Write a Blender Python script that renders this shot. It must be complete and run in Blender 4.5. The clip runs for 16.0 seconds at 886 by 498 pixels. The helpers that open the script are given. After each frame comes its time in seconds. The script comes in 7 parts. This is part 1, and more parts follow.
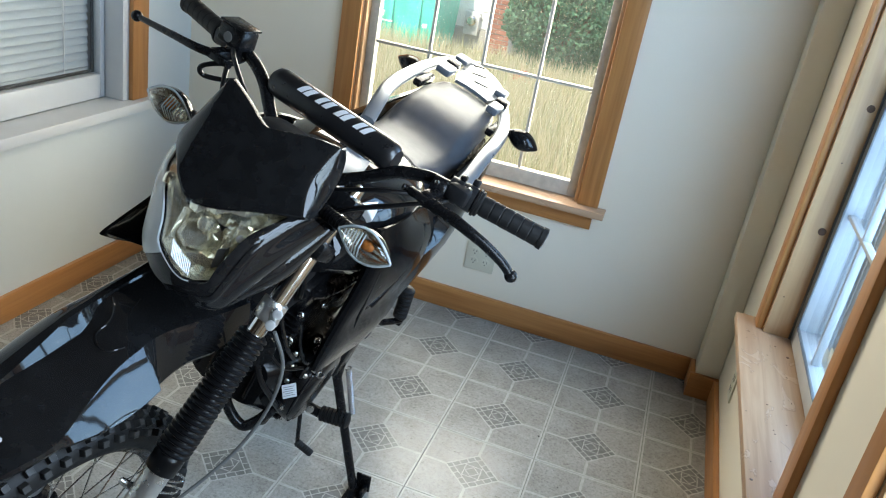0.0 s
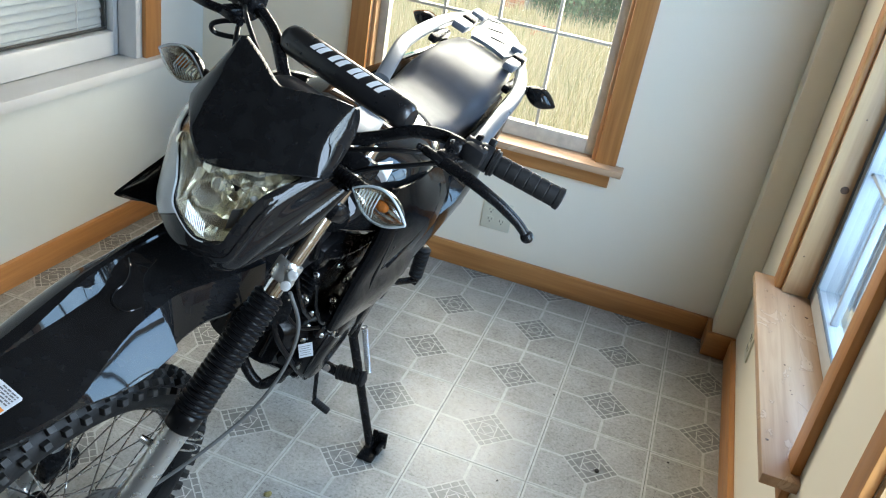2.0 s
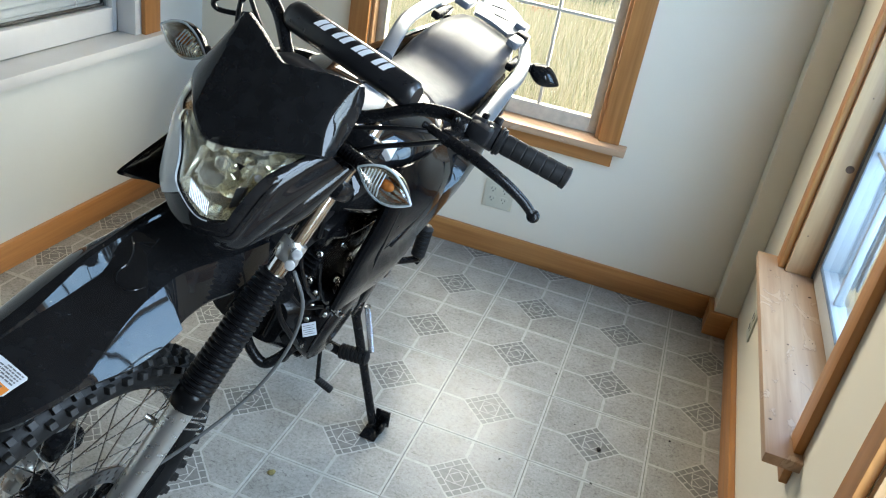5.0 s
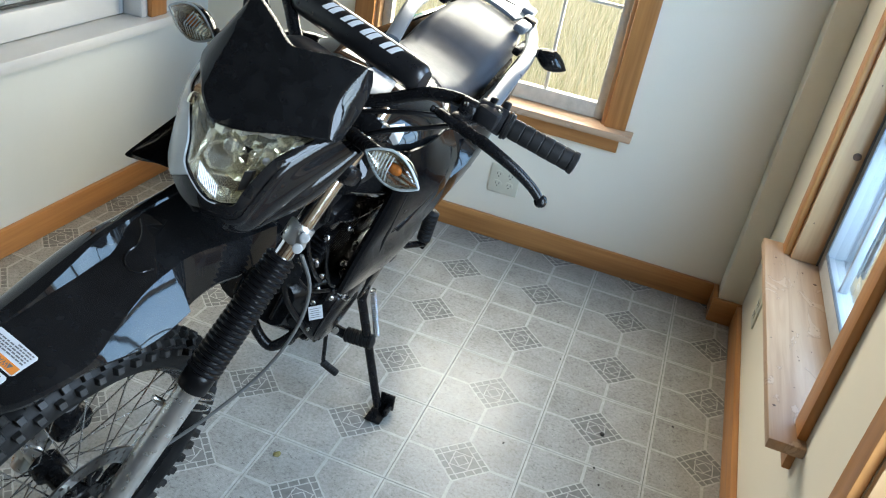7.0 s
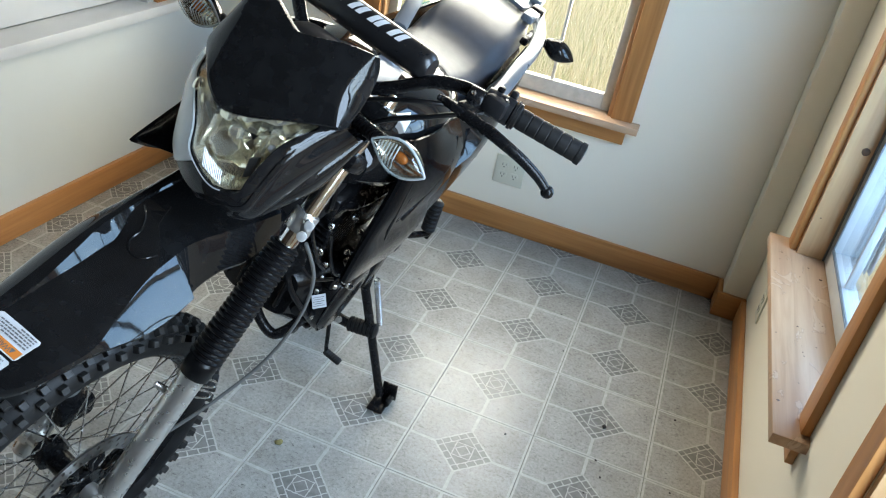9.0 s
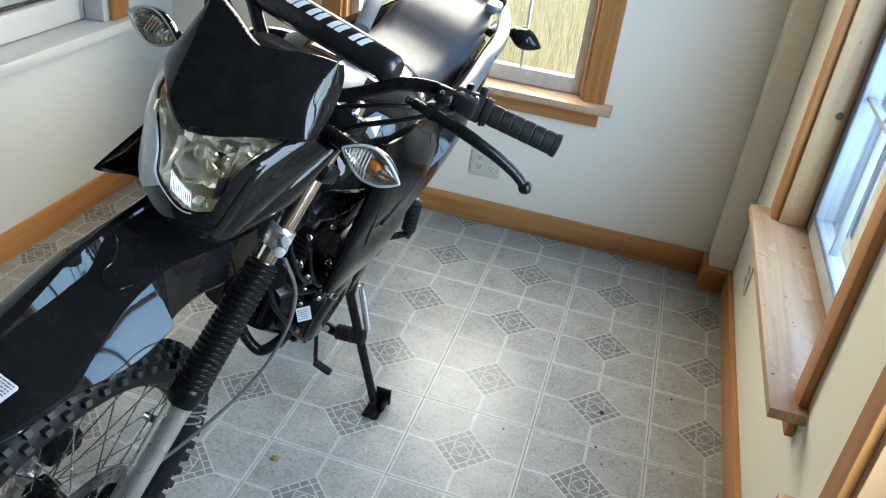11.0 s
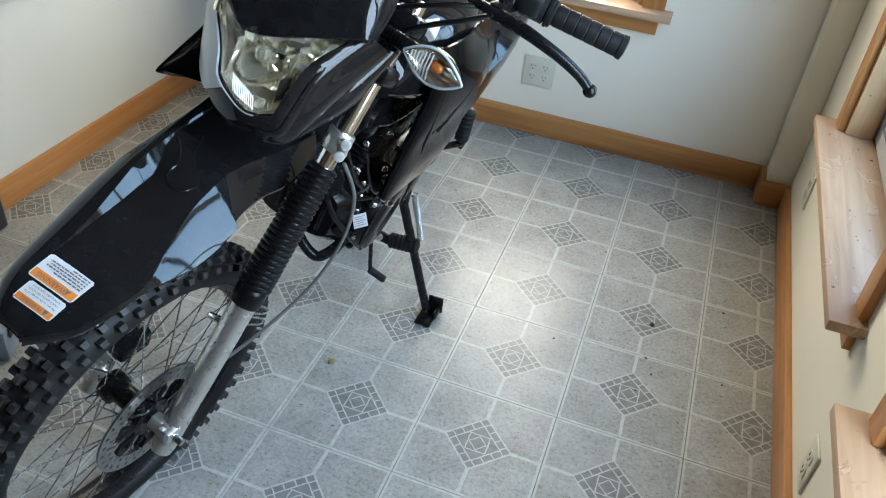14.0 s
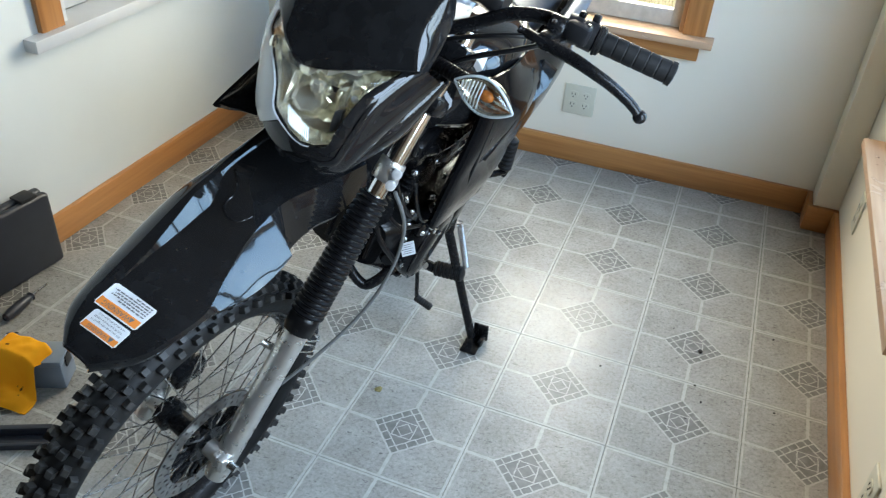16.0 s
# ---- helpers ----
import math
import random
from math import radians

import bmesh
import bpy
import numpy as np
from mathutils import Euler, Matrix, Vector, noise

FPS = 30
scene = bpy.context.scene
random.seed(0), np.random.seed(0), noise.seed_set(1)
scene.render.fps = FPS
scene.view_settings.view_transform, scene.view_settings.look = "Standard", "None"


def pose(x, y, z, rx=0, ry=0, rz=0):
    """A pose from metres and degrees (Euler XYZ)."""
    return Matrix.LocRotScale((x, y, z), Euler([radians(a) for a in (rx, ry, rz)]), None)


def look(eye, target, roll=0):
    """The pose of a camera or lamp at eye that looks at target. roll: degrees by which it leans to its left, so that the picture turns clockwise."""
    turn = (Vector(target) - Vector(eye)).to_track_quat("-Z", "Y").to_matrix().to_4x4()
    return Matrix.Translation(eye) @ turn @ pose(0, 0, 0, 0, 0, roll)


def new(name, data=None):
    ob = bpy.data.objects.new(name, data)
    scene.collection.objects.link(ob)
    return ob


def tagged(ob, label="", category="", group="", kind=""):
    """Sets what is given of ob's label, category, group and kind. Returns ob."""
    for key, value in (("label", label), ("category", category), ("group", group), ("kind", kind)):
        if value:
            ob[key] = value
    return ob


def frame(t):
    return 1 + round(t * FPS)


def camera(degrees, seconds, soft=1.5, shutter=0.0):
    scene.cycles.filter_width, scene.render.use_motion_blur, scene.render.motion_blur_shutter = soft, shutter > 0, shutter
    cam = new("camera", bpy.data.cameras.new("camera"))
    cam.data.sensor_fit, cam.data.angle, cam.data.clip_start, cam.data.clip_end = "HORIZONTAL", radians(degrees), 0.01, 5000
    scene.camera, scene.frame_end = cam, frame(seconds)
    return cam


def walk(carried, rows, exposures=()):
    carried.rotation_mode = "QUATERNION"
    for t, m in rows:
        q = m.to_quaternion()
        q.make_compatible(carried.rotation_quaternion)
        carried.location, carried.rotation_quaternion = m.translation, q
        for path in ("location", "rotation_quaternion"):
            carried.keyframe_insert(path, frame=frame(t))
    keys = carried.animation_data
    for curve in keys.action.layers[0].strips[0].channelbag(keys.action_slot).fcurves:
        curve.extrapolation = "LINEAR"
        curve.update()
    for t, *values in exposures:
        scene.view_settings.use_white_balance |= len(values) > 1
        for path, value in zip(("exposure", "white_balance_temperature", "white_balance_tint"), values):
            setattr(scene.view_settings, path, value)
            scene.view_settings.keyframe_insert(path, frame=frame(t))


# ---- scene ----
cam = camera(58.2, 16.0, soft=1.1, shutter=0.4)
PATH = [
    (0, (0.71, -1.686, 1.474), (0.269, 0.094, 0.674), 10.4),
    (0.5, (0.711, -1.688, 1.476), (0.254, 0.08, 0.658), 10.4),
    (1, (0.707, -1.676, 1.473), (0.247, 0.07, 0.612), 10.3),
    (1.5, (0.706, -1.676, 1.474), (0.251, 0.059, 0.589), 10.2),
    (2, (0.708, -1.674, 1.474), (0.258, 0.053, 0.573), 10.1),
    (2.5, (0.707, -1.671, 1.474), (0.266, 0.054, 0.563), 10.3),
    (3, (0.701, -1.673, 1.47), (0.264, 0.041, 0.537), 10.6),
    (5.5, (0.695, -1.67, 1.47), (0.263, 0.034, 0.517), 10.3),
    (6, (0.692, -1.671, 1.467), (0.263, 0.026, 0.5), 10.7),
    (6.5, (0.691, -1.67, 1.466), (0.263, 0.02, 0.485), 10.8),
    (7, (0.693, -1.676, 1.469), (0.262, 0.014, 0.488), 10.7),
    (7.5, (0.689, -1.675, 1.465), (0.265, 0.012, 0.479), 11.2),
    (8, (0.689, -1.676, 1.466), (0.261, 0.01, 0.481), 11.4),
    (8.5, (0.69, -1.677, 1.467), (0.251, 0.003, 0.475), 11.2),
    (9, (0.689, -1.671, 1.464), (0.258, 0.005, 0.462), 11.4),
    (11.5, (0.682, -1.64, 1.47), (0.283, 0.03, 0.445), 6.2),
    (12, (0.682, -1.645, 1.47), (0.239, 0.008, 0.434), 4.6),
    (12.5, (0.658, -1.656, 1.472), (0.159, -0.01, 0.451), 1.0),
    (13, (0.66, -1.653, 1.471), (0.16, -0.012, 0.443), 0.4),
    (13.5, (0.67, -1.648, 1.454), (0.236, -0.08, 0.291), 4.7),
    (14, (0.662, -1.657, 1.451), (0.226, -0.117, 0.253), 6.4),
    (14.5, (0.663, -1.658, 1.45), (0.219, -0.124, 0.245), 6.8),
    (15, (0.665, -1.67, 1.463), (0.198, -0.117, 0.292), 6.0),
    (15.5, (0.665, -1.669, 1.463), (0.162, -0.103, 0.326), 5.5),
    (16, (0.644, -1.677, 1.453), (0.104, -0.129, 0.308), 3.9),
]
walk(cam, [(t, look(eye, target, roll)) for t, eye, target, roll in PATH],
     [(0, 1.85), (2, 2.04), (7, 2.06), (12.5, 2.07), (14.3, 2.08), (16, 2.25)])

# ---- light ----
SUN_FROM = Vector((-0.16, -0.52, 0.80)).normalized()
world = bpy.data.worlds.new("sky_world")
scene.world = world
world.use_nodes = True
wn = world.node_tree
sky = wn.nodes.new("ShaderNodeTexSky")
sky.sky_type, sky.sun_disc = "NISHITA", False
sky.dust_density = 0.6
sky.sun_elevation = math.asin(SUN_FROM.z)
sky.sun_rotation = math.atan2(SUN_FROM.x, SUN_FROM.y)
wn.links.new(sky.outputs[0], wn.nodes["Background"].inputs[0])
wn.nodes["Background"].inputs[1].default_value = 0.15
scene.view_settings.use_white_balance = True
scene.view_settings.white_balance_temperature = 7500
sun = new("sun", bpy.data.lights.new("sun", "SUN"))
sun.data.energy, sun.data.angle, sun.data.color = 1.9, radians(0.6), (1.0, 0.94, 0.86)
sun.matrix_world = look(SUN_FROM * 20, (0, 0, 0))


def window_light(name, m, w, h, power, tint):
    lamp = new(name, bpy.data.lights.new(name, "AREA"))
    lamp.data.shape, lamp.data.size, lamp.data.size_y = "RECTANGLE", w, h
    lamp.data.energy, lamp.data.color = power, tint
    lamp.matrix_world = m
    return lamp


# daylight of the sky in the window openings
window_light("window_light_back", look((0.03, 1.26, 1.27), (0.03, 0, 1.0)), 0.84, 1.3, 14.9, (0.955, 0.955, 0.90))
window_light("window_light_right", look((1.2495, 0.17, 1.25), (0, 0.17, 1.05)), 0.54, 1.30, 6.8, (0.27, 0.54, 1.0))
window_light("window_light_near", look((1.2495, -1.05, 1.25), (0, -1.05, 1.05)), 0.56, 1.30, 12.3, (0.47, 0.68, 1.0))


# ---- materials ----
class Ex:
    """A socket with arithmetic."""

    def __init__(self, nt, sock):
        self.nt, self.s = nt, sock

    def op(self, kind, *others):
        n = self.nt.nodes.new("ShaderNodeMath")
        n.operation = kind
        for i, o in enumerate((self, *others)):
            if isinstance(o, Ex):
                self.nt.links.new(o.s, n.inputs[i])
            else:
                n.inputs[i].default_value = o
        return Ex(self.nt, n.outputs[0])

    def __add__(self, o): return self.op("ADD", o)
    def __sub__(self, o): return self.op("SUBTRACT", o)
    def __mul__(self, o): return self.op("MULTIPLY", o)
    def abs(self): return self.op("ABSOLUTE")
    def lt(self, o): return self.op("LESS_THAN", o)
    def gt(self, o): return self.op("GREATER_THAN", o)
    def max(self, o): return self.op("MAXIMUM", o)
    def min(self, o): return self.op("MINIMUM", o)


class Mat:
    """A principled material under construction."""

    def __init__(self, name, rough=0.5, metal=0.0, spec=0.5):
        self.m = bpy.data.materials.new(name)
        self.m.use_nodes = True
        self.nt = self.m.node_tree
        self.b = self.nt.nodes["Principled BSDF"]
        self.b.inputs["Roughness"].default_value = rough
        self.b.inputs["Metallic"].default_value = metal
        self.b.inputs["Specular IOR Level"].default_value = spec
        self.tc = self.nt.nodes.new("ShaderNodeTexCoord")
        self.rnd = self.nt.nodes.new("ShaderNodeObjectInfo").outputs["Random"]

    def coord(self, stretch=(1, 1, 1), shift=True):
        mp = self.nt.nodes.new("ShaderNodeMapping")
        mp.inputs["Scale"].default_value = stretch
        self.nt.links.new(self.tc.outputs["Object"], mp.inputs[0])
        if shift:
            c = self.nt.nodes.new("ShaderNodeCombineXYZ")
            k = Ex(self.nt, self.rnd) * 17.0
            for i in range(3):
                self.nt.links.new(k.s, c.inputs[i])
            self.nt.links.new(c.outputs[0], mp.inputs["Location"])
        return mp.outputs[0]

    def noise(self, scale, detail=3.0, stretch=(1, 1, 1), rough=0.55, dist=0.0, shift=True):
        n = self.nt.nodes.new("ShaderNodeTexNoise")
        n.inputs["Scale"].default_value, n.inputs["Detail"].default_value = scale, detail
        n.inputs["Roughness"].default_value, n.inputs["Distortion"].default_value = rough, dist
        self.nt.links.new(self.coord(stretch, shift), n.inputs["Vector"])
        return n.outputs["Fac"]

    def ramp(self, sock, stops):
        r = self.nt.nodes.new("ShaderNodeValToRGB")
        while len(r.color_ramp.elements) < len(stops):
            r.color_ramp.elements.new(0.5)
        for e, (p, c) in zip(r.color_ramp.elements, stops):
            e.position, e.color = p, (*c, 1)
        self.nt.links.new(sock, r.inputs[0])
        return r.outputs[0]

    def mix(self, fac, a, b, how="MIX"):
        n = self.nt.nodes.new("ShaderNodeMix")
        n.data_type, n.blend_type = "RGBA", how
        for i, v in ((0, fac), (6, a), (7, b)):
            if hasattr(v, "is_output"):
                self.nt.links.new(v, n.inputs[i])
            elif i == 0:
                n.inputs[0].default_value = v
            else:
                n.inputs[i].default_value = (*v, 1)
        return n.outputs[2]

    def color(self, sock):
        if hasattr(sock, "is_output"):
            self.nt.links.new(sock, self.b.inputs["Base Color"])
        else:
            self.b.inputs["Base Color"].default_value = (*sock, 1)
        return self

    def rough(self, sock, lo, hi):
        n = self.nt.nodes.new("ShaderNodeMapRange")
        n.inputs[3].default_value, n.inputs[4].default_value = lo, hi
        self.nt.links.new(sock, n.inputs[0])
        self.nt.links.new(n.outputs[0], self.b.inputs["Roughness"])
        return self

    def bump(self, sock, strength=0.2, dist=0.002):
        n = self.nt.nodes.new("ShaderNodeBump")
        n.inputs["Strength"].default_value, n.inputs["Distance"].default_value = strength, dist
        self.nt.links.new(sock, n.inputs["Height"])
        self.nt.links.new(n.outputs[0], self.b.inputs["Normal"])
        return self


def plain(name, col, rough=0.5, metal=0.0, vary=0.15, scale=12.0, bump=0.0, bscale=200.0, spec=0.5):
    k = Mat(name, rough, metal, spec)
    lo, hi = [c * (1 - vary) for c in col], [min(1, c * (1 + vary)) for c in col]
    k.color(k.ramp(k.noise(scale, 4), ((0.3, lo), (0.7, hi))))
    k.rough(k.noise(scale * 2.3, 3), max(0.02, rough - 0.08), min(1, rough + 0.08))
    if bump:
        k.bump(k.noise(bscale, 2), bump, 0.001)
    return k.m


def wood(name, dark, mid, light, rough=0.35):
    """Boards whose length is their local X."""
    k = Mat(name, rough)
    broad = k.noise(3.0, 3, (0.35, 5, 5), dist=1.2)
    fine = k.noise(60.0, 4, (0.05, 1, 1))
    col = k.ramp(broad, ((0.28, dark), (0.5, mid), (0.72, light)))
    col = k.mix(0.45, col, k.ramp(fine, ((0.3, dark), (0.65, light))), "MIX")
    k.color(col)
    k.rough(broad, rough - 0.07, rough + 0.12)
    k.bump(fine, 0.12, 0.001)
    return k.m


M_TRIM = wood("varnished_pine_trim", (0.30, 0.115, 0.032), (0.44, 0.185, 0.055), (0.53, 0.24, 0.08))
M_JAMB = wood("pale_pine", (0.40, 0.215, 0.095), (0.53, 0.31, 0.15), (0.60, 0.375, 0.20), 0.42)


def worn_sill():
    """Pine whose clear varnish lifts in flakes with thin dark outlines."""
    k = Mat("worn_pine_sill", 0.36, spec=0.5)
    grain = k.noise(46.0, 5, (0.05, 1, 1), dist=0.6)
    broad = k.noise(4.0, 3, (0.4, 3, 3), dist=0.8)
    base = k.mix(0.45, k.ramp(broad, ((0.3, (0.42, 0.255, 0.150)), (0.7, (0.54, 0.35, 0.22)))), k.ramp(grain, ((0.35, (0.36, 0.205, 0.115)), (0.6, (0.56, 0.37, 0.235)))))
    lift = k.noise(11.0, 5, (0.7, 1.2, 1), dist=1.2)
    flake = k.ramp(lift, ((0.600, (0, 0, 0)), (0.608, (1, 1, 1))))
    rim = k.ramp(lift, ((0.588, (0, 0, 0)), (0.600, (1, 1, 1)), (0.612, (0, 0, 0))))
    col = k.mix(k.ramp(flake, ((0.0, (0, 0, 0)), (1.0, (0.35, 0.35, 0.35)))), base, (0.62, 0.46, 0.34))
    col = k.mix(k.ramp(rim, ((0.0, (0, 0, 0)), (1.0, (0.55, 0.55, 0.55)))), col, (0.24, 0.13, 0.075))
    dots = k.ramp(k.noise(55.0, 2), ((0.76, (0, 0, 0)), (0.775, (1, 1, 1))))
    k.color(k.mix(dots, col, (0.10, 0.06, 0.035)))
    k.rough(broad, 0.28, 0.48)
    k.bump(flake, 0.45, 0.0015)
    return k.m


M_STOOL = worn_sill()
M_WHITE = plain("white_paint", (0.62, 0.635, 0.635), 0.35, vary=0.05, scale=5, bump=0.05, bscale=60)
M_SASH = plain("weathered_white_sash", (0.47, 0.44, 0.37), 0.45, vary=0.16, scale=25, bump=0.1, bscale=80)
M_DARKGAP = plain("dark_gasket", (0.03, 0.03, 0.03), 0.6)


def wall_paint():
    k = Mat("cream_wall_paint", 0.62, spec=0.3)
    broad = k.noise(1.1, 3, shift=False)
    k.color(k.ramp(broad, ((0.3, (0.82, 0.745, 0.60)), (0.7, (0.86, 0.79, 0.65)))))
    k.bump(k.noise(260, 3, shift=False), 0.08, 0.001)
    return k.m


M_WALL = wall_paint()
M_WALL_WHITE = plain("off_white_wall_paint", (0.655, 0.69, 0.67), 0.6, vary=0.04, scale=2, bump=0.06, bscale=260, spec=0.3)
# unseen ceiling and walls: colours chosen dark to cut bounce and blacken reflections
M_CEIL = plain("unseen_dark_ceiling", (0.045, 0.034, 0.026), 0.6, vary=0.1, scale=2)
M_UNSEEN_WALL = wood("unseen_dark_wall", (0.022, 0.012, 0.006), (0.036, 0.019, 0.010), (0.052, 0.028, 0.014), 0.45)
T = 0.3048


def tile_vinyl():
    """Printed stone-look tile: pale border and cross lines, a mosaic diamond in the middle."""
    k = Mat("patterned_vinyl_tile", 0.3, spec=0.22)
    sep = k.nt.nodes.new("ShaderNodeSeparateXYZ")
    k.nt.links.new(k.tc.outputs["Object"], sep.inputs[0])
    a, b = Ex(k.nt, sep.outputs[0]), Ex(k.nt, sep.outputs[1])
    wob = (Ex(k.nt, k.noise(90, 2, shift=False)) - 0.5) * 0.004
    aa, ab = a.abs() + wob, b.abs() + wob
    p, q = (a + b) * 0.7071, (a - b) * 0.7071
    ap, aq = p.abs() + wob, q.abs() + wob
    r = ap.max(aq)
    h = 0.0545
    inside = r.lt(h + 0.004)
    border = aa.max(ab).gt(T / 2 - 0.0068)
    cross = aa.min(ab).lt(0.0042)
    pale_out = border.max(cross)
    # mosaic lines within the diamond
    line = r.gt(h - 0.0005)
    line = line.max((r - (h - 0.0165)).abs().lt(0.0016))
    ring = r.gt(h - 0.0165)
    lo = ap.min(aq)
    cut = (lo - (h - 0.0175)).abs().lt(0.0016).max((lo - 0.013).abs().lt(0.0016))
    line = line.max(ring * cut)
    di = ap + aq
    core = r.lt(h - 0.0165)
    line = line.max(core * (di - 0.034).abs().lt(0.0021))
    line = line.max(core * (lo - 0.0).abs().lt(0.0012) * di.gt(0.034))
    line = line.max(core * (r - 0.0145).abs().lt(0.0013) * di.lt(0.034))
    tint = k.noise(9, 4)
    speck = k.noise(120, 6, rough=0.8)
    cloud = k.noise(2.2, 3)
    body = k.ramp(tint, ((0.28, (0.190, 0.183, 0.160)), (0.5, (0.295, 0.287, 0.258)), (0.74, (0.42, 0.41, 0.375))))
    body = k.mix(0.5, body, k.ramp(speck, ((0.37, (0.085, 0.080, 0.071)), (0.45, (0.26, 0.252, 0.226)), (0.64, (0.45, 0.44, 0.405)))), "MIX")
    flecks = k.ramp(k.noise(70, 3, (1.0, 2.6, 1), rough=0.7, dist=0.8), ((0.33, (0.9, 0.9, 0.9)), (0.385, (0, 0, 0))))
    body = k.mix(flecks, body, (0.105, 0.100, 0.091))
    pale = k.ramp(k.noise(60, 3), ((0.3, (0.38, 0.372, 0.335)), (0.7, (0.49, 0.48, 0.44))))
    dark = k.ramp(k.noise(45, 4), ((0.3, (0.130, 0.128, 0.118)), (0.7, (0.205, 0.202, 0.188))))
    col = k.mix(pale_out.s, body, pale)
    mosaic = k.mix(line.s, dark, pale)
    col = k.mix(inside.s, col, mosaic)
    col = k.mix(0.16, col, k.ramp(cloud, ((0.3, (0.22, 0.21, 0.19)), (0.7, (0.42, 0.41, 0.385)))))
    k.color(col)
    k.rough(tint, 0.17, 0.29)
    lines = pale_out.max(inside * line)
    height = Ex(k.nt, k.noise(55, 3, rough=0.6)) * 0.8 + Ex(k.nt, speck) * 0.2 - lines * 0.14
    k.bump(height.s, 0.55, 0.0018)
    return k.m


M_TILE = tile_vinyl()
M_GROUT = plain("dark_joint", (0.13, 0.12, 0.107), 0.9)


def glass_mat(name, tint=(1, 1, 1), rough=0.0):
    m = bpy.data.materials.new(name)
    m.use_nodes = True
    nt = m.node_tree
    nt.nodes.remove(nt.nodes["Principled BSDF"])
    g, tr, mx = (nt.nodes.new(x) for x in ("ShaderNodeBsdfGlossy", "ShaderNodeBsdfTransparent", "ShaderNodeMixShader"))
    lw, pw, sc = nt.nodes.new("ShaderNodeLayerWeight"), nt.nodes.new("ShaderNodeMath"), nt.nodes.new("ShaderNodeMath")
    lw.inputs[0].default_value = 0.5
    pw.operation, sc.operation = "POWER", "MULTIPLY_ADD"
    pw.inputs[1].default_value = 4.5
    sc.inputs[1].default_value, sc.inputs[2].default_value = 0.9, 0.03
    nt.links.new(lw.outputs["Facing"], pw.inputs[0])
    nt.links.new(pw.outputs[0], sc.inputs[0])
    g.inputs["Roughness"].default_value = rough
    tr.inputs[0].default_value = (*tint, 1)
    nt.links.new(sc.outputs[0], mx.inputs[0])
    nt.links.new(tr.outputs[0], mx.inputs[1])
    nt.links.new(g.outputs[0], mx.inputs[2])
    nt.links.new(mx.outputs[0], nt.nodes["Material Output"].inputs[0])
    return m


M_VINYLW = plain("weathered_white_vinyl", (0.40, 0.41, 0.41), 0.4, vary=0.06, scale=10)
M_TRACK = plain("grey_vinyl_track", (0.13, 0.14, 0.145), 0.4, vary=0.1, scale=30)
M_GLASS = glass_mat("window_glass", (0.96, 0.98, 0.97))


def dusty(m, low, high):
    """A thin, uneven dust-like film mixed into a pane to haze the view through it."""
    nt = m.node_tree
    out = nt.nodes["Material Output"]
    clean = out.inputs[0].links[0].from_socket
    film, mx, tex, tc, rng = (nt.nodes.new(x) for x in ("ShaderNodeBsdfTranslucent", "ShaderNodeMixShader", "ShaderNodeTexNoise", "ShaderNodeTexCoord", "ShaderNodeMapRange"))
    film.inputs[0].default_value = (0.86, 0.93, 0.92, 1)
    tex.inputs["Scale"].default_value, tex.inputs["Detail"].default_value = 7.0, 5.0
    rng.inputs["From Min"].default_value, rng.inputs["From Max"].default_value = 0.3, 0.7
    rng.inputs["To Min"].default_value, rng.inputs["To Max"].default_value = low, high
    nt.links.new(tc.outputs["Object"], tex.inputs["Vector"])
    nt.links.new(tex.outputs[0], rng.inputs["Value"])
    nt.links.new(rng.outputs[0], mx.inputs[0])
    nt.links.new(clean, mx.inputs[1])
    nt.links.new(film.outputs[0], mx.inputs[2])
    nt.links.new(mx.outputs[0], out.inputs[0])


# veiling haze over the outdoors, put into the window glass
dusty(M_GLASS, 0.003, 0.008)


# ---- mesh helpers ----
def mesh_of(bm, name, mat, smooth=False, angle=40):
    me = bpy.data.meshes.new(name)
    bm.normal_update()
    bm.to_mesh(me)
    bm.free()
    if mat:
        me.materials.append(mat)
    if smooth:
        for f in me.polygons:
            f.use_smooth = True
        me.set_sharp_from_angle(angle=radians(angle))
    return me


def box_bm(sx, sy, sz, at=(0, 0, 0), bevel=0.0, seg=2, bm=None):
    bm2 = bmesh.new()
    bmesh.ops.create_cube(bm2, size=1)
    bmesh.ops.scale(bm2, vec=(sx, sy, sz), verts=bm2.verts)
    if bevel:
        bmesh.ops.bevel(bm2, geom=bm2.edges[:], offset=bevel, segments=seg, affect="EDGES", profile=0.5)
    bmesh.ops.translate(bm2, vec=at, verts=bm2.verts)
    if bm is None:
        return bm2
    return merge(bm, bm2)


def merge(bm, other, m=None):
    if m is not None:
        bmesh.ops.transform(other, matrix=m, verts=other.verts)
    vs = [bm.verts.new(v.co) for v in other.verts]
    other.verts.index_update()
    for f in other.faces:
        try:
            bm.faces.new([vs[v.index] for v in f.verts])
        except ValueError:
            pass
    other.free()
    return bm


def part(name, bm, material, parent, label="", m=None, smooth=True, angle=40):
    ob = new(name, mesh_of(bm, name, material, smooth, angle))
    ob.parent = parent
    if m is not None:
        ob.matrix_basis = m
    if label:
        tagged(ob, label)
    return ob


def thing(name, label, category, m=None, group="", kind="", bm=None, mat=None, smooth=True):
    ob = new(name, mesh_of(bm, name, mat, smooth) if bm else None)
    if m is not None:
        ob.matrix_basis = m
    return tagged(ob, label, category, group, kind)


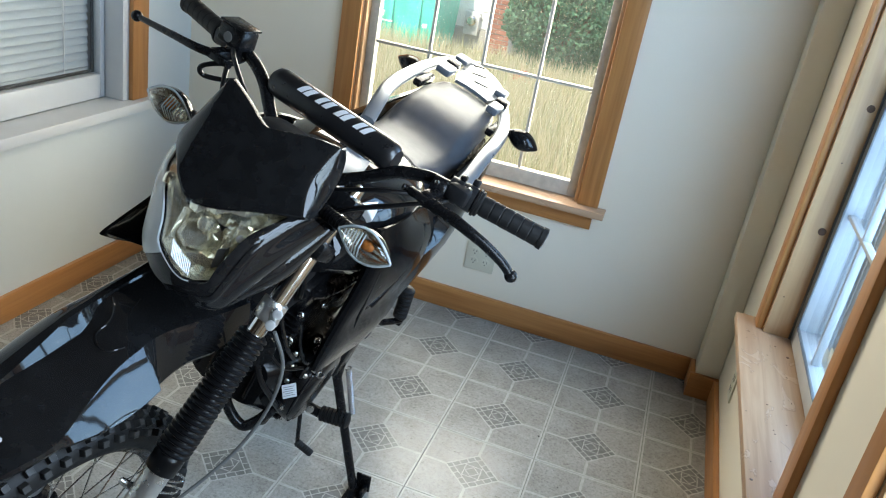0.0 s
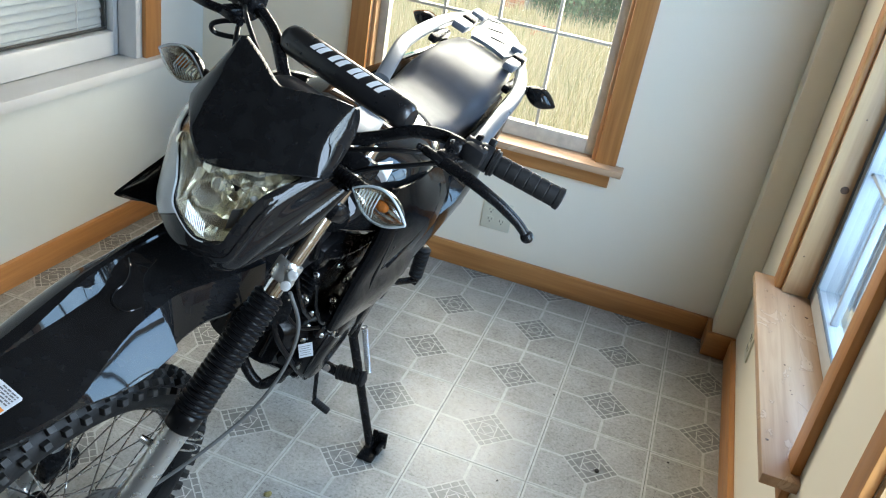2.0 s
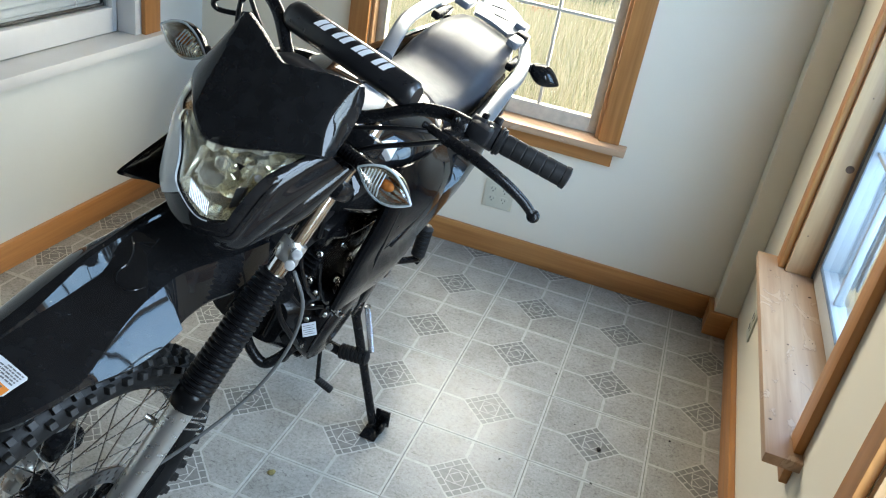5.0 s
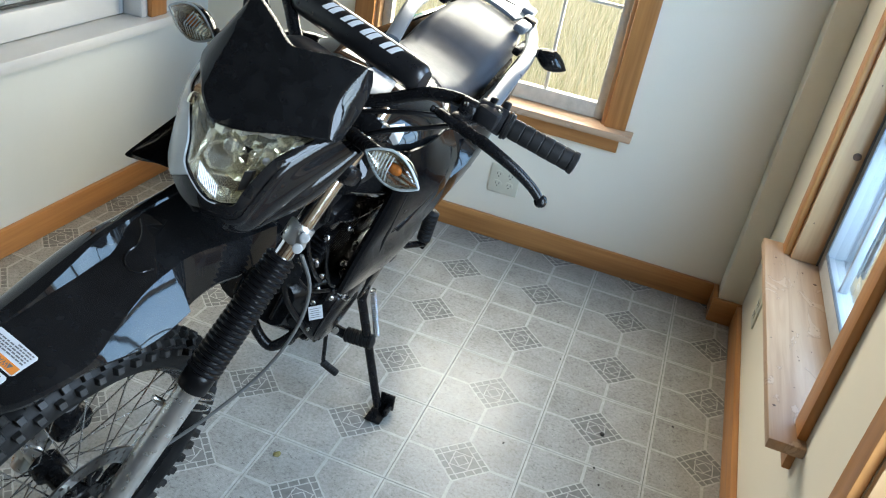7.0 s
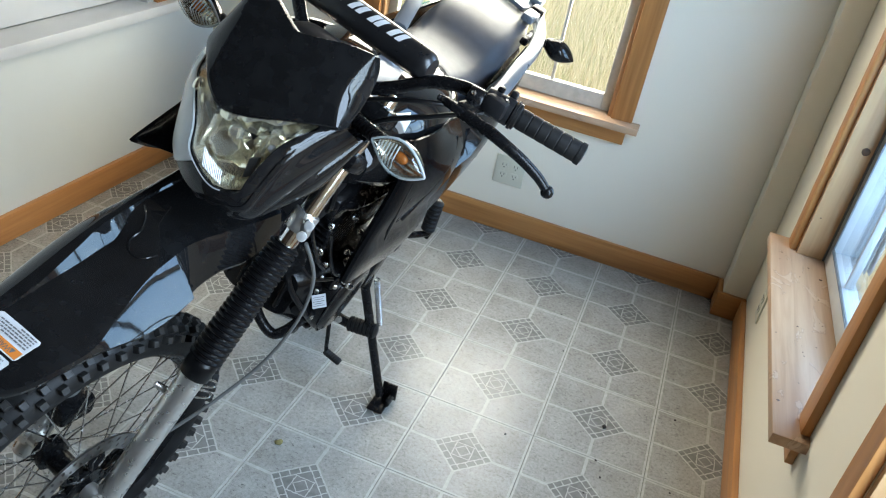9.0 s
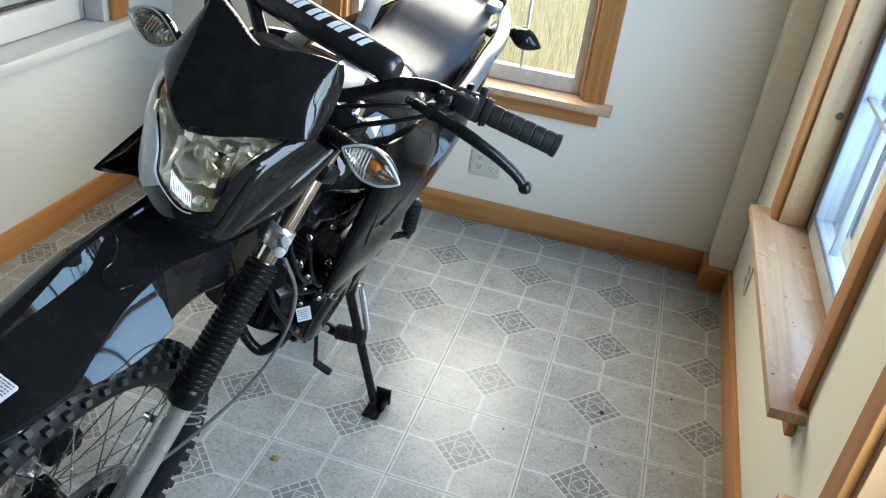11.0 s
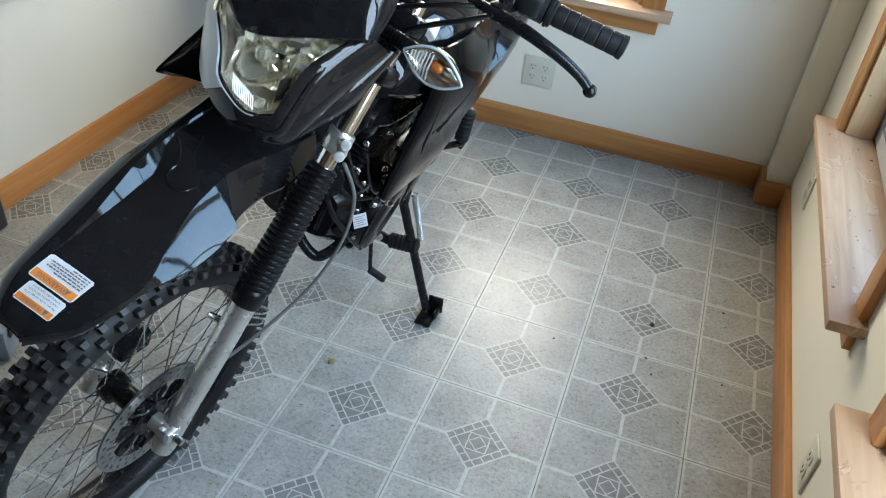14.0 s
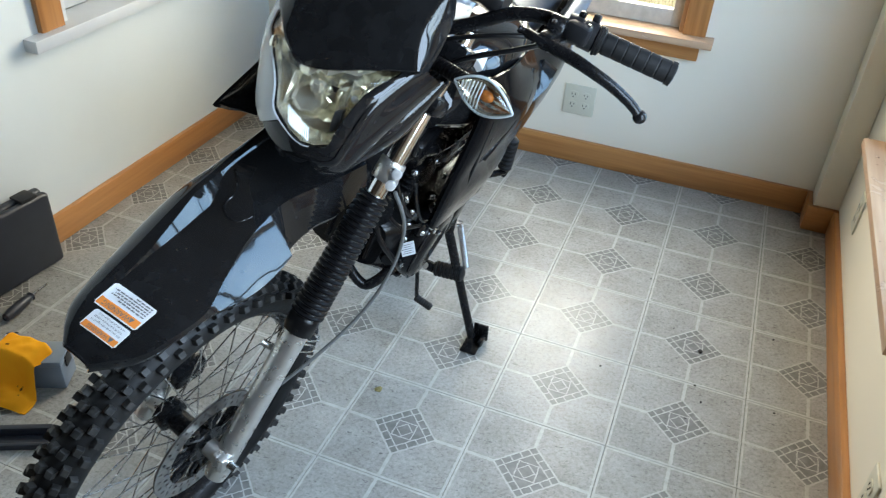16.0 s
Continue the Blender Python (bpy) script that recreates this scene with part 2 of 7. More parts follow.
def span(bm, x0, x1, y0, y1, z0, z1, bevel=0.0):
    return box_bm(x1 - x0, y1 - y0, z1 - z0, ((x0 + x1) / 2, (y0 + y1) / 2, (z0 + z1) / 2), bevel, 2, bm)


def board(name, x0, x1, y0, y1, z0, z1, mat, parent=None, label="", bevel=0.0025):
    """A board between two corners, its grain along its longest side."""
    size, mid = Vector((x1 - x0, y1 - y0, z1 - z0)), Vector(((x0 + x1) / 2, (y0 + y1) / 2, (z0 + z1) / 2))
    long = max(range(3), key=lambda i: size[i])
    if long == 0:
        turn, dims = pose(0, 0, 0), size
    elif long == 1:
        turn, dims = pose(0, 0, 0, 0, 0, 90), Vector((size.y, size.x, size.z))
    else:
        turn, dims = pose(0, 0, 0, 0, -90, 0), Vector((size.z, size.y, size.x))
    ob = new(name, mesh_of(box_bm(*dims, bevel=bevel), name, mat, True, 30))
    ob.parent = parent
    ob.matrix_basis = Matrix.Translation(mid) @ turn
    if label:
        tagged(ob, label)
    return ob


# ---- room shell ----
XL, XR, YB, YF, ZC = -1.13, 1.13, 1.07, -3.4, 2.4
TH = 0.16
WB_X0, WB_X1, WB_Z0, WB_Z1 = -0.425, 0.487, 0.545, 1.98      # back window opening
WR = ((-0.23, 0.56), (-1.44, -0.62))                           # right windows, along y
WR_Z0, WR_Z1 = 0.48, 1.98
WL_Y0, WL_Y1, WL_Z0, WL_Z1 = 0.00, 0.70, 0.60, 1.85            # left window opening


def wall_with_openings(name, axis, at0, at1, s0, s1, holes, label):
    """A wall across axis ('x' or 'y') between at0 and at1, from s0 to s1, with rectangular openings (s0, s1, z0, z1)."""
    bm = bmesh.new()
    cuts = sorted({s0, s1, *(h[0] for h in holes), *(h[1] for h in holes)})
    for a, b in zip(cuts, cuts[1:]):
        hole = next((h for h in holes if h[0] <= a and b <= h[1]), None)
        for z0, z1 in (((-0.25, hole[2]), (hole[3], ZC)) if hole else ((-0.25, ZC),)):
            if axis == "x":
                span(bm, at0, at1, a, b, z0, z1)
            else:
                span(bm, a, b, at0, at1, z0, z1)
    bmesh.ops.remove_doubles(bm, verts=bm.verts, dist=1e-5)
    bmesh.ops.dissolve_limit(bm, angle_limit=0.01, verts=bm.verts, edges=bm.edges)
    return thing(name, label, "wall", kind="structure", bm=bm, mat=M_WALL, smooth=False)


wall_with_openings("wall_back", "y", YB, YB + TH, XL - TH, XR + TH, [(WB_X0, WB_X1, WB_Z0, WB_Z1)], "cream painted plaster wall with a window opening")
wall_with_openings("wall_right", "x", XR, XR + TH, YF, YB, [(a, b, WR_Z0, WR_Z1) for a, b in WR], "cream painted plaster wall with two window openings")
wall_with_openings("wall_left", "x", XL - TH, XL, -1.75, YB, [(WL_Y0, WL_Y1, WL_Z0, WL_Z1)], "off-white painted wall with an inner window").data.materials[0] = M_WALL_WHITE
# unseen surfaces added dark, so the gloss parts reflect little light
wall_with_openings("wall_left_panelled", "x", XL - TH, XL, YF, -1.75, [], "unseen stretch of wall, made dark to keep reflections black").data.materials[0] = M_UNSEEN_WALL
wall_with_openings("wall_front", "y", YF - TH, YF, XL - TH, XR + TH, [], "plain unseen wall, made dark to cut bounced light").data.materials[0] = M_UNSEEN_WALL
thing("ceiling", "plain unseen ceiling, made dark to keep reflections black", "ceiling", kind="structure", bm=span(bmesh.new(), XL - TH, XR + TH, YF - TH, YB + TH, ZC + 0.004, ZC + 0.12), mat=M_CEIL, smooth=False)
bm = span(bmesh.new(), 1.047, XR - 0.001, 0.965, YB - 0.001, 0.0, ZC - 0.002, 0.004)
thing("corner_pilaster", "cream painted boxed-in corner post", "wall", kind="structure", bm=bm, mat=M_WALL)

# floor: dark bed with the tiles on it
floor = thing("floor", "grey patterned vinyl tile floor with mosaic diamonds", "floor", kind="structure",
              bm=span(bmesh.new(), XL, XR, YF, YB, -0.12, -0.003), mat=M_GROUT, smooth=False)
tile_meshes = {}


def tile_mesh(x0, x1, y0, y1):
    key = tuple(round(v, 4) for v in (x0, x1, y0, y1))
    if key not in tile_meshes:
        bm = bmesh.new()
        g, gy = 0.0007, 0.0004
        x0, x1, y0, y1 = x0 + g, x1 - g, y0 + gy, y1 - gy
        e = 0.0008
        low = [bm.verts.new(c) for c in ((x0, y0, -0.003), (x1, y0, -0.003), (x1, y1, -0.003), (x0, y1, -0.003))]
        mid = [bm.verts.new((v.co.x, v.co.y, -e)) for v in low]
        top = [bm.verts.new(c) for c in ((x0 + e, y0 + e, 0), (x1 - e, y0 + e, 0), (x1 - e, y1 - e, 0), (x0 + e, y1 - e, 0))]
        bm.faces.new(top)
        for i in range(4):
            j = (i + 1) % 4
            bm.faces.new((low[i], low[j], mid[j], mid[i]))
            bm.faces.new((mid[i], mid[j], top[j], top[i]))
        tile_meshes[key] = mesh_of(bm, "tile", M_TILE)
    return tile_meshes[key]


# ---- baseboards and trim ----
BH, BT = 0.092, 0.018
board("baseboard_back", XL + BT, 1.029, YB - BT, YB, 0.001, BH, M_TRIM)
board("baseboard_right", XR - BT, XR, YF, 0.947, 0.001, BH, M_TRIM)
board("baseboard_left", XL, XL + BT, YF, YB, 0.001, BH, M_TRIM)
board("baseboard_pilaster", 1.029, XR, 0.947, 0.965, 0.001, BH + 0.001, M_TRIM)
board("baseboard_return", 1.029, 1.047, 0.9652, YB, 0.001, BH - 0.001, M_TRIM)
for ob in bpy.data.objects:
    if ob.name.startswith("baseboard"):
        tagged(ob, "varnished orange pine baseboard along the floor", "baseboard", kind="structure")


# ---- windows ----
def casing(win, flat, a0, a1, z0, z1, w, axis, face, back, mat):
    """Side boards of a window casing; axis is the one along the wall."""
    for s0, s1 in ((a0 - w, a0), (a1, a1 + w)):
        if axis == "x":
            board("casing", s0, s1, face, back, z0, z1, mat, win)
        else:
            board("casing", face, back, s0, s1, z0, z1, mat, win)
    if axis == "x":
        board("casing", a0 - w - 0.01, a1 + w + 0.01, face, back, z1, z1 + w, mat, win)
    else:
        board("casing", face, back, a0 - w - 0.01, a1 + w + 0.01, z1, z1 + w, mat, win)


# back window
w1 = thing("window_1", "white framed window with grille bars and pine casing", "window", kind="structure")
casing(w1, None, WB_X0, WB_X1, 0.56, WB_Z1, 0.075, "x", YB - 0.019, YB, M_TRIM)
board("window_sill", -0.535, 0.592, 1.005, 1.175, 0.535, 0.56, M_STOOL, w1, "worn pine window stool with horned ends")
board("apron", -0.49, 0.552, YB - 0.018, YB - 0.0005, 0.475, 0.5345, M_TRIM, w1, "orange pine apron under the stool")
for s0, s1 in ((WB_X0 - 0.0, WB_X0 + 0.015), (WB_X1 - 0.015, WB_X1)):
    board("jamb", s0, s1, YB, 1.15, 0.56, WB_Z1, M_JAMB, w1)
board("jamb", WB_X0 + 0.0155, WB_X1 - 0.0155, YB, 1.15, WB_Z1 - 0.015, WB_Z1, M_JAMB, w1)


def sash(win, axis, a0, a1, z0, z1, d0, d1, stile, bottom, top, mat, cols=(), rows=(), mun=0.011):
    def b(name, s0, s1, z0, z1, e=0.0, m=mat):
        if axis == "x":
            return board(name, s0, s1, d0 + e, d1 - e, z0, z1, m, win)
        return board(name, d0 + e, d1 - e, s0, s1, z0, z1, m, win)
    b("window_frame", a0, a0 + stile, z0, z1)
    b("window_frame", a1 - stile, a1, z0, z1)
    b("window_frame", a0 + stile, a1 - stile, z0, z0 + bottom)
    b("window_frame", a0 + stile, a1 - stile, z1 - top, z1)
    t = (d1 - d0) / 2 - 0.004
    b("pane", a0 + stile - 0.003, a1 - stile + 0.003, z0 + bottom - 0.003, z1 - top + 0.003, t + 0.0025, M_GLASS).visible_shadow = False
    for c in cols:
        b("muntin", c - mun / 2, c + mun / 2, z0 + bottom, z1 - top, t - 0.006)
    for r in rows:
        b("muntin", a0 + stile, a1 - stile, r - mun / 2, r + mun / 2, t - 0.0065)


sash(w1, "x", WB_X0 + 0.016, WB_X1 - 0.016, 0.562, 1.335, 1.105, 1.14, 0.033, 0.055, 0.04, M_SASH, (-0.168, 0.035, 0.243), (0.952,))
sash(w1, "x", WB_X0 + 0.016, WB_X1 - 0.016, 1.30, WB_Z1 - 0.016, 1.141, 1.175, 0.033, 0.04, 0.05, M_SASH, (-0.168, 0.035, 0.243), (1.63,))

# right windows
for i, (ya, yb) in enumerate(WR):
    w = thing(f"window_{i + 2}", "white vinyl window in a deep pine frame with a worn pine stool", "window", kind="structure")
    casing(w, None, ya, yb, 0.50, WR_Z1, 0.06, "y", XR - 0.019, XR, M_TRIM)
    board("window_sill", 1.058, 1.215, ya - 0.085, yb + 0.078, 0.475, 0.50, M_STOOL, w, "pale worn pine stool with peeling varnish")
    board("apron", XR - 0.018, XR - 0.0005, ya - 0.05, yb + 0.05, 0.415, 0.4745, M_TRIM, w)
    for s0, s1 in ((ya, ya + 0.016), (yb - 0.016, yb)):
        board("jamb", XR, 1.20, s0, s1, 0.50, WR_Z1, M_JAMB, w, "pale knotty pine jamb board")
    board("jamb", XR, 1.20, ya + 0.0165, yb - 0.0165, WR_Z1 - 0.016, WR_Z1, M_JAMB, w)
    cols = [ya + (yb - ya) * f for f in (1 / 3, 2 / 3)]
    sash(w, "y", ya + 0.017, yb - 0.017, 0.502, 1.27, 1.205, 1.25, 0.045, 0.055, 0.04, M_VINYLW, cols, (0.90,))
    for k, (x0, x1, out, mat) in enumerate(((1.2505, 1.256, 0.010, M_TRACK), (1.262, 1.266, 0.016, M_TRACK), (1.286, 1.290, 0.020, M_VINYLW), (1.296, 1.300, 0.030, M_TRACK), (1.306, 1.312, 0.038, M_VINYLW))):
        for y0, y1 in ((ya + 0.0165, ya + 0.045 + out), (yb - 0.045 - out, yb - 0.0165)):
            board("track", x0, x1, y0, y1, 0.51 + 0.004 * k, 1.96, mat, w)
    for y0, y1 in ((ya + 0.0005, ya + 0.0162), (yb - 0.0162, yb - 0.0005)):
        board("outer_jamb", 1.2005, 1.2895, y0, y1, 0.485, WR_Z1 - 0.017, M_TRACK, w)
    for x, z in ((1.2035, 0.5555), (1.2035, 0.5625)):
        board("gasket", x, 1.2049, ya + 0.06, yb - 0.06, z, z + 0.003, M_TRACK, w)
    board("gasket", 1.2035, 1.2049, yb - 0.0665, yb - 0.0625, 0.56, 1.23, M_TRACK, w)
    sash(w, "y", ya + 0.017, yb - 0.017, 1.235, WR_Z1 - 0.017, 1.252, 1.285, 0.045, 0.04, 0.05, M_VINYLW, cols, (1.6,))

# left window with white painted frame, blinds behind the glass
w4 = thing("window_4", "white painted window with lowered white blinds and pine casing", "window", kind="structure")
for s0, s1 in ((-0.085, 0.0), (0.70, 0.785)):
    board("casing", XL, XL + 0.019, s0, s1, 0.625, WL_Z1, M_TRIM, w4)
board("casing", XL, XL + 0.019, -0.095, 0.795, WL_Z1, WL_Z1 + 0.085, M_TRIM, w4)
board("window_sill", XL - 0.075, -1.085, -0.14, 0.83, 0.588, 0.624, M_WHITE, w4, "white painted window stool with chipped edges")
for s0, s1 in ((0.0, 0.03), (0.67, 0.70)):
    board("jamb", XL - 0.075, XL, s0, s1, 0.624, WL_Z1, M_WHITE, w4)
sash(w4, "y", 0.0305, 0.6695, 0.6245, WL_Z1, XL - 0.11, XL - 0.075, 0.022, 0.085, 0.06, M_WHITE)

# ---- shape helpers for the things ----
V = Vector


def tube_bm(pts, radius, segs=12, bm=None, radii=None, cap=True, smooth_steps=0):
    """A round bar swept along points."""
    pts = [V(p) for p in pts]
    if smooth_steps:
        pts, radii = curve_points(pts, smooth_steps), None
    bm = bm or bmesh.new()
    n = len(pts)
    rr = radii or [radius] * n
    tang = [(pts[min(i + 1, n - 1)] - pts[max(i - 1, 0)]).normalized() for i in range(n)]
    side = tang[0].orthogonal().normalized()
    rings = []
    for p, t, r in zip(pts, tang, rr):
        side = (side - t * side.dot(t)).normalized()
        up = t.cross(side)
        rings.append([bm.verts.new(p + (side * math.cos(a) + up * math.sin(a)) * r) for a in (k / segs * 2 * math.pi for k in range(segs))])
    for r0, r1 in zip(rings, rings[1:]):
        for k in range(segs):
            bm.faces.new((r0[k], r0[(k + 1) % segs], r1[(k + 1) % segs], r1[k]))
    if cap:
        bm.faces.new(list(reversed(rings[0])))
        bm.faces.new(rings[-1])
    return bm


def curve_points(pts, steps=6):
    """Catmull-Rom through the points."""
    pts = [V(p) for p in pts]
    out = []
    for i in range(len(pts) - 1):
        p0, p1, p2, p3 = pts[max(i - 1, 0)], pts[i], pts[i + 1], pts[min(i + 2, len(pts) - 1)]
        for s in range(steps):
            t = s / steps
            out.append(0.5 * ((2 * p1) + (p2 - p0) * t + (2 * p0 - 5 * p1 + 4 * p2 - p3) * t * t + (3 * p1 - p0 - 3 * p2 + p3) * t ** 3))
    return out + [pts[-1]]


def shell_bm(rows, thick, closed=False, bm=None):
    """A sheet through rows of points, given thickness on its under side."""
    bm = bm or bmesh.new()
    g = [[V(p) for p in row] for row in rows]
    nr, nc = len(g), len(g[0])

    def normal(i, j):
        a = g[min(i + 1, nr - 1)][j] - g[max(i - 1, 0)][j]
        b = g[i][min(j + 1, nc - 1)] - g[i][max(j - 1, 0)]
        c = a.cross(b)
        return c.normalized() if c.length > 1e-9 else V((0, 0, 1))

    top = [[bm.verts.new(p) for p in row] for row in g]
    low = [[bm.verts.new(g[i][j] - normal(i, j) * thick) for j in range(nc)] for i in range(nr)]
    for i in range(nr - 1):
        for j in range(nc - 1):
            bm.faces.new((top[i][j], top[i + 1][j], top[i + 1][j + 1], top[i][j + 1]))
            bm.faces.new((low[i][j], low[i][j + 1], low[i + 1][j + 1], low[i + 1][j]))
    edge = [(i, 0) for i in range(nr)] + [(nr - 1, j) for j in range(1, nc)] + [(i, nc - 1) for i in range(nr - 2, -1, -1)] + [(0, j) for j in range(nc - 2, 0, -1)]
    for (a, b), (c, d) in zip(edge, edge[1:] + edge[:1]):
        bm.faces.new((top[a][b], low[a][b], low[c][d], top[c][d]))
    bmesh.ops.recalc_face_normals(bm, faces=bm.faces)
    return bm


def refine(rows, n=4):
    """A finer grid through the same points."""
    wide = [curve_points(r, n) for r in rows]
    cols = [curve_points([r[j] for r in wide], n) for j in range(len(wide[0]))]
    return [[c[i] for c in cols] for i in range(len(cols[0]))]


def loft_bm(rings, bm=None, cap=True):
    """A closed body through rings of points."""
    bm = bm or bmesh.new()
    vs = [[bm.verts.new(p) for p in r] for r in rings]
    n = len(vs[0])
    for a, b in zip(vs, vs[1:]):
        for k in range(n):
            bm.faces.new((a[k], a[(k + 1) % n], b[(k + 1) % n], b[k]))
    if cap:
        bm.faces.new(list(reversed(vs[0])))
        bm.faces.new(vs[-1])
    bmesh.ops.recalc_face_normals(bm, faces=bm.faces)
    return bm


def lathe_bm(profile, axis_at, axis_dir, segs=32, bm=None, arc=2 * math.pi):
    """A turned body: profile rows of (along, radius)."""
    d = V(axis_dir).normalized()
    s = d.orthogonal().normalized()
    u = d.cross(s)
    rings = []
    bm = bm or bmesh.new()
    for along, r in profile:
        rings.append([V(axis_at) + d * along + (s * math.cos(a) + u * math.sin(a)) * max(r, 1e-4) for a in (k / segs * arc for k in range(segs))])
    return loft_bm(rings, bm)


def oval_bm(center, sx, sy, sz, p=2.0, rings=10, segs=20, bm=None):
    """A rounded body; p above 2 makes it boxier, below 2 more pointed."""
    def f(c):
        return math.copysign(abs(c) ** (2.0 / p), c)
    bm = bm or bmesh.new()
    out = []
    for i in range(1, rings):
        th = math.pi * i / rings - math.pi / 2
        out.append([V(center) + V((sx * f(math.cos(th)) * f(math.cos(a)), sy * f(math.cos(th)) * f(math.sin(a)), sz * f(math.sin(th)))) for a in (k / segs * 2 * math.pi for k in range(segs))])
    return loft_bm(out, bm)


# ---- materials of the motorcycle ----
def gloss_black():
    k = Mat("gloss_black_plastic", 0.05, spec=0.33)
    k.color(k.ramp(k.noise(30, 3), ((0.3, (0.007, 0.007, 0.0072)), (0.7, (0.012, 0.012, 0.0125)))))
    k.rough(k.noise(14, 4), 0.015, 0.05)
    return k.m


M_GLOSS = gloss_black()
M_BODY = plain("semi_gloss_black_panel", (0.004, 0.004, 0.0045), 0.09, vary=0.3, scale=12, spec=0.10)
M_SATIN = plain("satin_black_metal", (0.006, 0.006, 0.0065), 0.26, vary=0.3, scale=40, bump=0.03, bscale=300, spec=0.22)
M_MATTE = plain("matte_black_plastic", (0.011, 0.011, 0.012), 0.45, vary=0.25, scale=50, bump=0.15, bscale=500, spec=0.35)
M_RUBBER = plain("tyre_rubber", (0.0085, 0.0082, 0.008), 0.55, vary=0.5, scale=25, bump=0.25, bscale=300, spec=0.25)
M_TREAD = plain("dusty_tread_rubber", (0.022, 0.021, 0.0195), 0.52, vary=0.7, scale=70, bump=0.3, bscale=400, spec=0.4)
M_GAITER = plain("ribbed_rubber", (0.0045, 0.0045, 0.005), 0.30, vary=0.2, scale=30, spec=0.25)
M_PAD = plain("black_pad_vinyl", (0.010, 0.010, 0.011), 0.30, vary=0.2, scale=30, bump=0.1, bscale=400, spec=0.6)
M_VINYL = plain("black_seat_vinyl", (0.036, 0.043, 0.055), 0.46, vary=0.2, scale=15, bump=0.25, bscale=900, spec=0.6)
M_ALU = plain("satin_aluminium", (0.62, 0.60, 0.56), 0.29, 0.86, vary=0.08, scale=30, bump=0.015, bscale=200)
M_CHROME = plain("chrome", (0.72, 0.72, 0.72), 0.08, 1.0, vary=0.05)
M_STEEL = plain("bright_steel", (0.55, 0.55, 0.54), 0.25, 1.0, vary=0.15, scale=60)
M_ENGINE = plain("black_engine_paint", (0.004, 0.004, 0.0045), 0.24, vary=0.35, scale=40, bump=0.12, bscale=250, spec=0.30)
M_ZINC = plain("bright_zinc", (0.78, 0.78, 0.76), 0.32, 0.55, vary=0.1, scale=80)
M_DISC = plain("brake_disc_steel", (0.36, 0.35, 0.34), 0.3, 1.0, vary=0.15, scale=50)
M_LABEL = plain("silver_label", (0.42, 0.43, 0.44), 0.4, vary=0.08)
M_RACK = plain("silver_painted_rack", (0.165, 0.185, 0.21), 0.30, 0.4, vary=0.04, scale=20)
M_CHAMP = plain("headlight_reflector", (0.97, 0.87, 0.72), 0.07, 0.74, vary=0.14, scale=45)
M_AMBER = plain("amber_bulb", (0.42, 0.12, 0.025), 0.15, vary=0.5, scale=90)
M_DECAL = plain("white_print", (0.72, 0.72, 0.72), 0.4, vary=0.05)
M_ORANGE = plain("orange_print", (0.85, 0.25, 0.04), 0.4, vary=0.05)
M_INK = plain("dark_print", (0.16, 0.15, 0.15), 0.5)
M_CABLE = plain("grey_cable_sheath", (0.10, 0.10, 0.095), 0.45, vary=0.15)
M_INDREF = plain("indicator_reflector", (0.62, 0.56, 0.48), 0.16, 0.85, vary=0.3, scale=120)
M_LENS = glass_mat("clear_lens", (0.93, 0.94, 0.92), 0.02)
M_LENSRIB = plain("lens_rib", (0.70, 0.72, 0.74), 0.15, 0.4, vary=0.1, scale=80)
M_SIDELENS = plain("milky_lens_edge", (0.48, 0.53, 0.55), 0.16, vary=0.08, scale=8)

# ---- motorcycle ----
BIKE = Matrix.Translation((-0.201, 0.490, 0.0)) @ pose(0, 0, 0, 0, 0, -91.1) @ pose(0, 0, 0, -20.2, 0, 0)
bike = thing("motorcycle", "black enduro motorcycle leaning on its side stand", "motorcycle", BIKE)
PIVOT = V((1.093, 0, 0.7905))
STEER_AXIS = V((-0.454, 0, 0.891)).normalized()
STEER = Matrix.Translation(PIVOT) @ Matrix.Rotation(radians(-11.3), 4, STEER_AXIS) @ Matrix.Translation(-PIVOT)


HEAD_AT = V((1.13, 0, 1.05))
HEAD = STEER @ Matrix.Translation(HEAD_AT + V((-0.004, 0.008, -0.004))) @ pose(0, 0, 0, 6.7, -12.8, 11.2) @ Matrix.Translation(-HEAD_AT)


def bpart(name, bm, mat, label="", steer=False, parent=None, angle=40):
    """A part of the motorcycle; sub-parts of a steered part share its turn."""
    return part(name, bm, mat, parent or bike, label, STEER if steer else None, True, angle)


def mirrored(fn):
    for s in (1, -1):
        fn(s)


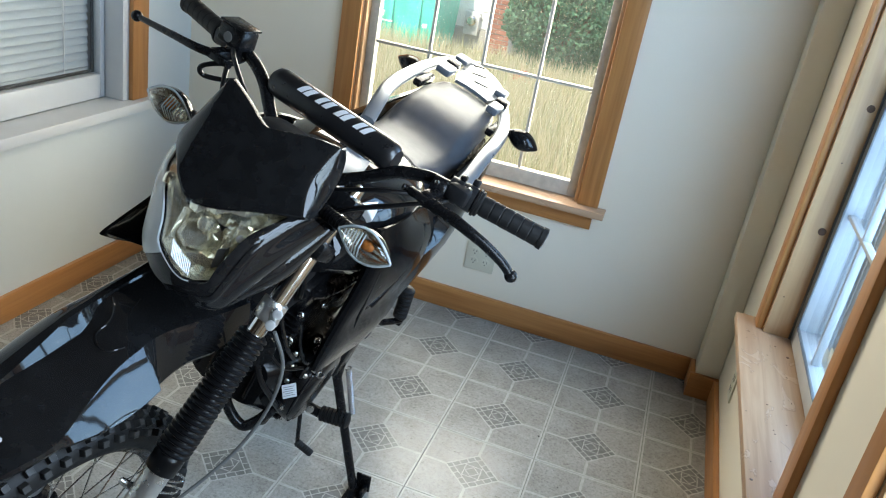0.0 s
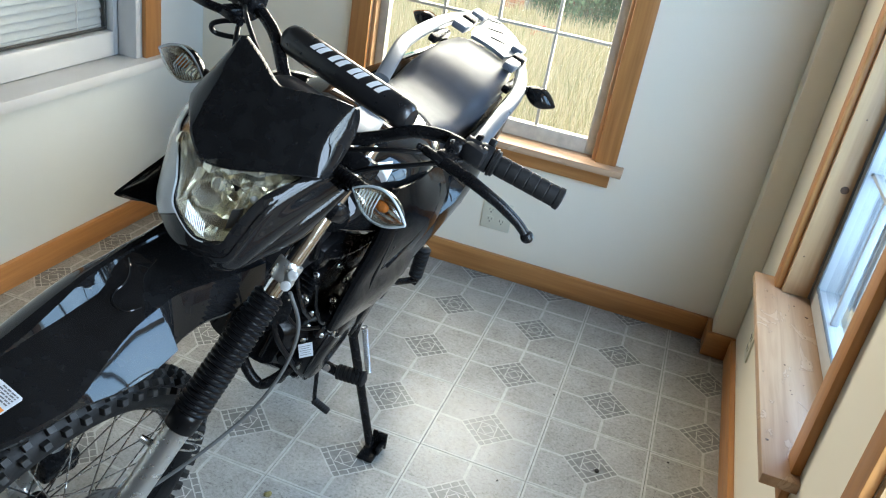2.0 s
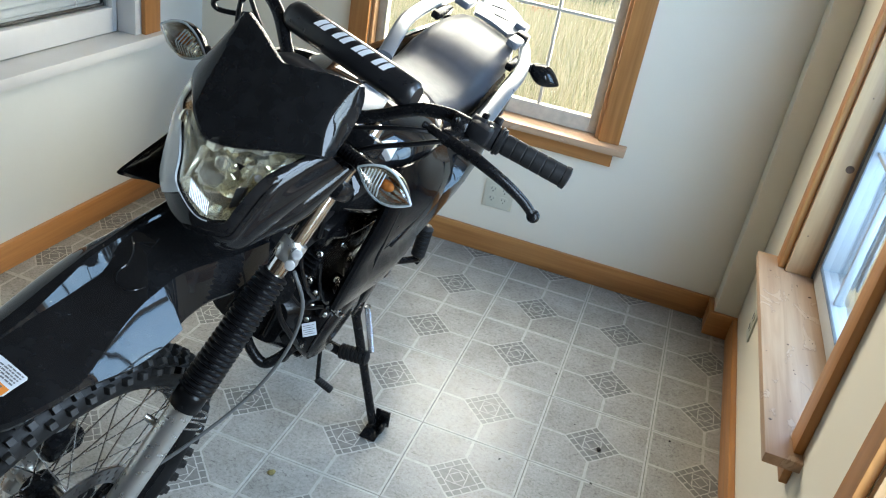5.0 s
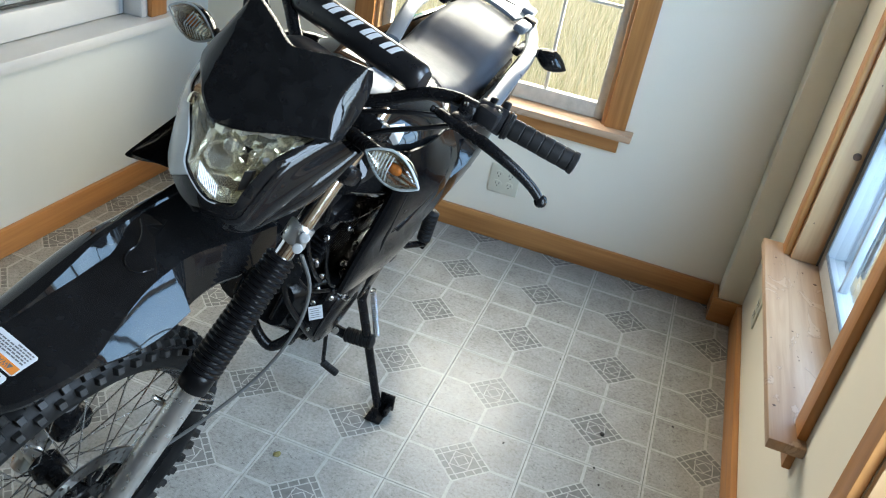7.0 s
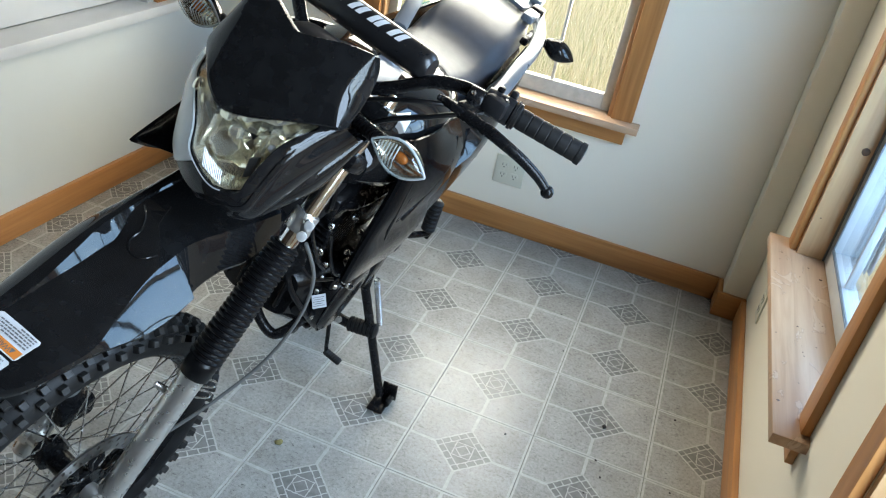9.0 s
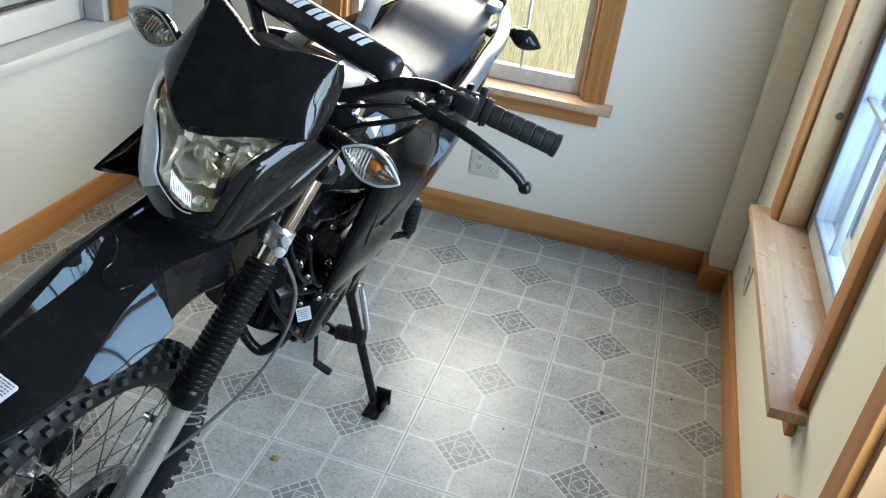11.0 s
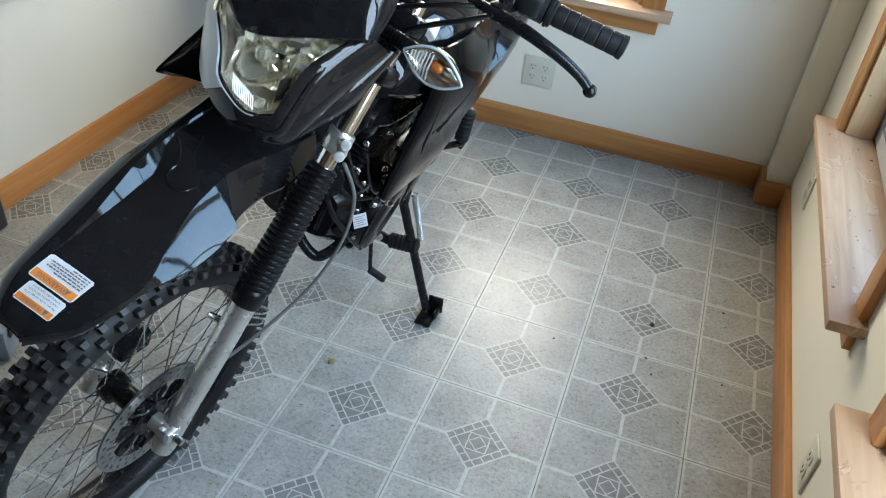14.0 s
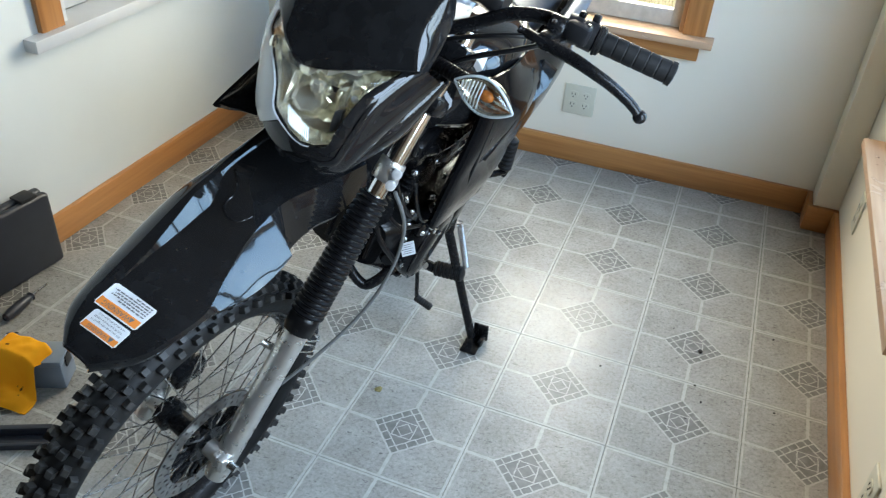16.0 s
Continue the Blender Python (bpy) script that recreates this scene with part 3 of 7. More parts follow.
# wheels
def wheel(name, c, R, tr, rim_r, steer, knob, rows, count, label, spokes=True, disc=False):
    u, w = c
    hub = lathe_bm(((-0.06, 0.014), (-0.055, 0.03), (-0.03, 0.032), (-0.025, 0.022), (0.02, 0.022), (0.03, 0.034), (0.05, 0.034), (0.055, 0.014)), (u, 0, w), (0, 1, 0), 28)
    top = bpart(name, hub, M_SATIN, label, steer)
    bm = bmesh.new()
    segs, ring = 96, 14
    rings = []
    for i in range(segs):
        a = i / segs * 2 * math.pi
        row = []
        for k in range(ring):
            b = k / ring * 2 * math.pi
            rad = R - tr + tr * math.cos(b) * (1.0 if math.cos(b) > 0 else 0.75)
            row.append(bm.verts.new((u + rad * math.cos(a), tr * 0.98 * math.sin(b), w + rad * math.sin(a))))
        rings.append(row)
    for i in range(segs):
        for k in range(ring):
            bm.faces.new((rings[i][k], rings[(i + 1) % segs][k], rings[(i + 1) % segs][(k + 1) % ring], rings[i][(k + 1) % ring]))
    bmesh.ops.recalc_face_normals(bm, faces=bm.faces)
    tyre = part("tyre", bm, M_RUBBER, top, "knobbly black off-road tyre", angle=35)
    rnd = random.Random(3)
    bm = bmesh.new()
    for i in range(count):
        for r, (ang, wid, lng, shift) in enumerate(rows):
            a = (i + shift) / count * 2 * math.pi + rnd.uniform(-0.004, 0.004)
            b = radians(ang)
            rad = R - tr + tr * math.cos(b)
            p = V((u + rad * math.cos(a), tr * math.sin(b), w + rad * math.sin(a)))
            out = V((math.cos(a) * math.cos(b), math.sin(b), math.sin(a) * math.cos(b)))
            fwd = V((-math.sin(a), 0, math.cos(a)))
            sd = out.cross(fwd)
            levels = []
            for k, h in ((0.5, -0.004), (0.46, knob - 0.0015), (0.40, knob)):
                levels.append([bm.verts.new(p + fwd * (sx * lng * k) + sd * (sy * wid * k) + out * h) for sx, sy in ((-1, -1), (1, -1), (1, 1), (-1, 1))])
            for lo, hi in zip(levels, levels[1:]):
                for k in range(4):
                    bm.faces.new((lo[k], lo[(k + 1) % 4], hi[(k + 1) % 4], hi[k]))
            bm.faces.new(levels[-1])
    bmesh.ops.recalc_face_normals(bm, faces=bm.faces)
    part("tread", bm, M_TREAD, tyre, "dusty square tread blocks", angle=25)
    rim = bmesh.new()
    prof = ((-0.022, rim_r + 0.012), (-0.024, rim_r + 0.004), (-0.016, rim_r - 0.002), (-0.008, rim_r - 0.012), (0.008, rim_r - 0.012), (0.016, rim_r - 0.002), (0.024, rim_r + 0.004), (0.022, rim_r + 0.012))
    rr = []
    for i in range(72):
        a = i / 72 * 2 * math.pi
        rr.append([rim.verts.new((u + q * math.cos(a), y, w + q * math.sin(a))) for y, q in prof])
    for i in range(72):
        for k in range(len(prof) - 1):
            rim.faces.new((rr[i][k], rr[(i + 1) % 72][k], rr[(i + 1) % 72][k + 1], rr[i][k + 1]))
    part("rim", rim, M_SATIN, top, "black painted spoked rim")
    if spokes:
        for i in range(36):
            a = i / 36 * 2 * math.pi
            side = 1 if i % 2 else -1
            a2 = a + (0.55 if (i // 2) % 2 else -0.55)
            p0 = V((u + 0.033 * math.cos(a2), side * 0.042, w + 0.033 * math.sin(a2)))
            p1 = V((u + (rim_r - 0.012) * math.cos(a), side * 0.004, w + (rim_r - 0.012) * math.sin(a)))
            part("spoke", tube_bm((p0, p1 - (p1 - p0).normalized() * 0.018, p1), 0.0016, 6, radii=[0.0016, 0.0016, 0.003]), M_STEEL, top)
    return top


KROWS = tuple((ang, 0.0128, 0.0135, shift) for ang, shift in ((-12, 0.0), (14, 0.08), (36, 0.5), (-36, 0.5), (59, 0.08), (-59, 0.0)))
FU, FW = 1.362, 0.322
front = wheel("front_wheel", (FU, FW), 0.335, 0.038, 0.268, True, 0.0110, KROWS, 58, "spoked front wheel with knobbly tyre and perforated brake disc")
wheel("rear_wheel", (0.0, 0.32), 0.305, 0.052, 0.225, False, 0.011, ((0, 0.03, 0.018, 0), (30, 0.024, 0.018, 0.5), (-30, 0.024, 0.018, 0.5), (60, 0.02, 0.02, 0), (-60, 0.02, 0.02, 0)), 40, "spoked rear wheel with knobbly tyre")


# brake disc with holes and vents
def disc_bm(c, v0, r_in, r_out, holes_r, n_holes, thick):
    bm = bmesh.new()
    u, w = c
    segs = n_holes * 4
    front_r, back_r = [], []
    radii = (r_in, holes_r[0] - 0.004, holes_r[0] + 0.004, (holes_r[0] + holes_r[1]) / 2, holes_r[1] - 0.004, holes_r[1] + 0.004, r_out)
    grid = [[[bm.verts.new((u + r * math.cos(i / segs * 2 * math.pi + (0.035 * (r - r_in) / 0.03)), v0 + dv, w + r * math.sin(i / segs * 2 * math.pi + (0.035 * (r - r_in) / 0.03)))) for i in range(segs)] for r in radii] for dv in (0, thick)]
    def skip(ri, i):
        return (ri == 1 and i % 4 == 0) or (ri == 4 and i % 4 == 2)
    for ri in range(len(radii) - 1):
        for i in range(segs):
            j = (i + 1) % segs
            if skip(ri, i):
                q = [(ri, i), (ri, j), (ri + 1, j), (ri + 1, i)]
                for (a, b), (c2, d) in zip(q, q[1:] + q[:1]):
                    bm.faces.new((grid[0][a][b], grid[0][c2][d], grid[1][c2][d], grid[1][a][b]))
                continue
            bm.faces.new((grid[0][ri][i], grid[0][ri][j], grid[0][ri + 1][j], grid[0][ri + 1][i]))
            bm.faces.new((grid[1][ri][i], grid[1][ri + 1][i], grid[1][ri + 1][j], grid[1][ri][j]))
    for ri in (0, len(radii) - 1):
        for i in range(segs):
            j = (i + 1) % segs
            bm.faces.new((grid[0][ri][i], grid[1][ri][i], grid[1][ri][j], grid[0][ri][j]))
    bmesh.ops.recalc_face_normals(bm, faces=bm.faces)
    return bm


part("brake_disc", disc_bm((FU, FW), 0.050, 0.086, 0.120, (0.095, 0.110), 30, 0.004), M_DISC, front, "drilled steel brake disc", angle=30)
part("disc_carrier", lathe_bm(((-0.004, 0.030), (-0.004, 0.040), (0.004, 0.040), (0.004, 0.030)), (FU, 0.050, FW), (0, 1, 0), 24), M_SATIN, front, "black disc carrier with curved arms")
arm = bmesh.new()
for sign, turn in ((1, 0.0), (-1, 0.4)):
    tube_bm([(r * math.cos(turn + sign * tw), 0, r * math.sin(turn + sign * tw)) for r, tw in ((0.03, 0), (0.05, 0.30), (0.07, 0.38), (0.088, 0.25))], 0.0048, 6, arm)
arm_mesh = mesh_of(arm, "carrier_arm", M_SATIN, True)
for i in range(8):
    ob = new("carrier_arm", arm_mesh)
    ob.parent, ob.matrix_basis = front, Matrix.Translation((FU, 0.050, FW)) @ pose(0, 0, 0, 0, 45 * i, 0)
part("axle", tube_bm(((FU, -0.13, FW), (FU, 0.13, FW)), 0.008, 12), M_STEEL, front)
part("brake_caliper", box_bm(0.075, 0.055, 0.05, (FU - 0.055, -0.075, FW + 0.06), 0.012), M_SATIN, front)

FORK_DIR = STEER_AXIS


def fork(s):
    base = V((FU + 0.012, s * 0.094, FW - 0.052))
    d = FORK_DIR
    leg = bpart("fork_leg", lathe_bm(((0, 0.014), (0.004, 0.020), (0.02, 0.0225), (0.10, 0.0225), (0.34, 0.0235), (0.378, 0.0245)), base, d, 24), M_ALU, "satin aluminium fork slider", True)
    part("stanchion", lathe_bm(((0.30, 0.0175), (0.93, 0.0175)), base, d, 20), M_CHROME, leg, "polished fork tube")
    prof = []
    n = 23
    for i in range(n):
        t = 0.373 + i * 0.0108
        r = 0.0315 - 0.004 * i / n
        prof += [(t, r - 0.006), (t + 0.0030, r), (t + 0.0060, r), (t + 0.0090, r - 0.006)]
    part("gaiter", lathe_bm([(0.336, 0.0255), (0.338, 0.0280), (0.366, 0.0285), (0.369, 0.0275)] + prof + [(0.373 + n * 0.0108, 0.022)], base, d, 24), M_GAITER, leg, "black ribbed rubber fork gaiter", angle=60)
    c = base + d * 0.668
    m = Matrix.Translation(c) @ d.to_track_quat("Z", "X").to_matrix().to_4x4()
    bm = lathe_bm(((-0.019, 0.019), (-0.019, 0.0225), (-0.017, 0.0235), (0.017, 0.0235), (0.019, 0.0225), (0.019, 0.019)), (0, 0, 0), (0, 0, 1), 24)
    bmesh.ops.transform(bm, matrix=m, verts=bm.verts)
    e = c + V((0.014, s * 0.020, 0.004))
    merge(bm, box_bm(0.015, 0.018, 0.034, e, 0.004))
    part("cable_clamp", bm, M_ALU, leg, "aluminium clamp with two bolts")
    for k in (-0.011, 0.011):
        p = e + d * k + V((0.007, s * 0.005, 0.002))
        part("bolt", lathe_bm(((0, 0.0088), (0.005, 0.0088), (0.006, 0.0065), (0.0062, 0.003)), p, (0.9, s * 0.3, 0.25), 12), M_ZINC, leg, "bright plated bolt head")
    part("axle_bolt", lathe_bm(((0, 0.013), (0.02, 0.013), (0.022, 0.010), (0.034, 0.009), (0.036, 0.005)), (FU, s * 0.083, FW), (0, s, 0), 16), M_STEEL, leg)
    bm = tube_bm(((FU, s * 0.06, FW), (FU, s * 0.1, FW)), 0.017, 16)
    merge(bm, box_bm(0.035, 0.03, 0.04, (FU + 0.002, s * 0.098, FW), 0.008))
    part("axle_lug", bm, M_ALU, leg)
    p = V((1.232, s * 0.082, 0.508))
    part("hose_guide", tube_bm((p, p + V((0.018, s * -0.024, 0.014)), p + V((0.024, s * -0.032, 0.020))), 0.0068, 10, radii=[0.0075, 0.0070, 0.0058]), M_STEEL, leg)


mirrored(fork)
for t, nm in ((0.80, "lower_triple_clamp"), (0.89, "upper_triple_clamp")):
    c = V((FU + 0.012, 0, FW - 0.052)) + FORK_DIR * t
    bm = box_bm(0.06, 0.25, 0.035, (0, 0, 0), 0.012)
    merge(bm, box_bm(0.09, 0.07, 0.035, (-0.03, 0, 0), 0.01))
    bmesh.ops.transform(bm, matrix=Matrix.Translation(c) @ pose(0, 0, 0, 0, -27, 0), verts=bm.verts)
    bpart(nm, bm, M_SATIN, steer=True)

# wire loops on the fork (spring clip) behind the slider
bm = bmesh.new()
for k in range(2):
    dz, du = -0.026 * k, 0.006 * k
    tube_bm(curve_points([(1.212 + du, 0.104, 0.566 + dz), (1.176 + du, 0.104, 0.534 + dz), (1.158 + du, 0.104, 0.515 + dz), (1.154 + du, 0.104, 0.506 + dz), (1.162 + du, 0.104, 0.504 + dz), (1.205 + du, 0.104, 0.538 + dz)], 4), 0.0024, 6, bm)
bpart("wire_clip", bm, M_STEEL, steer=True)


# front fender
def along(table, u):
    """Value at u in rows of (u, value)."""
    n = len(table)
    for i, ((u0, a0), (u1, a1)) in enumerate(zip(table, table[1:])):
        if u <= u1:
            if u1 - u0 < 0.02:
                return a0 + (a1 - a0) * max(0.0, (u - u0) / (u1 - u0))
            up, ap = table[max(i - 1, 0)]
            un, an = table[min(i + 2, n - 1)]
            s0 = (a1 - ap) / (u1 - up) if u0 - up > 0.02 else (a1 - a0) / (u1 - u0)
            s1 = (an - a0) / (un - u0) if un - u1 > 0.02 else (a1 - a0) / (u1 - u0)
            f, h = max(0.0, (u - u0) / (u1 - u0)), u1 - u0
            return (2 * f ** 3 - 3 * f * f + 1) * a0 + (f ** 3 - 2 * f * f + f) * h * s0 + (3 * f * f - 2 * f ** 3) * a1 + (f ** 3 - f * f) * h * s1
    return table[-1][1]


F_TOP = ((1.04, 0.826), (1.16, 0.818), (1.25, 0.808), (1.33, 0.796), (1.40, 0.786), (1.45, 0.778), (1.51, 0.766), (1.56, 0.753), (1.590, 0.743), (1.607, 0.732))
F_CREASE = ((1.04, 0.034), (1.10, 0.028), (1.156, 0.018), (1.22, 0.006), (1.27, 0.013), (1.326, 0.028), (1.396, 0.056), (1.453, 0.080), (1.51, 0.083), (1.56, 0.073), (1.590, 0.048), (1.607, 0.028))
F_LEFT = ((1.04, 0.047), (1.0928, 0.0509), (1.1203, 0.0499), (1.1632, 0.042), (1.1834, 0.0393), (1.2077, 0.0376), (1.2208, 0.039), (1.228, 0.0405), (1.25, 0.065), (1.2653, 0.0687), (1.3013, 0.0761), (1.3308, 0.0811), (1.3609, 0.0847), (1.3895, 0.0857), (1.4183, 0.0859), (1.4511, 0.0854), (1.51, 0.0855), (1.56, 0.0755), (1.590, 0.0505), (1.607, 0.0305))
F_DROP = ((1.04, 0.045), (1.0928, 0.0527), (1.1203, 0.0605), (1.1632, 0.0611), (1.1834, 0.0656), (1.2077, 0.073), (1.2208, 0.0793), (1.228, 0.0795), (1.25, 0.05), (1.2653, 0.0493), (1.3013, 0.049), (1.3308, 0.0453), (1.3609, 0.0381), (1.3895, 0.0285), (1.4183, 0.0173), (1.4511, 0.0062), (1.51, 0.007), (1.613, 0.010))
F_FOLD = ((1.04, 0.826), (1.16, 0.815), (1.21, 0.806), (1.256, 0.797), (1.29, 0.7945), (1.326, 0.791), (1.36, 0.786), (1.396, 0.7795), (1.453, 0.7685), (1.51, 0.765), (1.56, 0.753), (1.590, 0.743), (1.607, 0.732))
F_CREST = ((1.04, -0.135), (1.15, -0.125), (1.233, -0.117), (1.315, -0.096), (1.37, -0.083), (1.444, -0.066), (1.511, -0.054), (1.553, -0.044), (1.590, -0.028), (1.607, -0.012))
F_RIGHT = ((1.04, -0.168), (1.084, -0.160), (1.156, -0.147), (1.242, -0.138), (1.332, -0.129), (1.398, -0.116), (1.462, -0.100), (1.506, -0.088), (1.54, -0.075), (1.567, -0.061), (1.590, -0.040), (1.607, -0.020))
F_GROOVE = ((1.04, -0.125), (1.20, -0.112), (1.25, -0.104), (1.28, -0.097), (1.302, -0.093), (1.317, -0.091), (1.376, -0.071), (1.453, -0.0485), (1.51, -0.040), (1.613, -0.012))
F_INNER = ((1.04, -0.122), (1.20, -0.109), (1.25, -0.099), (1.28, -0.081), (1.302, -0.072), (1.317, -0.0705), (1.376, -0.0580), (1.453, -0.0455), (1.51, -0.037), (1.613, -0.009))


def fender_rows():
    us = sorted(set([1.04 + 0.0143 * i for i in range(39)] + [1.228, 1.235, 1.243, 1.250, 1.28, 1.302, 1.590, 1.600, 1.607]))
    rows = []
    for u in us:
        top, cr, le, dr = along(F_TOP, u), along(F_CREASE, u), along(F_LEFT, u), along(F_DROP, u)
        crest, ri, gro, inn = along(F_CREST, u), along(F_RIGHT, u), along(F_GROOVE, u), along(F_INNER, u)
        fold = along(F_FOLD, u)
        hol = 1.12 * (inn - gro) * min(1.0, max(0.0, (1.52 - u) / 0.05))
        top = top - 0.65 * hol * min(1.0, max(0.0, (u - 1.10) / 0.15))
        side = []
        for k in range(7):
            a = math.pi / 2 * (1 - k / 6)
            side.append((u, crest + (ri - crest) * math.sin(a), top + hol - 0.034 * min(1.0, (1.62 - u) / 0.12) * (1 - math.cos(a))))
        rows.append(side + [ (u, max(gro, crest + 0.002), top + hol), (u, max(inn, crest + 0.004), top),
                     (u, inn + (cr - inn) * 0.33, top + (fold - top) * 0.2 + 0.0015), (u, inn + (cr - inn) * 0.66, top + (fold - top) * 0.55 + 0.0018), (u, cr, fold), (u, (cr + le) / 2, fold - dr * 0.5 + 0.0024 * min(1.0, max(0.0, (1.45 - u) / 0.1))), (u, le, fold - dr), (u, le - 0.002, fold - dr - 0.007)])
    return rows


fender = bpart("front_fender", tube_bm(fender_rows()[-1][4:-2], 0.0026, 8, shell_bm(fender_rows(), 0.004)), M_GLOSS, "glossy black front fender with two warning stickers", True, angle=27)


def fender_top(u, v):
    """Height of the fender's top at a place."""
    rows = fender_rows()
    for r0, r1 in zip(rows, rows[1:]):
        if r0[0][0] <= u <= r1[0][0]:
            f = (u - r0[0][0]) / (r1[0][0] - r0[0][0])
            row = [(V(a) * (1 - f) + V(b) * f) for a, b in zip(r0, r1)]
            for p, q in zip(row, row[1:]):
                if p.y <= v <= q.y:
                    return p.z + (q.z - p.z) * (v - p.y) / (q.y - p.y)
    return rows[-1][5][2]


def text_bm(body, size, m, depth=0.0004):
    c = bpy.data.curves.new("text", "FONT")
    c.body, c.size, c.extrude, c.align_x, c.align_y, c.resolution_u = body, size, depth, "CENTER", "CENTER", 2
    ob = new("text", c)
    me = ob.to_mesh()
    bm = bmesh.new()
    bm.from_mesh(me)
    bmesh.ops.transform(bm, matrix=m, verts=bm.verts)
    ob.to_mesh_clear()
    bpy.data.objects.remove(ob)
    bpy.data.curves.remove(c)
    return bm


def drape(bm, m, lift):
    """Lay a flat mesh on the fender."""
    for vert in bm.verts:
        h = vert.co.z
        p = m @ V((vert.co.x, vert.co.y, 0))
        vert.co = (p.x, p.y, fender_top(p.x, p.y) + lift + h)
    return bm


def flat_grid(x0, x1, y0, y1, nx, ny, cut=0.0):
    bm = bmesh.new()
    g = []
    for i in range(nx + 1):
        row = []
        for j in range(ny + 1):
            x, y = x0 + (x1 - x0) * i / nx, y0 + (y1 - y0) * j / ny
            if cut and i in (0, nx) and j in (0, ny):
                x += cut if i == 0 else -cut
                y += cut if j == 0 else -cut
            row.append(bm.verts.new((x, y, 0)))
        g.append(row)
    for i in range(nx):
        for j in range(ny):
            bm.faces.new((g[i][j], g[i + 1][j], g[i + 1][j + 1], g[i][j + 1]))
    return bm


emboss = curve_points([(1.226, -0.098, 0), (1.243, -0.074, 0), (1.262, -0.060, 0), (1.287, -0.056, 0), (1.302, -0.036, 0), (1.299, -0.014, 0), (1.276, -0.006, 0)], 5)
part("pressed_outline", tube_bm([(p.x, p.y, fender_top(p.x, p.y) - 0.0004) for p in emboss], 0.0022, 8), M_GLOSS, fender)


def sticker(uc, vc, L, H, turn, lines):
    m = Matrix.Translation((uc, vc, 0)) @ pose(0, 0, 0, 0, 0, -90 + turn)
    st = part("warning_sticker", drape(flat_grid(-L / 2, L / 2, -H / 2, H / 2, 24, 12, 0.0016), m, 0.0008), M_DECAL, fender, "white and orange warning sticker")
    part("orange_band", drape(flat_grid(-L * 0.47, L * 0.47, H * 0.16, H * 0.46, 16, 5), m, 0.0012), M_ORANGE, st)
    part("lettering", drape(text_bm("WARNING", H * 0.25, Matrix.Translation((0.004, H * 0.31, 0)), 0.0), m, 0.0016), M_INK, st, smooth=False)
    tri = bmesh.new()
    tri.faces.new([tri.verts.new((-L * 0.30 + dx, H * 0.31 + dy, 0)) for dx, dy in ((-0.004, -0.0035), (0.004, -0.0035), (0, 0.004))])
    part("warning_triangle", drape(tri, m, 0.0016), M_INK, st, smooth=False)
    bm = bmesh.new()
    rnd = random.Random(len(lines))
    for k, row in enumerate(lines):
        y = H * (0.05 - 0.52 * (k + 0.3) / len(lines))
        if isinstance(row, str):
            merge(bm, text_bm(row, H * 0.155, Matrix.Translation((0, y, 0)), 0.0))
            continue
        x, end = -L * 0.43, -L * 0.43 + L * 0.86 * row
        while x < end:
            wl = min(rnd.uniform(0.003, 0.008), end - x)
            merge(bm, flat_grid(x, x + wl, y - H * 0.026, y + H * 0.026, 3, 1))
            x += wl + 0.0014
    part("small_print", drape(bm, m, 0.0014), M_INK, st, smooth=False)


sticker(1.524, 0.000, 0.078, 0.041, 2.5, (0.7, 0.95, 0.9, 0.97, 0.45))
sticker(1.563, 0.007, 0.065, 0.030, 2.5, ("No one under the age of 16", "should operate this vehicle", "without adult supervision."))


# headlight cowl (number-plate shield): a keeled front panel whose sides fold back
def cowl_u(v, w):
    return 1.172 - 0.315 * (w - 1.048) - (1.1 if v > 0 else 0.25) * v * v


COWL_TOP = ((-0.084, 1.221), (-0.046, 1.200), (-0.007, 1.175), (0.014, 1.175), (0.035, 1.178), (0.077, 1.185), (0.113, 1.185))
COWL_BOTTOM = ((-0.059, 1.030), (-0.040, 1.032), (-0.019, 1.036), (0.006, 1.043), (0.031, 1.051), (0.078, 1.064), (0.109, 1.071))
COWL_LEFT = ((-0.083, 1.221), (-0.090, 1.171), (-0.097, 1.125), (-0.100, 1.092), (-0.098, 1.067), (-0.084, 1.046), (-0.059, 1.030))
COWL_RIGHT = ((0.113, 1.185), (0.105, 1.166), (0.099, 1.147), (0.096, 1.128), (0.096, 1.109), (0.099, 1.090), (0.106, 1.071))
COWL_WING_LEFT = ((1.112, -0.088, 1.217), (1.122, -0.110, 1.165), (1.126, -0.131, 1.121), (1.131, -0.133, 1.102), (1.148, -0.117, 1.083), (1.162, -0.093, 1.055), (1.176, -0.062, 1.0275))
COWL_WING_RIGHT = ((1.102, 0.117, 1.182), (1.099, 0.122, 1.168), (1.100, 0.124, 1.149), (1.104, 0.123, 1.127), (1.114, 0.122, 1.107), (1.126, 0.119, 1.088), (1.138, 0.114, 1.068))


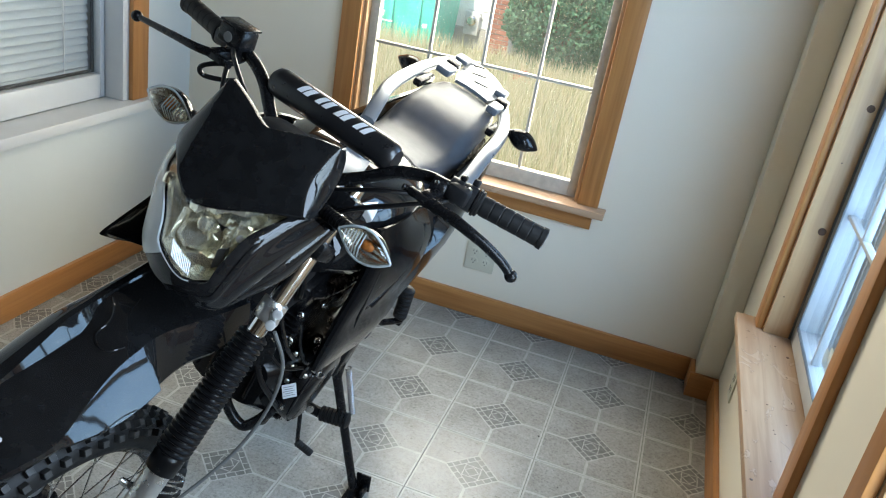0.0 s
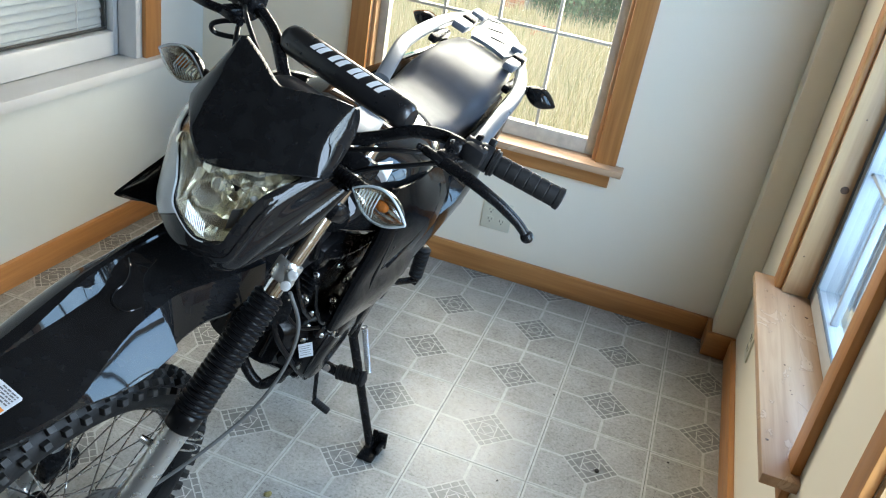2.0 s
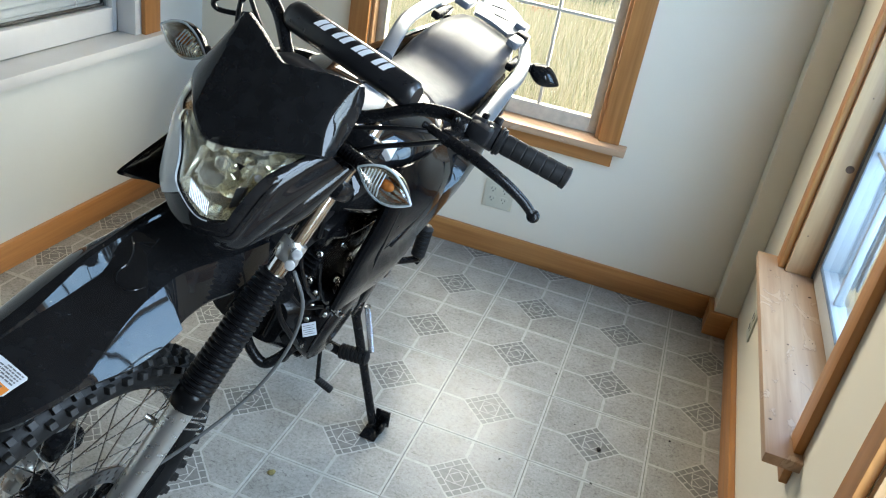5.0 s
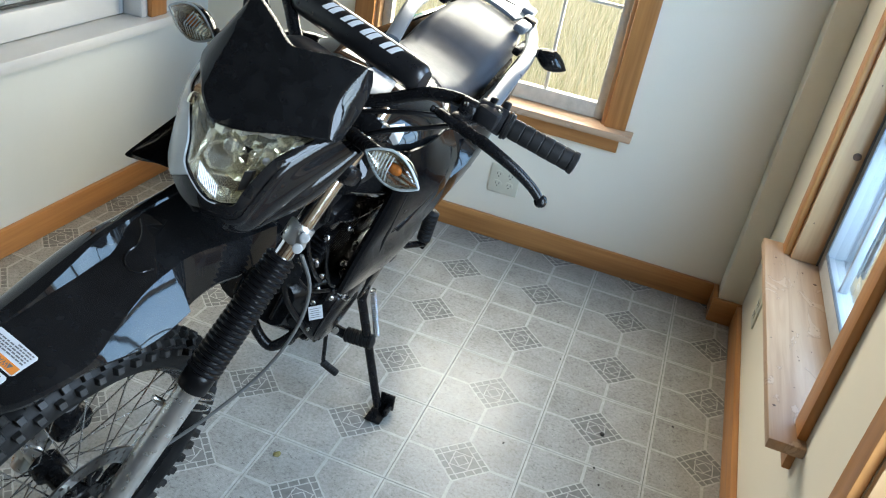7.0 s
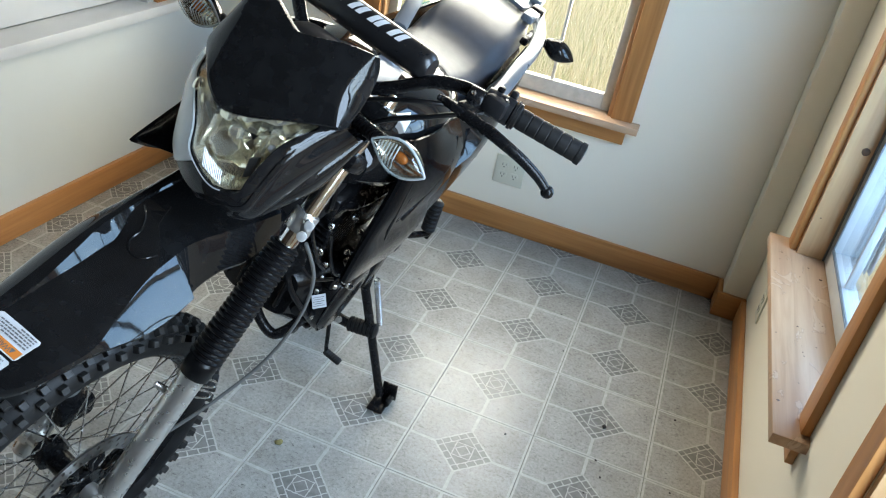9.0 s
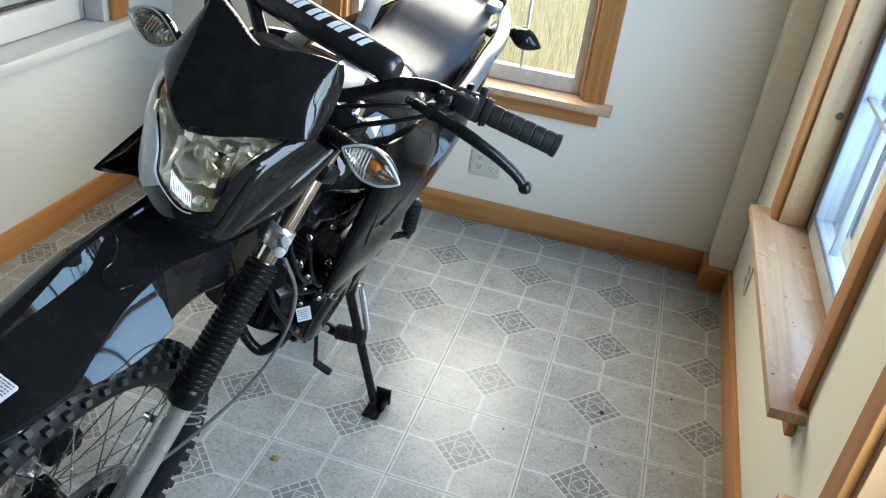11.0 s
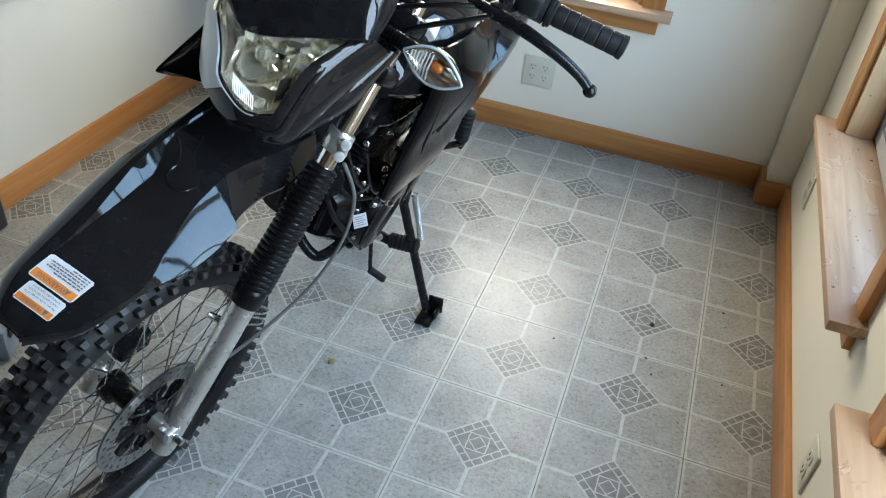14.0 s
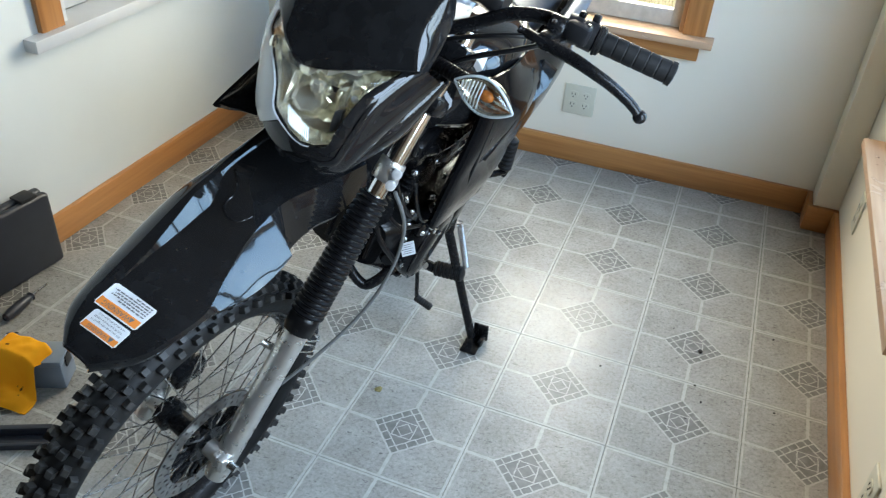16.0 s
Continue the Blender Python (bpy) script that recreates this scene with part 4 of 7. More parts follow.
def cowl_rows():
    n = 6
    rows = []
    for i in range(n + 1):
        t, row = i / n, []
        for j in range(n + 1):
            s = j / n
            p = []
            for k in (0, 1):
                edge = (1 - t) * COWL_TOP[j][k] + t * COWL_BOTTOM[j][k] + (1 - s) * COWL_LEFT[i][k] + s * COWL_RIGHT[i][k]
                corner = (1 - s) * (1 - t) * COWL_TOP[0][k] + s * (1 - t) * COWL_TOP[n][k] + (1 - s) * t * COWL_BOTTOM[0][k] + s * t * COWL_BOTTOM[n][k]
                p.append(edge - corner)
            row.append(V((cowl_u(*p), *p)))
        rows.append(row)
    fine = refine(rows, 4)
    wl, wr = curve_points(COWL_WING_LEFT, 4), curve_points(COWL_WING_RIGHT, 4)
    out = []
    for r, a, b in zip(fine, wl, wr):
        left = [a + (r[0] - a) * f + V((0.003, -0.001, 0)) * math.sin(f * math.pi) for f in (0, 0.3, 0.6, 0.85, 0.97)]
        right = [r[-1] + (b - r[-1]) * f + V((0.003, 0.001, 0)) * math.sin(f * math.pi) for f in (0.04, 0.15, 0.4, 0.7, 1)]
        out.append(left + r + right)
    return out


COWL = cowl_rows()
part("headlight_cowl", shell_bm(COWL, -0.004), M_GLOSS, bike, "glossy black shield over the headlight", HEAD, True, 30)
part("cowl_rim", shell_bm([COWL[0][5:-5], [p + V((-0.005, 0, 0.0012)) for p in COWL[0][5:-5]], [p + V((-0.011, 0, 0.0)) for p in COWL[0][5:-5]]], -0.004), M_SATIN, bike, "flat bevelled upper edge of the shield", HEAD)
part("cowl_rim", tube_bm(COWL[-1][4:-4], 0.0026, 8), M_GLOSS, bike, "rounded lower edge of the shield", HEAD)


# headlight: black housing, champagne reflector bowls, clear lens, milky wrap-round edge
HL_IN = ((0.000, 0.929), (0.021, 0.937), (0.028, 0.964), (0.047, 1.014), (0.064, 1.039), (0.082, 1.059), (0.05, 1.080), (0.0, 1.080), (-0.06, 1.080),
         (-0.165, 1.075), (-0.172, 1.046), (-0.148, 1.033), (-0.119, 1.016), (-0.097, 0.987), (-0.086, 0.955), (-0.050, 0.936), (-0.022, 0.927))
HL_OUT = ((0.004, 0.906), (0.036, 0.914), (0.047, 0.945), (0.066, 1.004), (0.090, 1.044), (0.112, 1.068), (0.06, 1.10), (0.0, 1.10), (-0.07, 1.10),
          (-0.196, 1.085), (-0.200, 1.050), (-0.179, 1.026), (-0.163, 0.995), (-0.151, 0.962), (-0.133, 0.934), (-0.085, 0.911), (-0.043, 0.903))
HLC = V((0, -0.012, 1.0))


def lamp_point(vw, grow=1.0, push=0.0):
    v, w = HLC.y + (vw[0] - HLC.y) * grow, HLC.z + (vw[1] - HLC.z) * grow
    return V((1.205 + 0.2 * (1.01 - w) - (3.7 if v < 0 else 2.3) * v * v - 0.8 * max(0.0, w - 1.02) - push, v, w))


def lamp_ring(table, grow=1.0, push=0.0):
    return [lamp_point(p, grow, push) for p in table]


def even_ring(table, steps=4):
    """The same outline with more points, its corners softened."""
    pts = [V((*p, 0)) for p in table]
    loop = curve_points([pts[-1]] + pts + pts[:2], steps)[steps:-steps - 1]
    return [(p.x, p.y) for p in loop]


IN_F, OUT_F = even_ring(HL_IN), even_ring(HL_OUT)
bm = loft_bm([lamp_ring(IN_F, 0.985, 0.006), lamp_ring(IN_F, 1.01, -0.002), lamp_ring(IN_F, 1.03, -0.003),
              [(p + q) / 2 + V((0.006, 0, 0)) for p, q in zip(lamp_ring(IN_F, 1.02), lamp_ring(OUT_F, 1.0, 0.008))],
              lamp_ring(OUT_F, 0.99, 0.004), lamp_ring(OUT_F, 1.0, 0.010), lamp_ring(OUT_F, 1.0, 0.06), lamp_ring(OUT_F, 0.7, 0.12)], cap=False)
lamp_body = part("headlight", bm, M_GLOSS, bike, "clear V-shaped headlight under the black shield", HEAD, True, 50)

# faceted outer bowl with two round mirrors set into it
rnd = random.Random(8)
rings = []
for grow, push, jit in ((0.985, 0.006, 0), (0.94, 0.020, 0.002), (0.82, 0.034, 0.004), (0.64, 0.046, 0.005), (0.44, 0.054, 0.004), (0.24, 0.060, 0.003), (0.06, 0.062, 0.001)):
    rings.append([p + V((rnd.uniform(-1.6, 1.6), rnd.uniform(-0.8, 0.8), rnd.uniform(-0.8, 0.8))) * jit for p in lamp_ring(HL_IN, grow, push)])
part("reflector", loft_bm(rings, cap=False), M_CHAMP, lamp_body, "champagne-coloured faceted reflector", angle=10)


def dish(c, r, depth, turn, cuts, label):
    """A round mirror split into upright facets."""
    prof = [(depth * q * q - depth, r * q) for q in (0.08, 0.35, 0.62, 0.84, 1.0)] + [(-0.006, r * 1.0)]
    return part("mirror_bowl", lathe_bm(prof, c, V(turn).normalized(), cuts), M_CHAMP, lamp_body, label, angle=9)


dish((1.166, -0.046, 0.982), 0.026, 0.018, (1, 0.1, 0.55), 7, "low round mirror of the headlight")
dish((1.168, 0.032, 1.004), 0.021, 0.012, (1, 0.35, 0.25), 8, "small round mirror of the headlight")
part("bulb_shield", oval_bm((1.166, -0.033, 1.002), 0.010, 0.012, 0.012, 2.6, 8, 14), M_CHAMP, lamp_body, angle=20)
part("bulb", oval_bm((1.172, 0.031, 1.004), 0.008, 0.006, 0.006), M_LENSRIB, lamp_body)
part("bulb", oval_bm((1.120, -0.135, 1.030), 0.012, 0.010, 0.016), M_CHAMP, lamp_body, "side bulb in its champagne holder")
# bright shelf under the shield, upright ribs and a dark slot
bm = bmesh.new()
shell_bm([[lamp_point((v, 1.046 + 0.20 * (v + 0.02)), 1, 0.010), lamp_point((v + 0.003, 1.026 + 0.26 * (v + 0.03) + dz), 1, 0.026 + 0.4 * dz)] for v, dz in ((-0.070, 0.0), (-0.052, -0.006), (-0.040, 0.003), (-0.022, -0.004), (-0.004, 0.002), (0.020, -0.003), (0.040, 0.004))], 0.002, bm=bm)
part("reflector_shelf", bm, M_CHAMP, lamp_body, "bright shelf of the reflector", angle=8)
for v, w0, w1, ps in ((-0.078, 0.962, 1.015, 0.012), (0.008, 0.945, 0.992, 0.018), (0.016, 0.950, 1.030, 0.024), (0.052, 1.010, 1.046, 0.012)):
    bm = shell_bm([[lamp_point((v, w0), 1, ps), lamp_point((v + 0.006, w1), 1, ps + 0.004)], [lamp_point((v + 0.004, w0), 1, ps + 0.02), lamp_point((v + 0.012, w1), 1, ps + 0.026)]], 0.0012)
    part("reflector_rib", bm, M_CHAMP, lamp_body, angle=8)
part("slot", loft_bm([[lamp_point((0.020 + 0.006 * a, 0.972 + 0.018 * b), 1, ps) for a, b in ((-1, -1), (1, -0.6), (1, 1), (-1, 0.7))] for ps in (0.010, 0.022)]), M_DARKGAP, lamp_body)
bm = bmesh.new()
for k in range(12):
    p0, p1 = lamp_point((-0.062 + 0.0040 * k, 0.968 - 0.0016 * k), 1, 0.008), lamp_point((-0.052 + 0.0036 * k, 0.944 - 0.0010 * k), 1, 0.005)
    tube_bm((p0, p1), 0.0006, 5, bm)
part("flutes", bm, M_LENSRIB, lamp_body, "fine ribs low in the lens")
lens = loft_bm([lamp_ring(IN_F, 1.0, 0.001), lamp_ring(IN_F, 0.7, -0.003), lamp_ring(IN_F, 0.35, -0.005), lamp_ring(IN_F, 0.03, -0.006)], cap=False)
lens_ob = part("lens", lens, M_LENS, lamp_body, "clear headlight lens", angle=60)
lens_ob.visible_shadow = False
part("lens_seam", tube_bm([lamp_point(p, 1.0, -0.002) for p in even_ring(HL_IN)[36:68]], 0.0010, 6), M_LENSRIB, lamp_body, "bright cut edge of the lens")
edge = []
for p, q in list(zip(IN_F, OUT_F))[36:59]:
    a, b = lamp_point(p, 1.0, -0.002), lamp_point(q, 1.0, 0.004)
    edge.append([a, a.lerp(b, 0.35) + V((0.0065, 0, 0)), a.lerp(b, 0.75) + V((0.006, 0, 0)), b])
part("lens_edge", shell_bm(edge, 0.002), M_SIDELENS, lamp_body, "milky side edge of the lens", angle=60)
# black housing that sweeps back beside the lamp
sweep = [lamp_point(p, 1.0, 0.006) for p in HL_OUT[0:6]]
rear = [V(p) for p in ((1.150, 0.002, 0.880), (1.130, 0.021, 0.893), (1.110, 0.047, 0.912), (1.080, 0.085, 0.945), (1.060, 0.108, 0.995), (1.040, 0.127, 1.052))]
rows = []
for a, b in zip(sweep, rear):
    off = ((0.0, 0.002, -0.004, 0.004), (0.0, 0, 0, 0), (0.10, 0.004, 0.001, -0.002), (0.25, 0.001, 0.010, -0.009), (0.40, -0.003, 0.008, -0.013), (0.50, -0.004, 0.002, -0.009), (0.62, -0.002, 0.009, -0.011), (0.80, -0.002, 0.007, -0.010), (1.0, 0, 0, 0), (1.0, -0.02, -0.012, 0.006))
    rows.append([a.lerp(b, f) + V(o) for f, *o in off])
part("headlight_housing", shell_bm(refine(rows, 4), 0.004), M_GLOSS, bike, "glossy black housing beside the headlight", HEAD, True, 35)
# cheeks behind the lamp
rows = [[lamp_point(q, g, ps) for q in HL_OUT[9:16]] for g, ps in ((0.985, 0.012), (1.035, 0.020), (1.03, 0.05), (0.98, 0.09))]
part("headlight_cheek", shell_bm(refine(rows, 3), 0.003), M_GLOSS, bike, "", HEAD, True, 50)


# handlebar
BAR = [(0.985, 0, 1.090), (0.985, 0.05, 1.090), (0.972, 0.10, 1.118), (0.955, 0.15, 1.158), (0.944, 0.195, 1.176), (0.936, 0.24, 1.180), (0.896, 0.41, 1.180)]
bar_pts = [(u, -v, w) for u, v, w in reversed(BAR[1:])] + BAR
bar = bpart("handlebar", tube_bm(curve_points(bar_pts, 5), 0.0112, 14), M_SATIN, "black handlebar with padded crossbar and rubber grips", True)
pad = part("crossbar_pad", tube_bm(((0.945, -0.138, 1.171), (0.945, -0.132, 1.171), (0.945, -0.12, 1.171), (0.945, 0.12, 1.171), (0.945, 0.132, 1.171), (0.945, 0.138, 1.171)), 0.027, 24, radii=[0.018, 0.024, 0.027, 0.027, 0.024, 0.018]), M_PAD, bar, "black foam crossbar pad with white blocks printed on it")
# plain white printed blocks on the pad
for k, v in enumerate((-0.062, -0.022, 0.020, 0.062)):
    bm = bmesh.new()
    for dv, wid in ((-0.013, 0.011), (0.001 + 0.002 * (k % 2), 0.011)):
        rows = []
        for j in range(5):
            a = radians(36 + j * 10)
            rr = 0.0276
            rows.append([(0.945 + rr * math.cos(a), v + dv + 0.0024 * j, 1.171 + rr * math.sin(a)), (0.945 + rr * math.cos(a), v + dv + wid + 0.0024 * j, 1.171 + rr * math.sin(a))])
        shell_bm(rows, 0.0004, bm=bm)
    part("white_print", bm, M_DECAL, pad, smooth=False)
for s in (1, -1):
    d = (V((0.896, s * 0.41, 1.18)) - V((0.936, s * 0.24, 1.18))).normalized()
    o = V((0.896, s * 0.41, 1.18)) - d * 0.118
    prof = [(-0.004, 0.022), (0.0, 0.022), (0.002, 0.0165)]
    for k in range(6):
        a = 0.004 + k * 0.0175
        prof += [(a, 0.0166), (a + 0.0012, 0.0174), (a + 0.0155, 0.0174), (a + 0.0166, 0.0166)]
    prof += [(0.109, 0.0185), (0.117, 0.0190), (0.119, 0.012)]
    grip = part("grip", lathe_bm(prof, o, d, 20), M_RUBBER, bar, "black ribbed rubber grip", angle=25)
    c = o - d * 0.034
    bm = lathe_bm(((-0.026, 0.016), (-0.025, 0.021), (-0.004, 0.022), (-0.003, 0.0205), (0.0, 0.0205), (0.001, 0.022), (0.022, 0.022), (0.024, 0.018)), c, d, 22)
    merge(bm, box_bm(0.036, 0.040, 0.030, c + V((0.010, 0, 0.004)), 0.007))
    housing = part("switch_housing", bm, M_MATTE, bar, "black switch housing")
    part("switch", box_bm(0.010, 0.012, 0.016, c + V((-0.014, s * 0.010, 0.024)), 0.003), M_MATTE, housing)
    part("switch", box_bm(0.014, 0.010, 0.010, c + V((-0.004, -s * 0.010, 0.024)), 0.003), M_SATIN, housing)
    part("switch", lathe_bm(((0, 0.006), (0.005, 0.006), (0.006, 0.004)), c + V((-0.018, s * 0.002, 0.006)), (-1, 0, 0.3), 12), M_SATIN, housing)
    part("screw", lathe_bm(((0, 0.004), (0.002, 0.004), (0.0025, 0.002)), c + V((0.010, s * 0.012, 0.019)), (0, 0, 1), 10), M_STEEL, housing)
    part("grip_flange", lathe_bm(((0.024, 0.014), (0.025, 0.0235), (0.029, 0.024), (0.031, 0.018)), c, d, 24), M_RUBBER, housing)
    # lever perch and lever
    pc = V((0.950, s * 0.228, 1.176))
    bm = lathe_bm(((-0.013, 0.0115), (-0.013, 0.0175), (-0.011, 0.0190), (0.011, 0.0190), (0.013, 0.0175), (0.013, 0.0115)), pc, d, 20)
    merge(bm, box_bm(0.046, 0.024, 0.018, pc + V((0.030, s * 0.006, -0.006)), 0.006))
    merge(bm, box_bm(0.014, 0.040, 0.014, pc + V((0.052, -s * 0.006, -0.008)), 0.004))
    perch = part("lever_perch", bm, M_SATIN, bar, "black lever clamp on the handlebar")
    for dz in (0.013, -0.013):
        part("bolt", lathe_bm(((0, 0.0042), (0.004, 0.0042), (0.005, 0.002)), pc + V((0.016, 0, dz)), (1, 0, 0.2), 10), M_STEEL, perch)
    part("adjuster", lathe_bm([(0.003 * k, 0.0062 if k % 2 else 0.0050) for k in range(5)], pc + V((0.052, -s * 0.024, -0.008)), (0.15, -s, -0.05), 12), M_SATIN, perch)
    if s > 0:
        lp = [V(p) for p in ((0.998, 0.232, 1.166), (1.002, 0.287, 1.168), (1.002, 0.318, 1.166), (0.994, 0.355, 1.158), (0.984, 0.388, 1.145), (0.976, 0.408, 1.131))]
    else:
        lp = [pc + V(p) for p in ((0.050, -0.005, -0.006), (0.060, -0.04, -0.010), (0.058, -0.09, -0.016), (0.053, -0.145, -0.024), (0.048, -0.195, -0.031))]
    bm = tube_bm(curve_points(lp, 5), 0.008, 10, radii=[(0.0105 if s > 0 else 0.0085) - 0.0035 * k / (5 * len(lp) - 5) for k in range(5 * len(lp) - 4)])
    merge(bm, oval_bm(lp[-1], 0.0105, 0.0105, 0.0105, 2, 8, 12))
    part("clutch_lever" if s > 0 else "brake_lever", bm, M_SATIN, bar, "black lever with a ball end")
bm = box_bm(0.044, 0.055, 0.036, (0.958, -0.230, 1.205), 0.005)
merge(bm, box_bm(0.047, 0.058, 0.005, (0.958, -0.230, 1.2255), 0.002))
part("brake_reservoir", bm, M_SATIN, bar, "square black brake fluid reservoir")
part("sight_glass", lathe_bm(((0, 0.009), (0.002, 0.009), (0.0025, 0.006)), (0.980, -0.232, 1.203), (1, 0, 0), 16), M_CABLE, bar)
part("cable_loop", tube_bm(curve_points([(0.975, -0.205, 1.165), (1.000, -0.235, 1.150), (1.005, -0.250, 1.135), (0.995, -0.245, 1.122), (0.975, -0.215, 1.128), (0.960, -0.190, 1.140)], 5), 0.0045, 8), M_GAITER, bar)
# cables from the perch and the bars to the headstock
for pts, r in (([(0.99, 0.22, 1.165), (1.03, 0.17, 1.150), (1.045, 0.09, 1.10), (1.03, 0.03, 1.02)], 0.004),
               ([(0.95, 0.25, 1.165), (1.00, 0.20, 1.135), (1.02, 0.12, 1.075), (1.00, 0.05, 0.98)], 0.0045),
               ([(0.985, -0.21, 1.19), (1.03, -0.16, 1.19), (1.04, -0.08, 1.12), (1.03, -0.02, 1.0)], 0.004),
               ([(0.95, -0.24, 1.165), (1.00, -0.19, 1.11), (1.03, -0.1, 1.03), (1.02, -0.04, 0.96)], 0.0045)):
    bpart("control_cable", tube_bm(curve_points(pts, 6), r, 8), M_GAITER, steer=True)
bpart("instrument_pod", oval_bm((1.045, 0.0, 1.12), 0.035, 0.075, 0.04, 3), M_MATTE, steer=True)
bpart("speedometer_cable", tube_bm(curve_points([(1.085, 0.125, 0.845), (1.045, 0.145, 0.76), (1.045, 0.150, 0.66), (1.085, 0.140, 0.56), (1.16, 0.110, 0.46), (1.25, 0.075, 0.38), (1.30, 0.05, 0.34)], 6), 0.0035, 8), M_CABLE, "thin grey speedometer cable", True)


# front and rear indicators
def indicator(c, s, steer, stalk_from, facing, label):
    c = V(c)
    sx = facing
    # pod: pointed oval across, cut in a dark back and a clear front
    def pod(u_scale, shrink, front):
        rows = []
        n = 14
        for i in range(n + 1):
            t = -1 + 2 * i / n
            half = 0.027 * (1 - abs(t) ** 1.9) * shrink + 0.0008
            depth = 0.026 * (1 - abs(t) ** 2.2) * shrink + 0.0008
            row = []
            for k in range(9):
                a = math.pi * k / 8
                row.append((c.x + sx * depth * math.sin(a) * u_scale, c.y + s * 0.051 * t * shrink, c.z + half * math.cos(a)))
            rows.append(row)
        return rows
    body = bpart("indicator", shell_bm(pod(-1.25, 1.0, False), 0.002), M_GLOSS, label, steer, angle=50)
    if not steer:
        part("lens", shell_bm(pod(0.3, 1.0, True), 0.002), M_AMBER, body)
    if steer:
        ob = part("lens", shell_bm(pod(0.75, 0.97, True), 0.0012), M_LENS, body, "clear indicator lens")
        ob.visible_shadow = False
        rows = pod(-0.75, 0.93, True)
        part("reflector", shell_bm(rows, 0.001), M_INDREF, body, angle=10)
        rim_pts = [r[0] for r in pod(0, 1.0, True)] + [r[-1] for r in reversed(pod(0, 1.0, True))]
        part("lens_rim", tube_bm(rim_pts + rim_pts[:1], 0.0020, 6), M_SIDELENS, body)
        part("bulb", oval_bm(c + V((-sx * 0.004, s * 0.002, 0.001)), 0.008, 0.013, 0.009), M_AMBER, body, "amber bulb")
        bm = bmesh.new()
        for k in range(7):
            t = -0.72 + 0.11 * k
            h = 0.021 * (1 - abs(t) ** 1.9)
            y = c.y + s * 0.051 * t
            tube_bm(((c.x + sx * 0.004, y, c.z - h), (c.x + sx * (0.004 + 0.012 * (1 - t * t)), y + s * 0.003, c.z), (c.x + sx * 0.004, y, c.z + h)), 0.0011, 5, bm)
        part("flutes", bm, M_LENSRIB, body, "fine ribs in the lens")
    st = V(stalk_from)
    end = c + V((-sx * 0.012, -s * 0.038, 0))
    prof, dd = [], (end - st)
    for k in range(9):
        prof += [(dd.length * k / 9, 0.0105), (dd.length * (k + 0.5) / 9, 0.0125)]
    part("stalk", lathe_bm(prof + [(dd.length, 0.012)], st, dd, 12), M_GAITER, body, "ribbed rubber stalk")


for s in (1, -1):
    indicator((1.094, s * 0.214, 1.090), s, True, (1.045, s * 0.10, 1.07), 1, "clear front indicator on a rubber stalk")
    indicator((-0.075, s * 0.197, 1.0), s, False, (-0.06, s * 0.10, 0.975), -1, "dark rear indicator on a rubber stalk")

# ---- body of the motorcycle ----
# tank
def ring_uv(u, zc, hv, hz, p=3.0, n=20):
    out = []
    for k in range(n):
        a = k / n * 2 * math.pi
        cs, sn = math.cos(a), math.sin(a)
        out.append((u, hv * math.copysign(abs(cs) ** (2 / p), cs), zc + hz * math.copysign(abs(sn) ** (2 / p), sn)))
    return out


bpart("fuel_tank", loft_bm([ring_uv(0.46, 0.90, 0.10, 0.075), ring_uv(0.52, 0.915, 0.125, 0.10), ring_uv(0.62, 0.935, 0.152, 0.115), ring_uv(0.74, 0.95, 0.165, 0.115), ring_uv(0.86, 0.955, 0.155, 0.105), ring_uv(0.93, 0.95, 0.11, 0.085)]), M_GLOSS, "glossy black fuel tank", angle=50)
cap = bpart("fuel_cap", lathe_bm(((0, 0.042), (0.012, 0.042), (0.018, 0.036), (0.02, 0.02)), (0.74, 0, 1.060), (0.05, 0, 1), 28), M_CHROME, "chrome fuel filler cap")


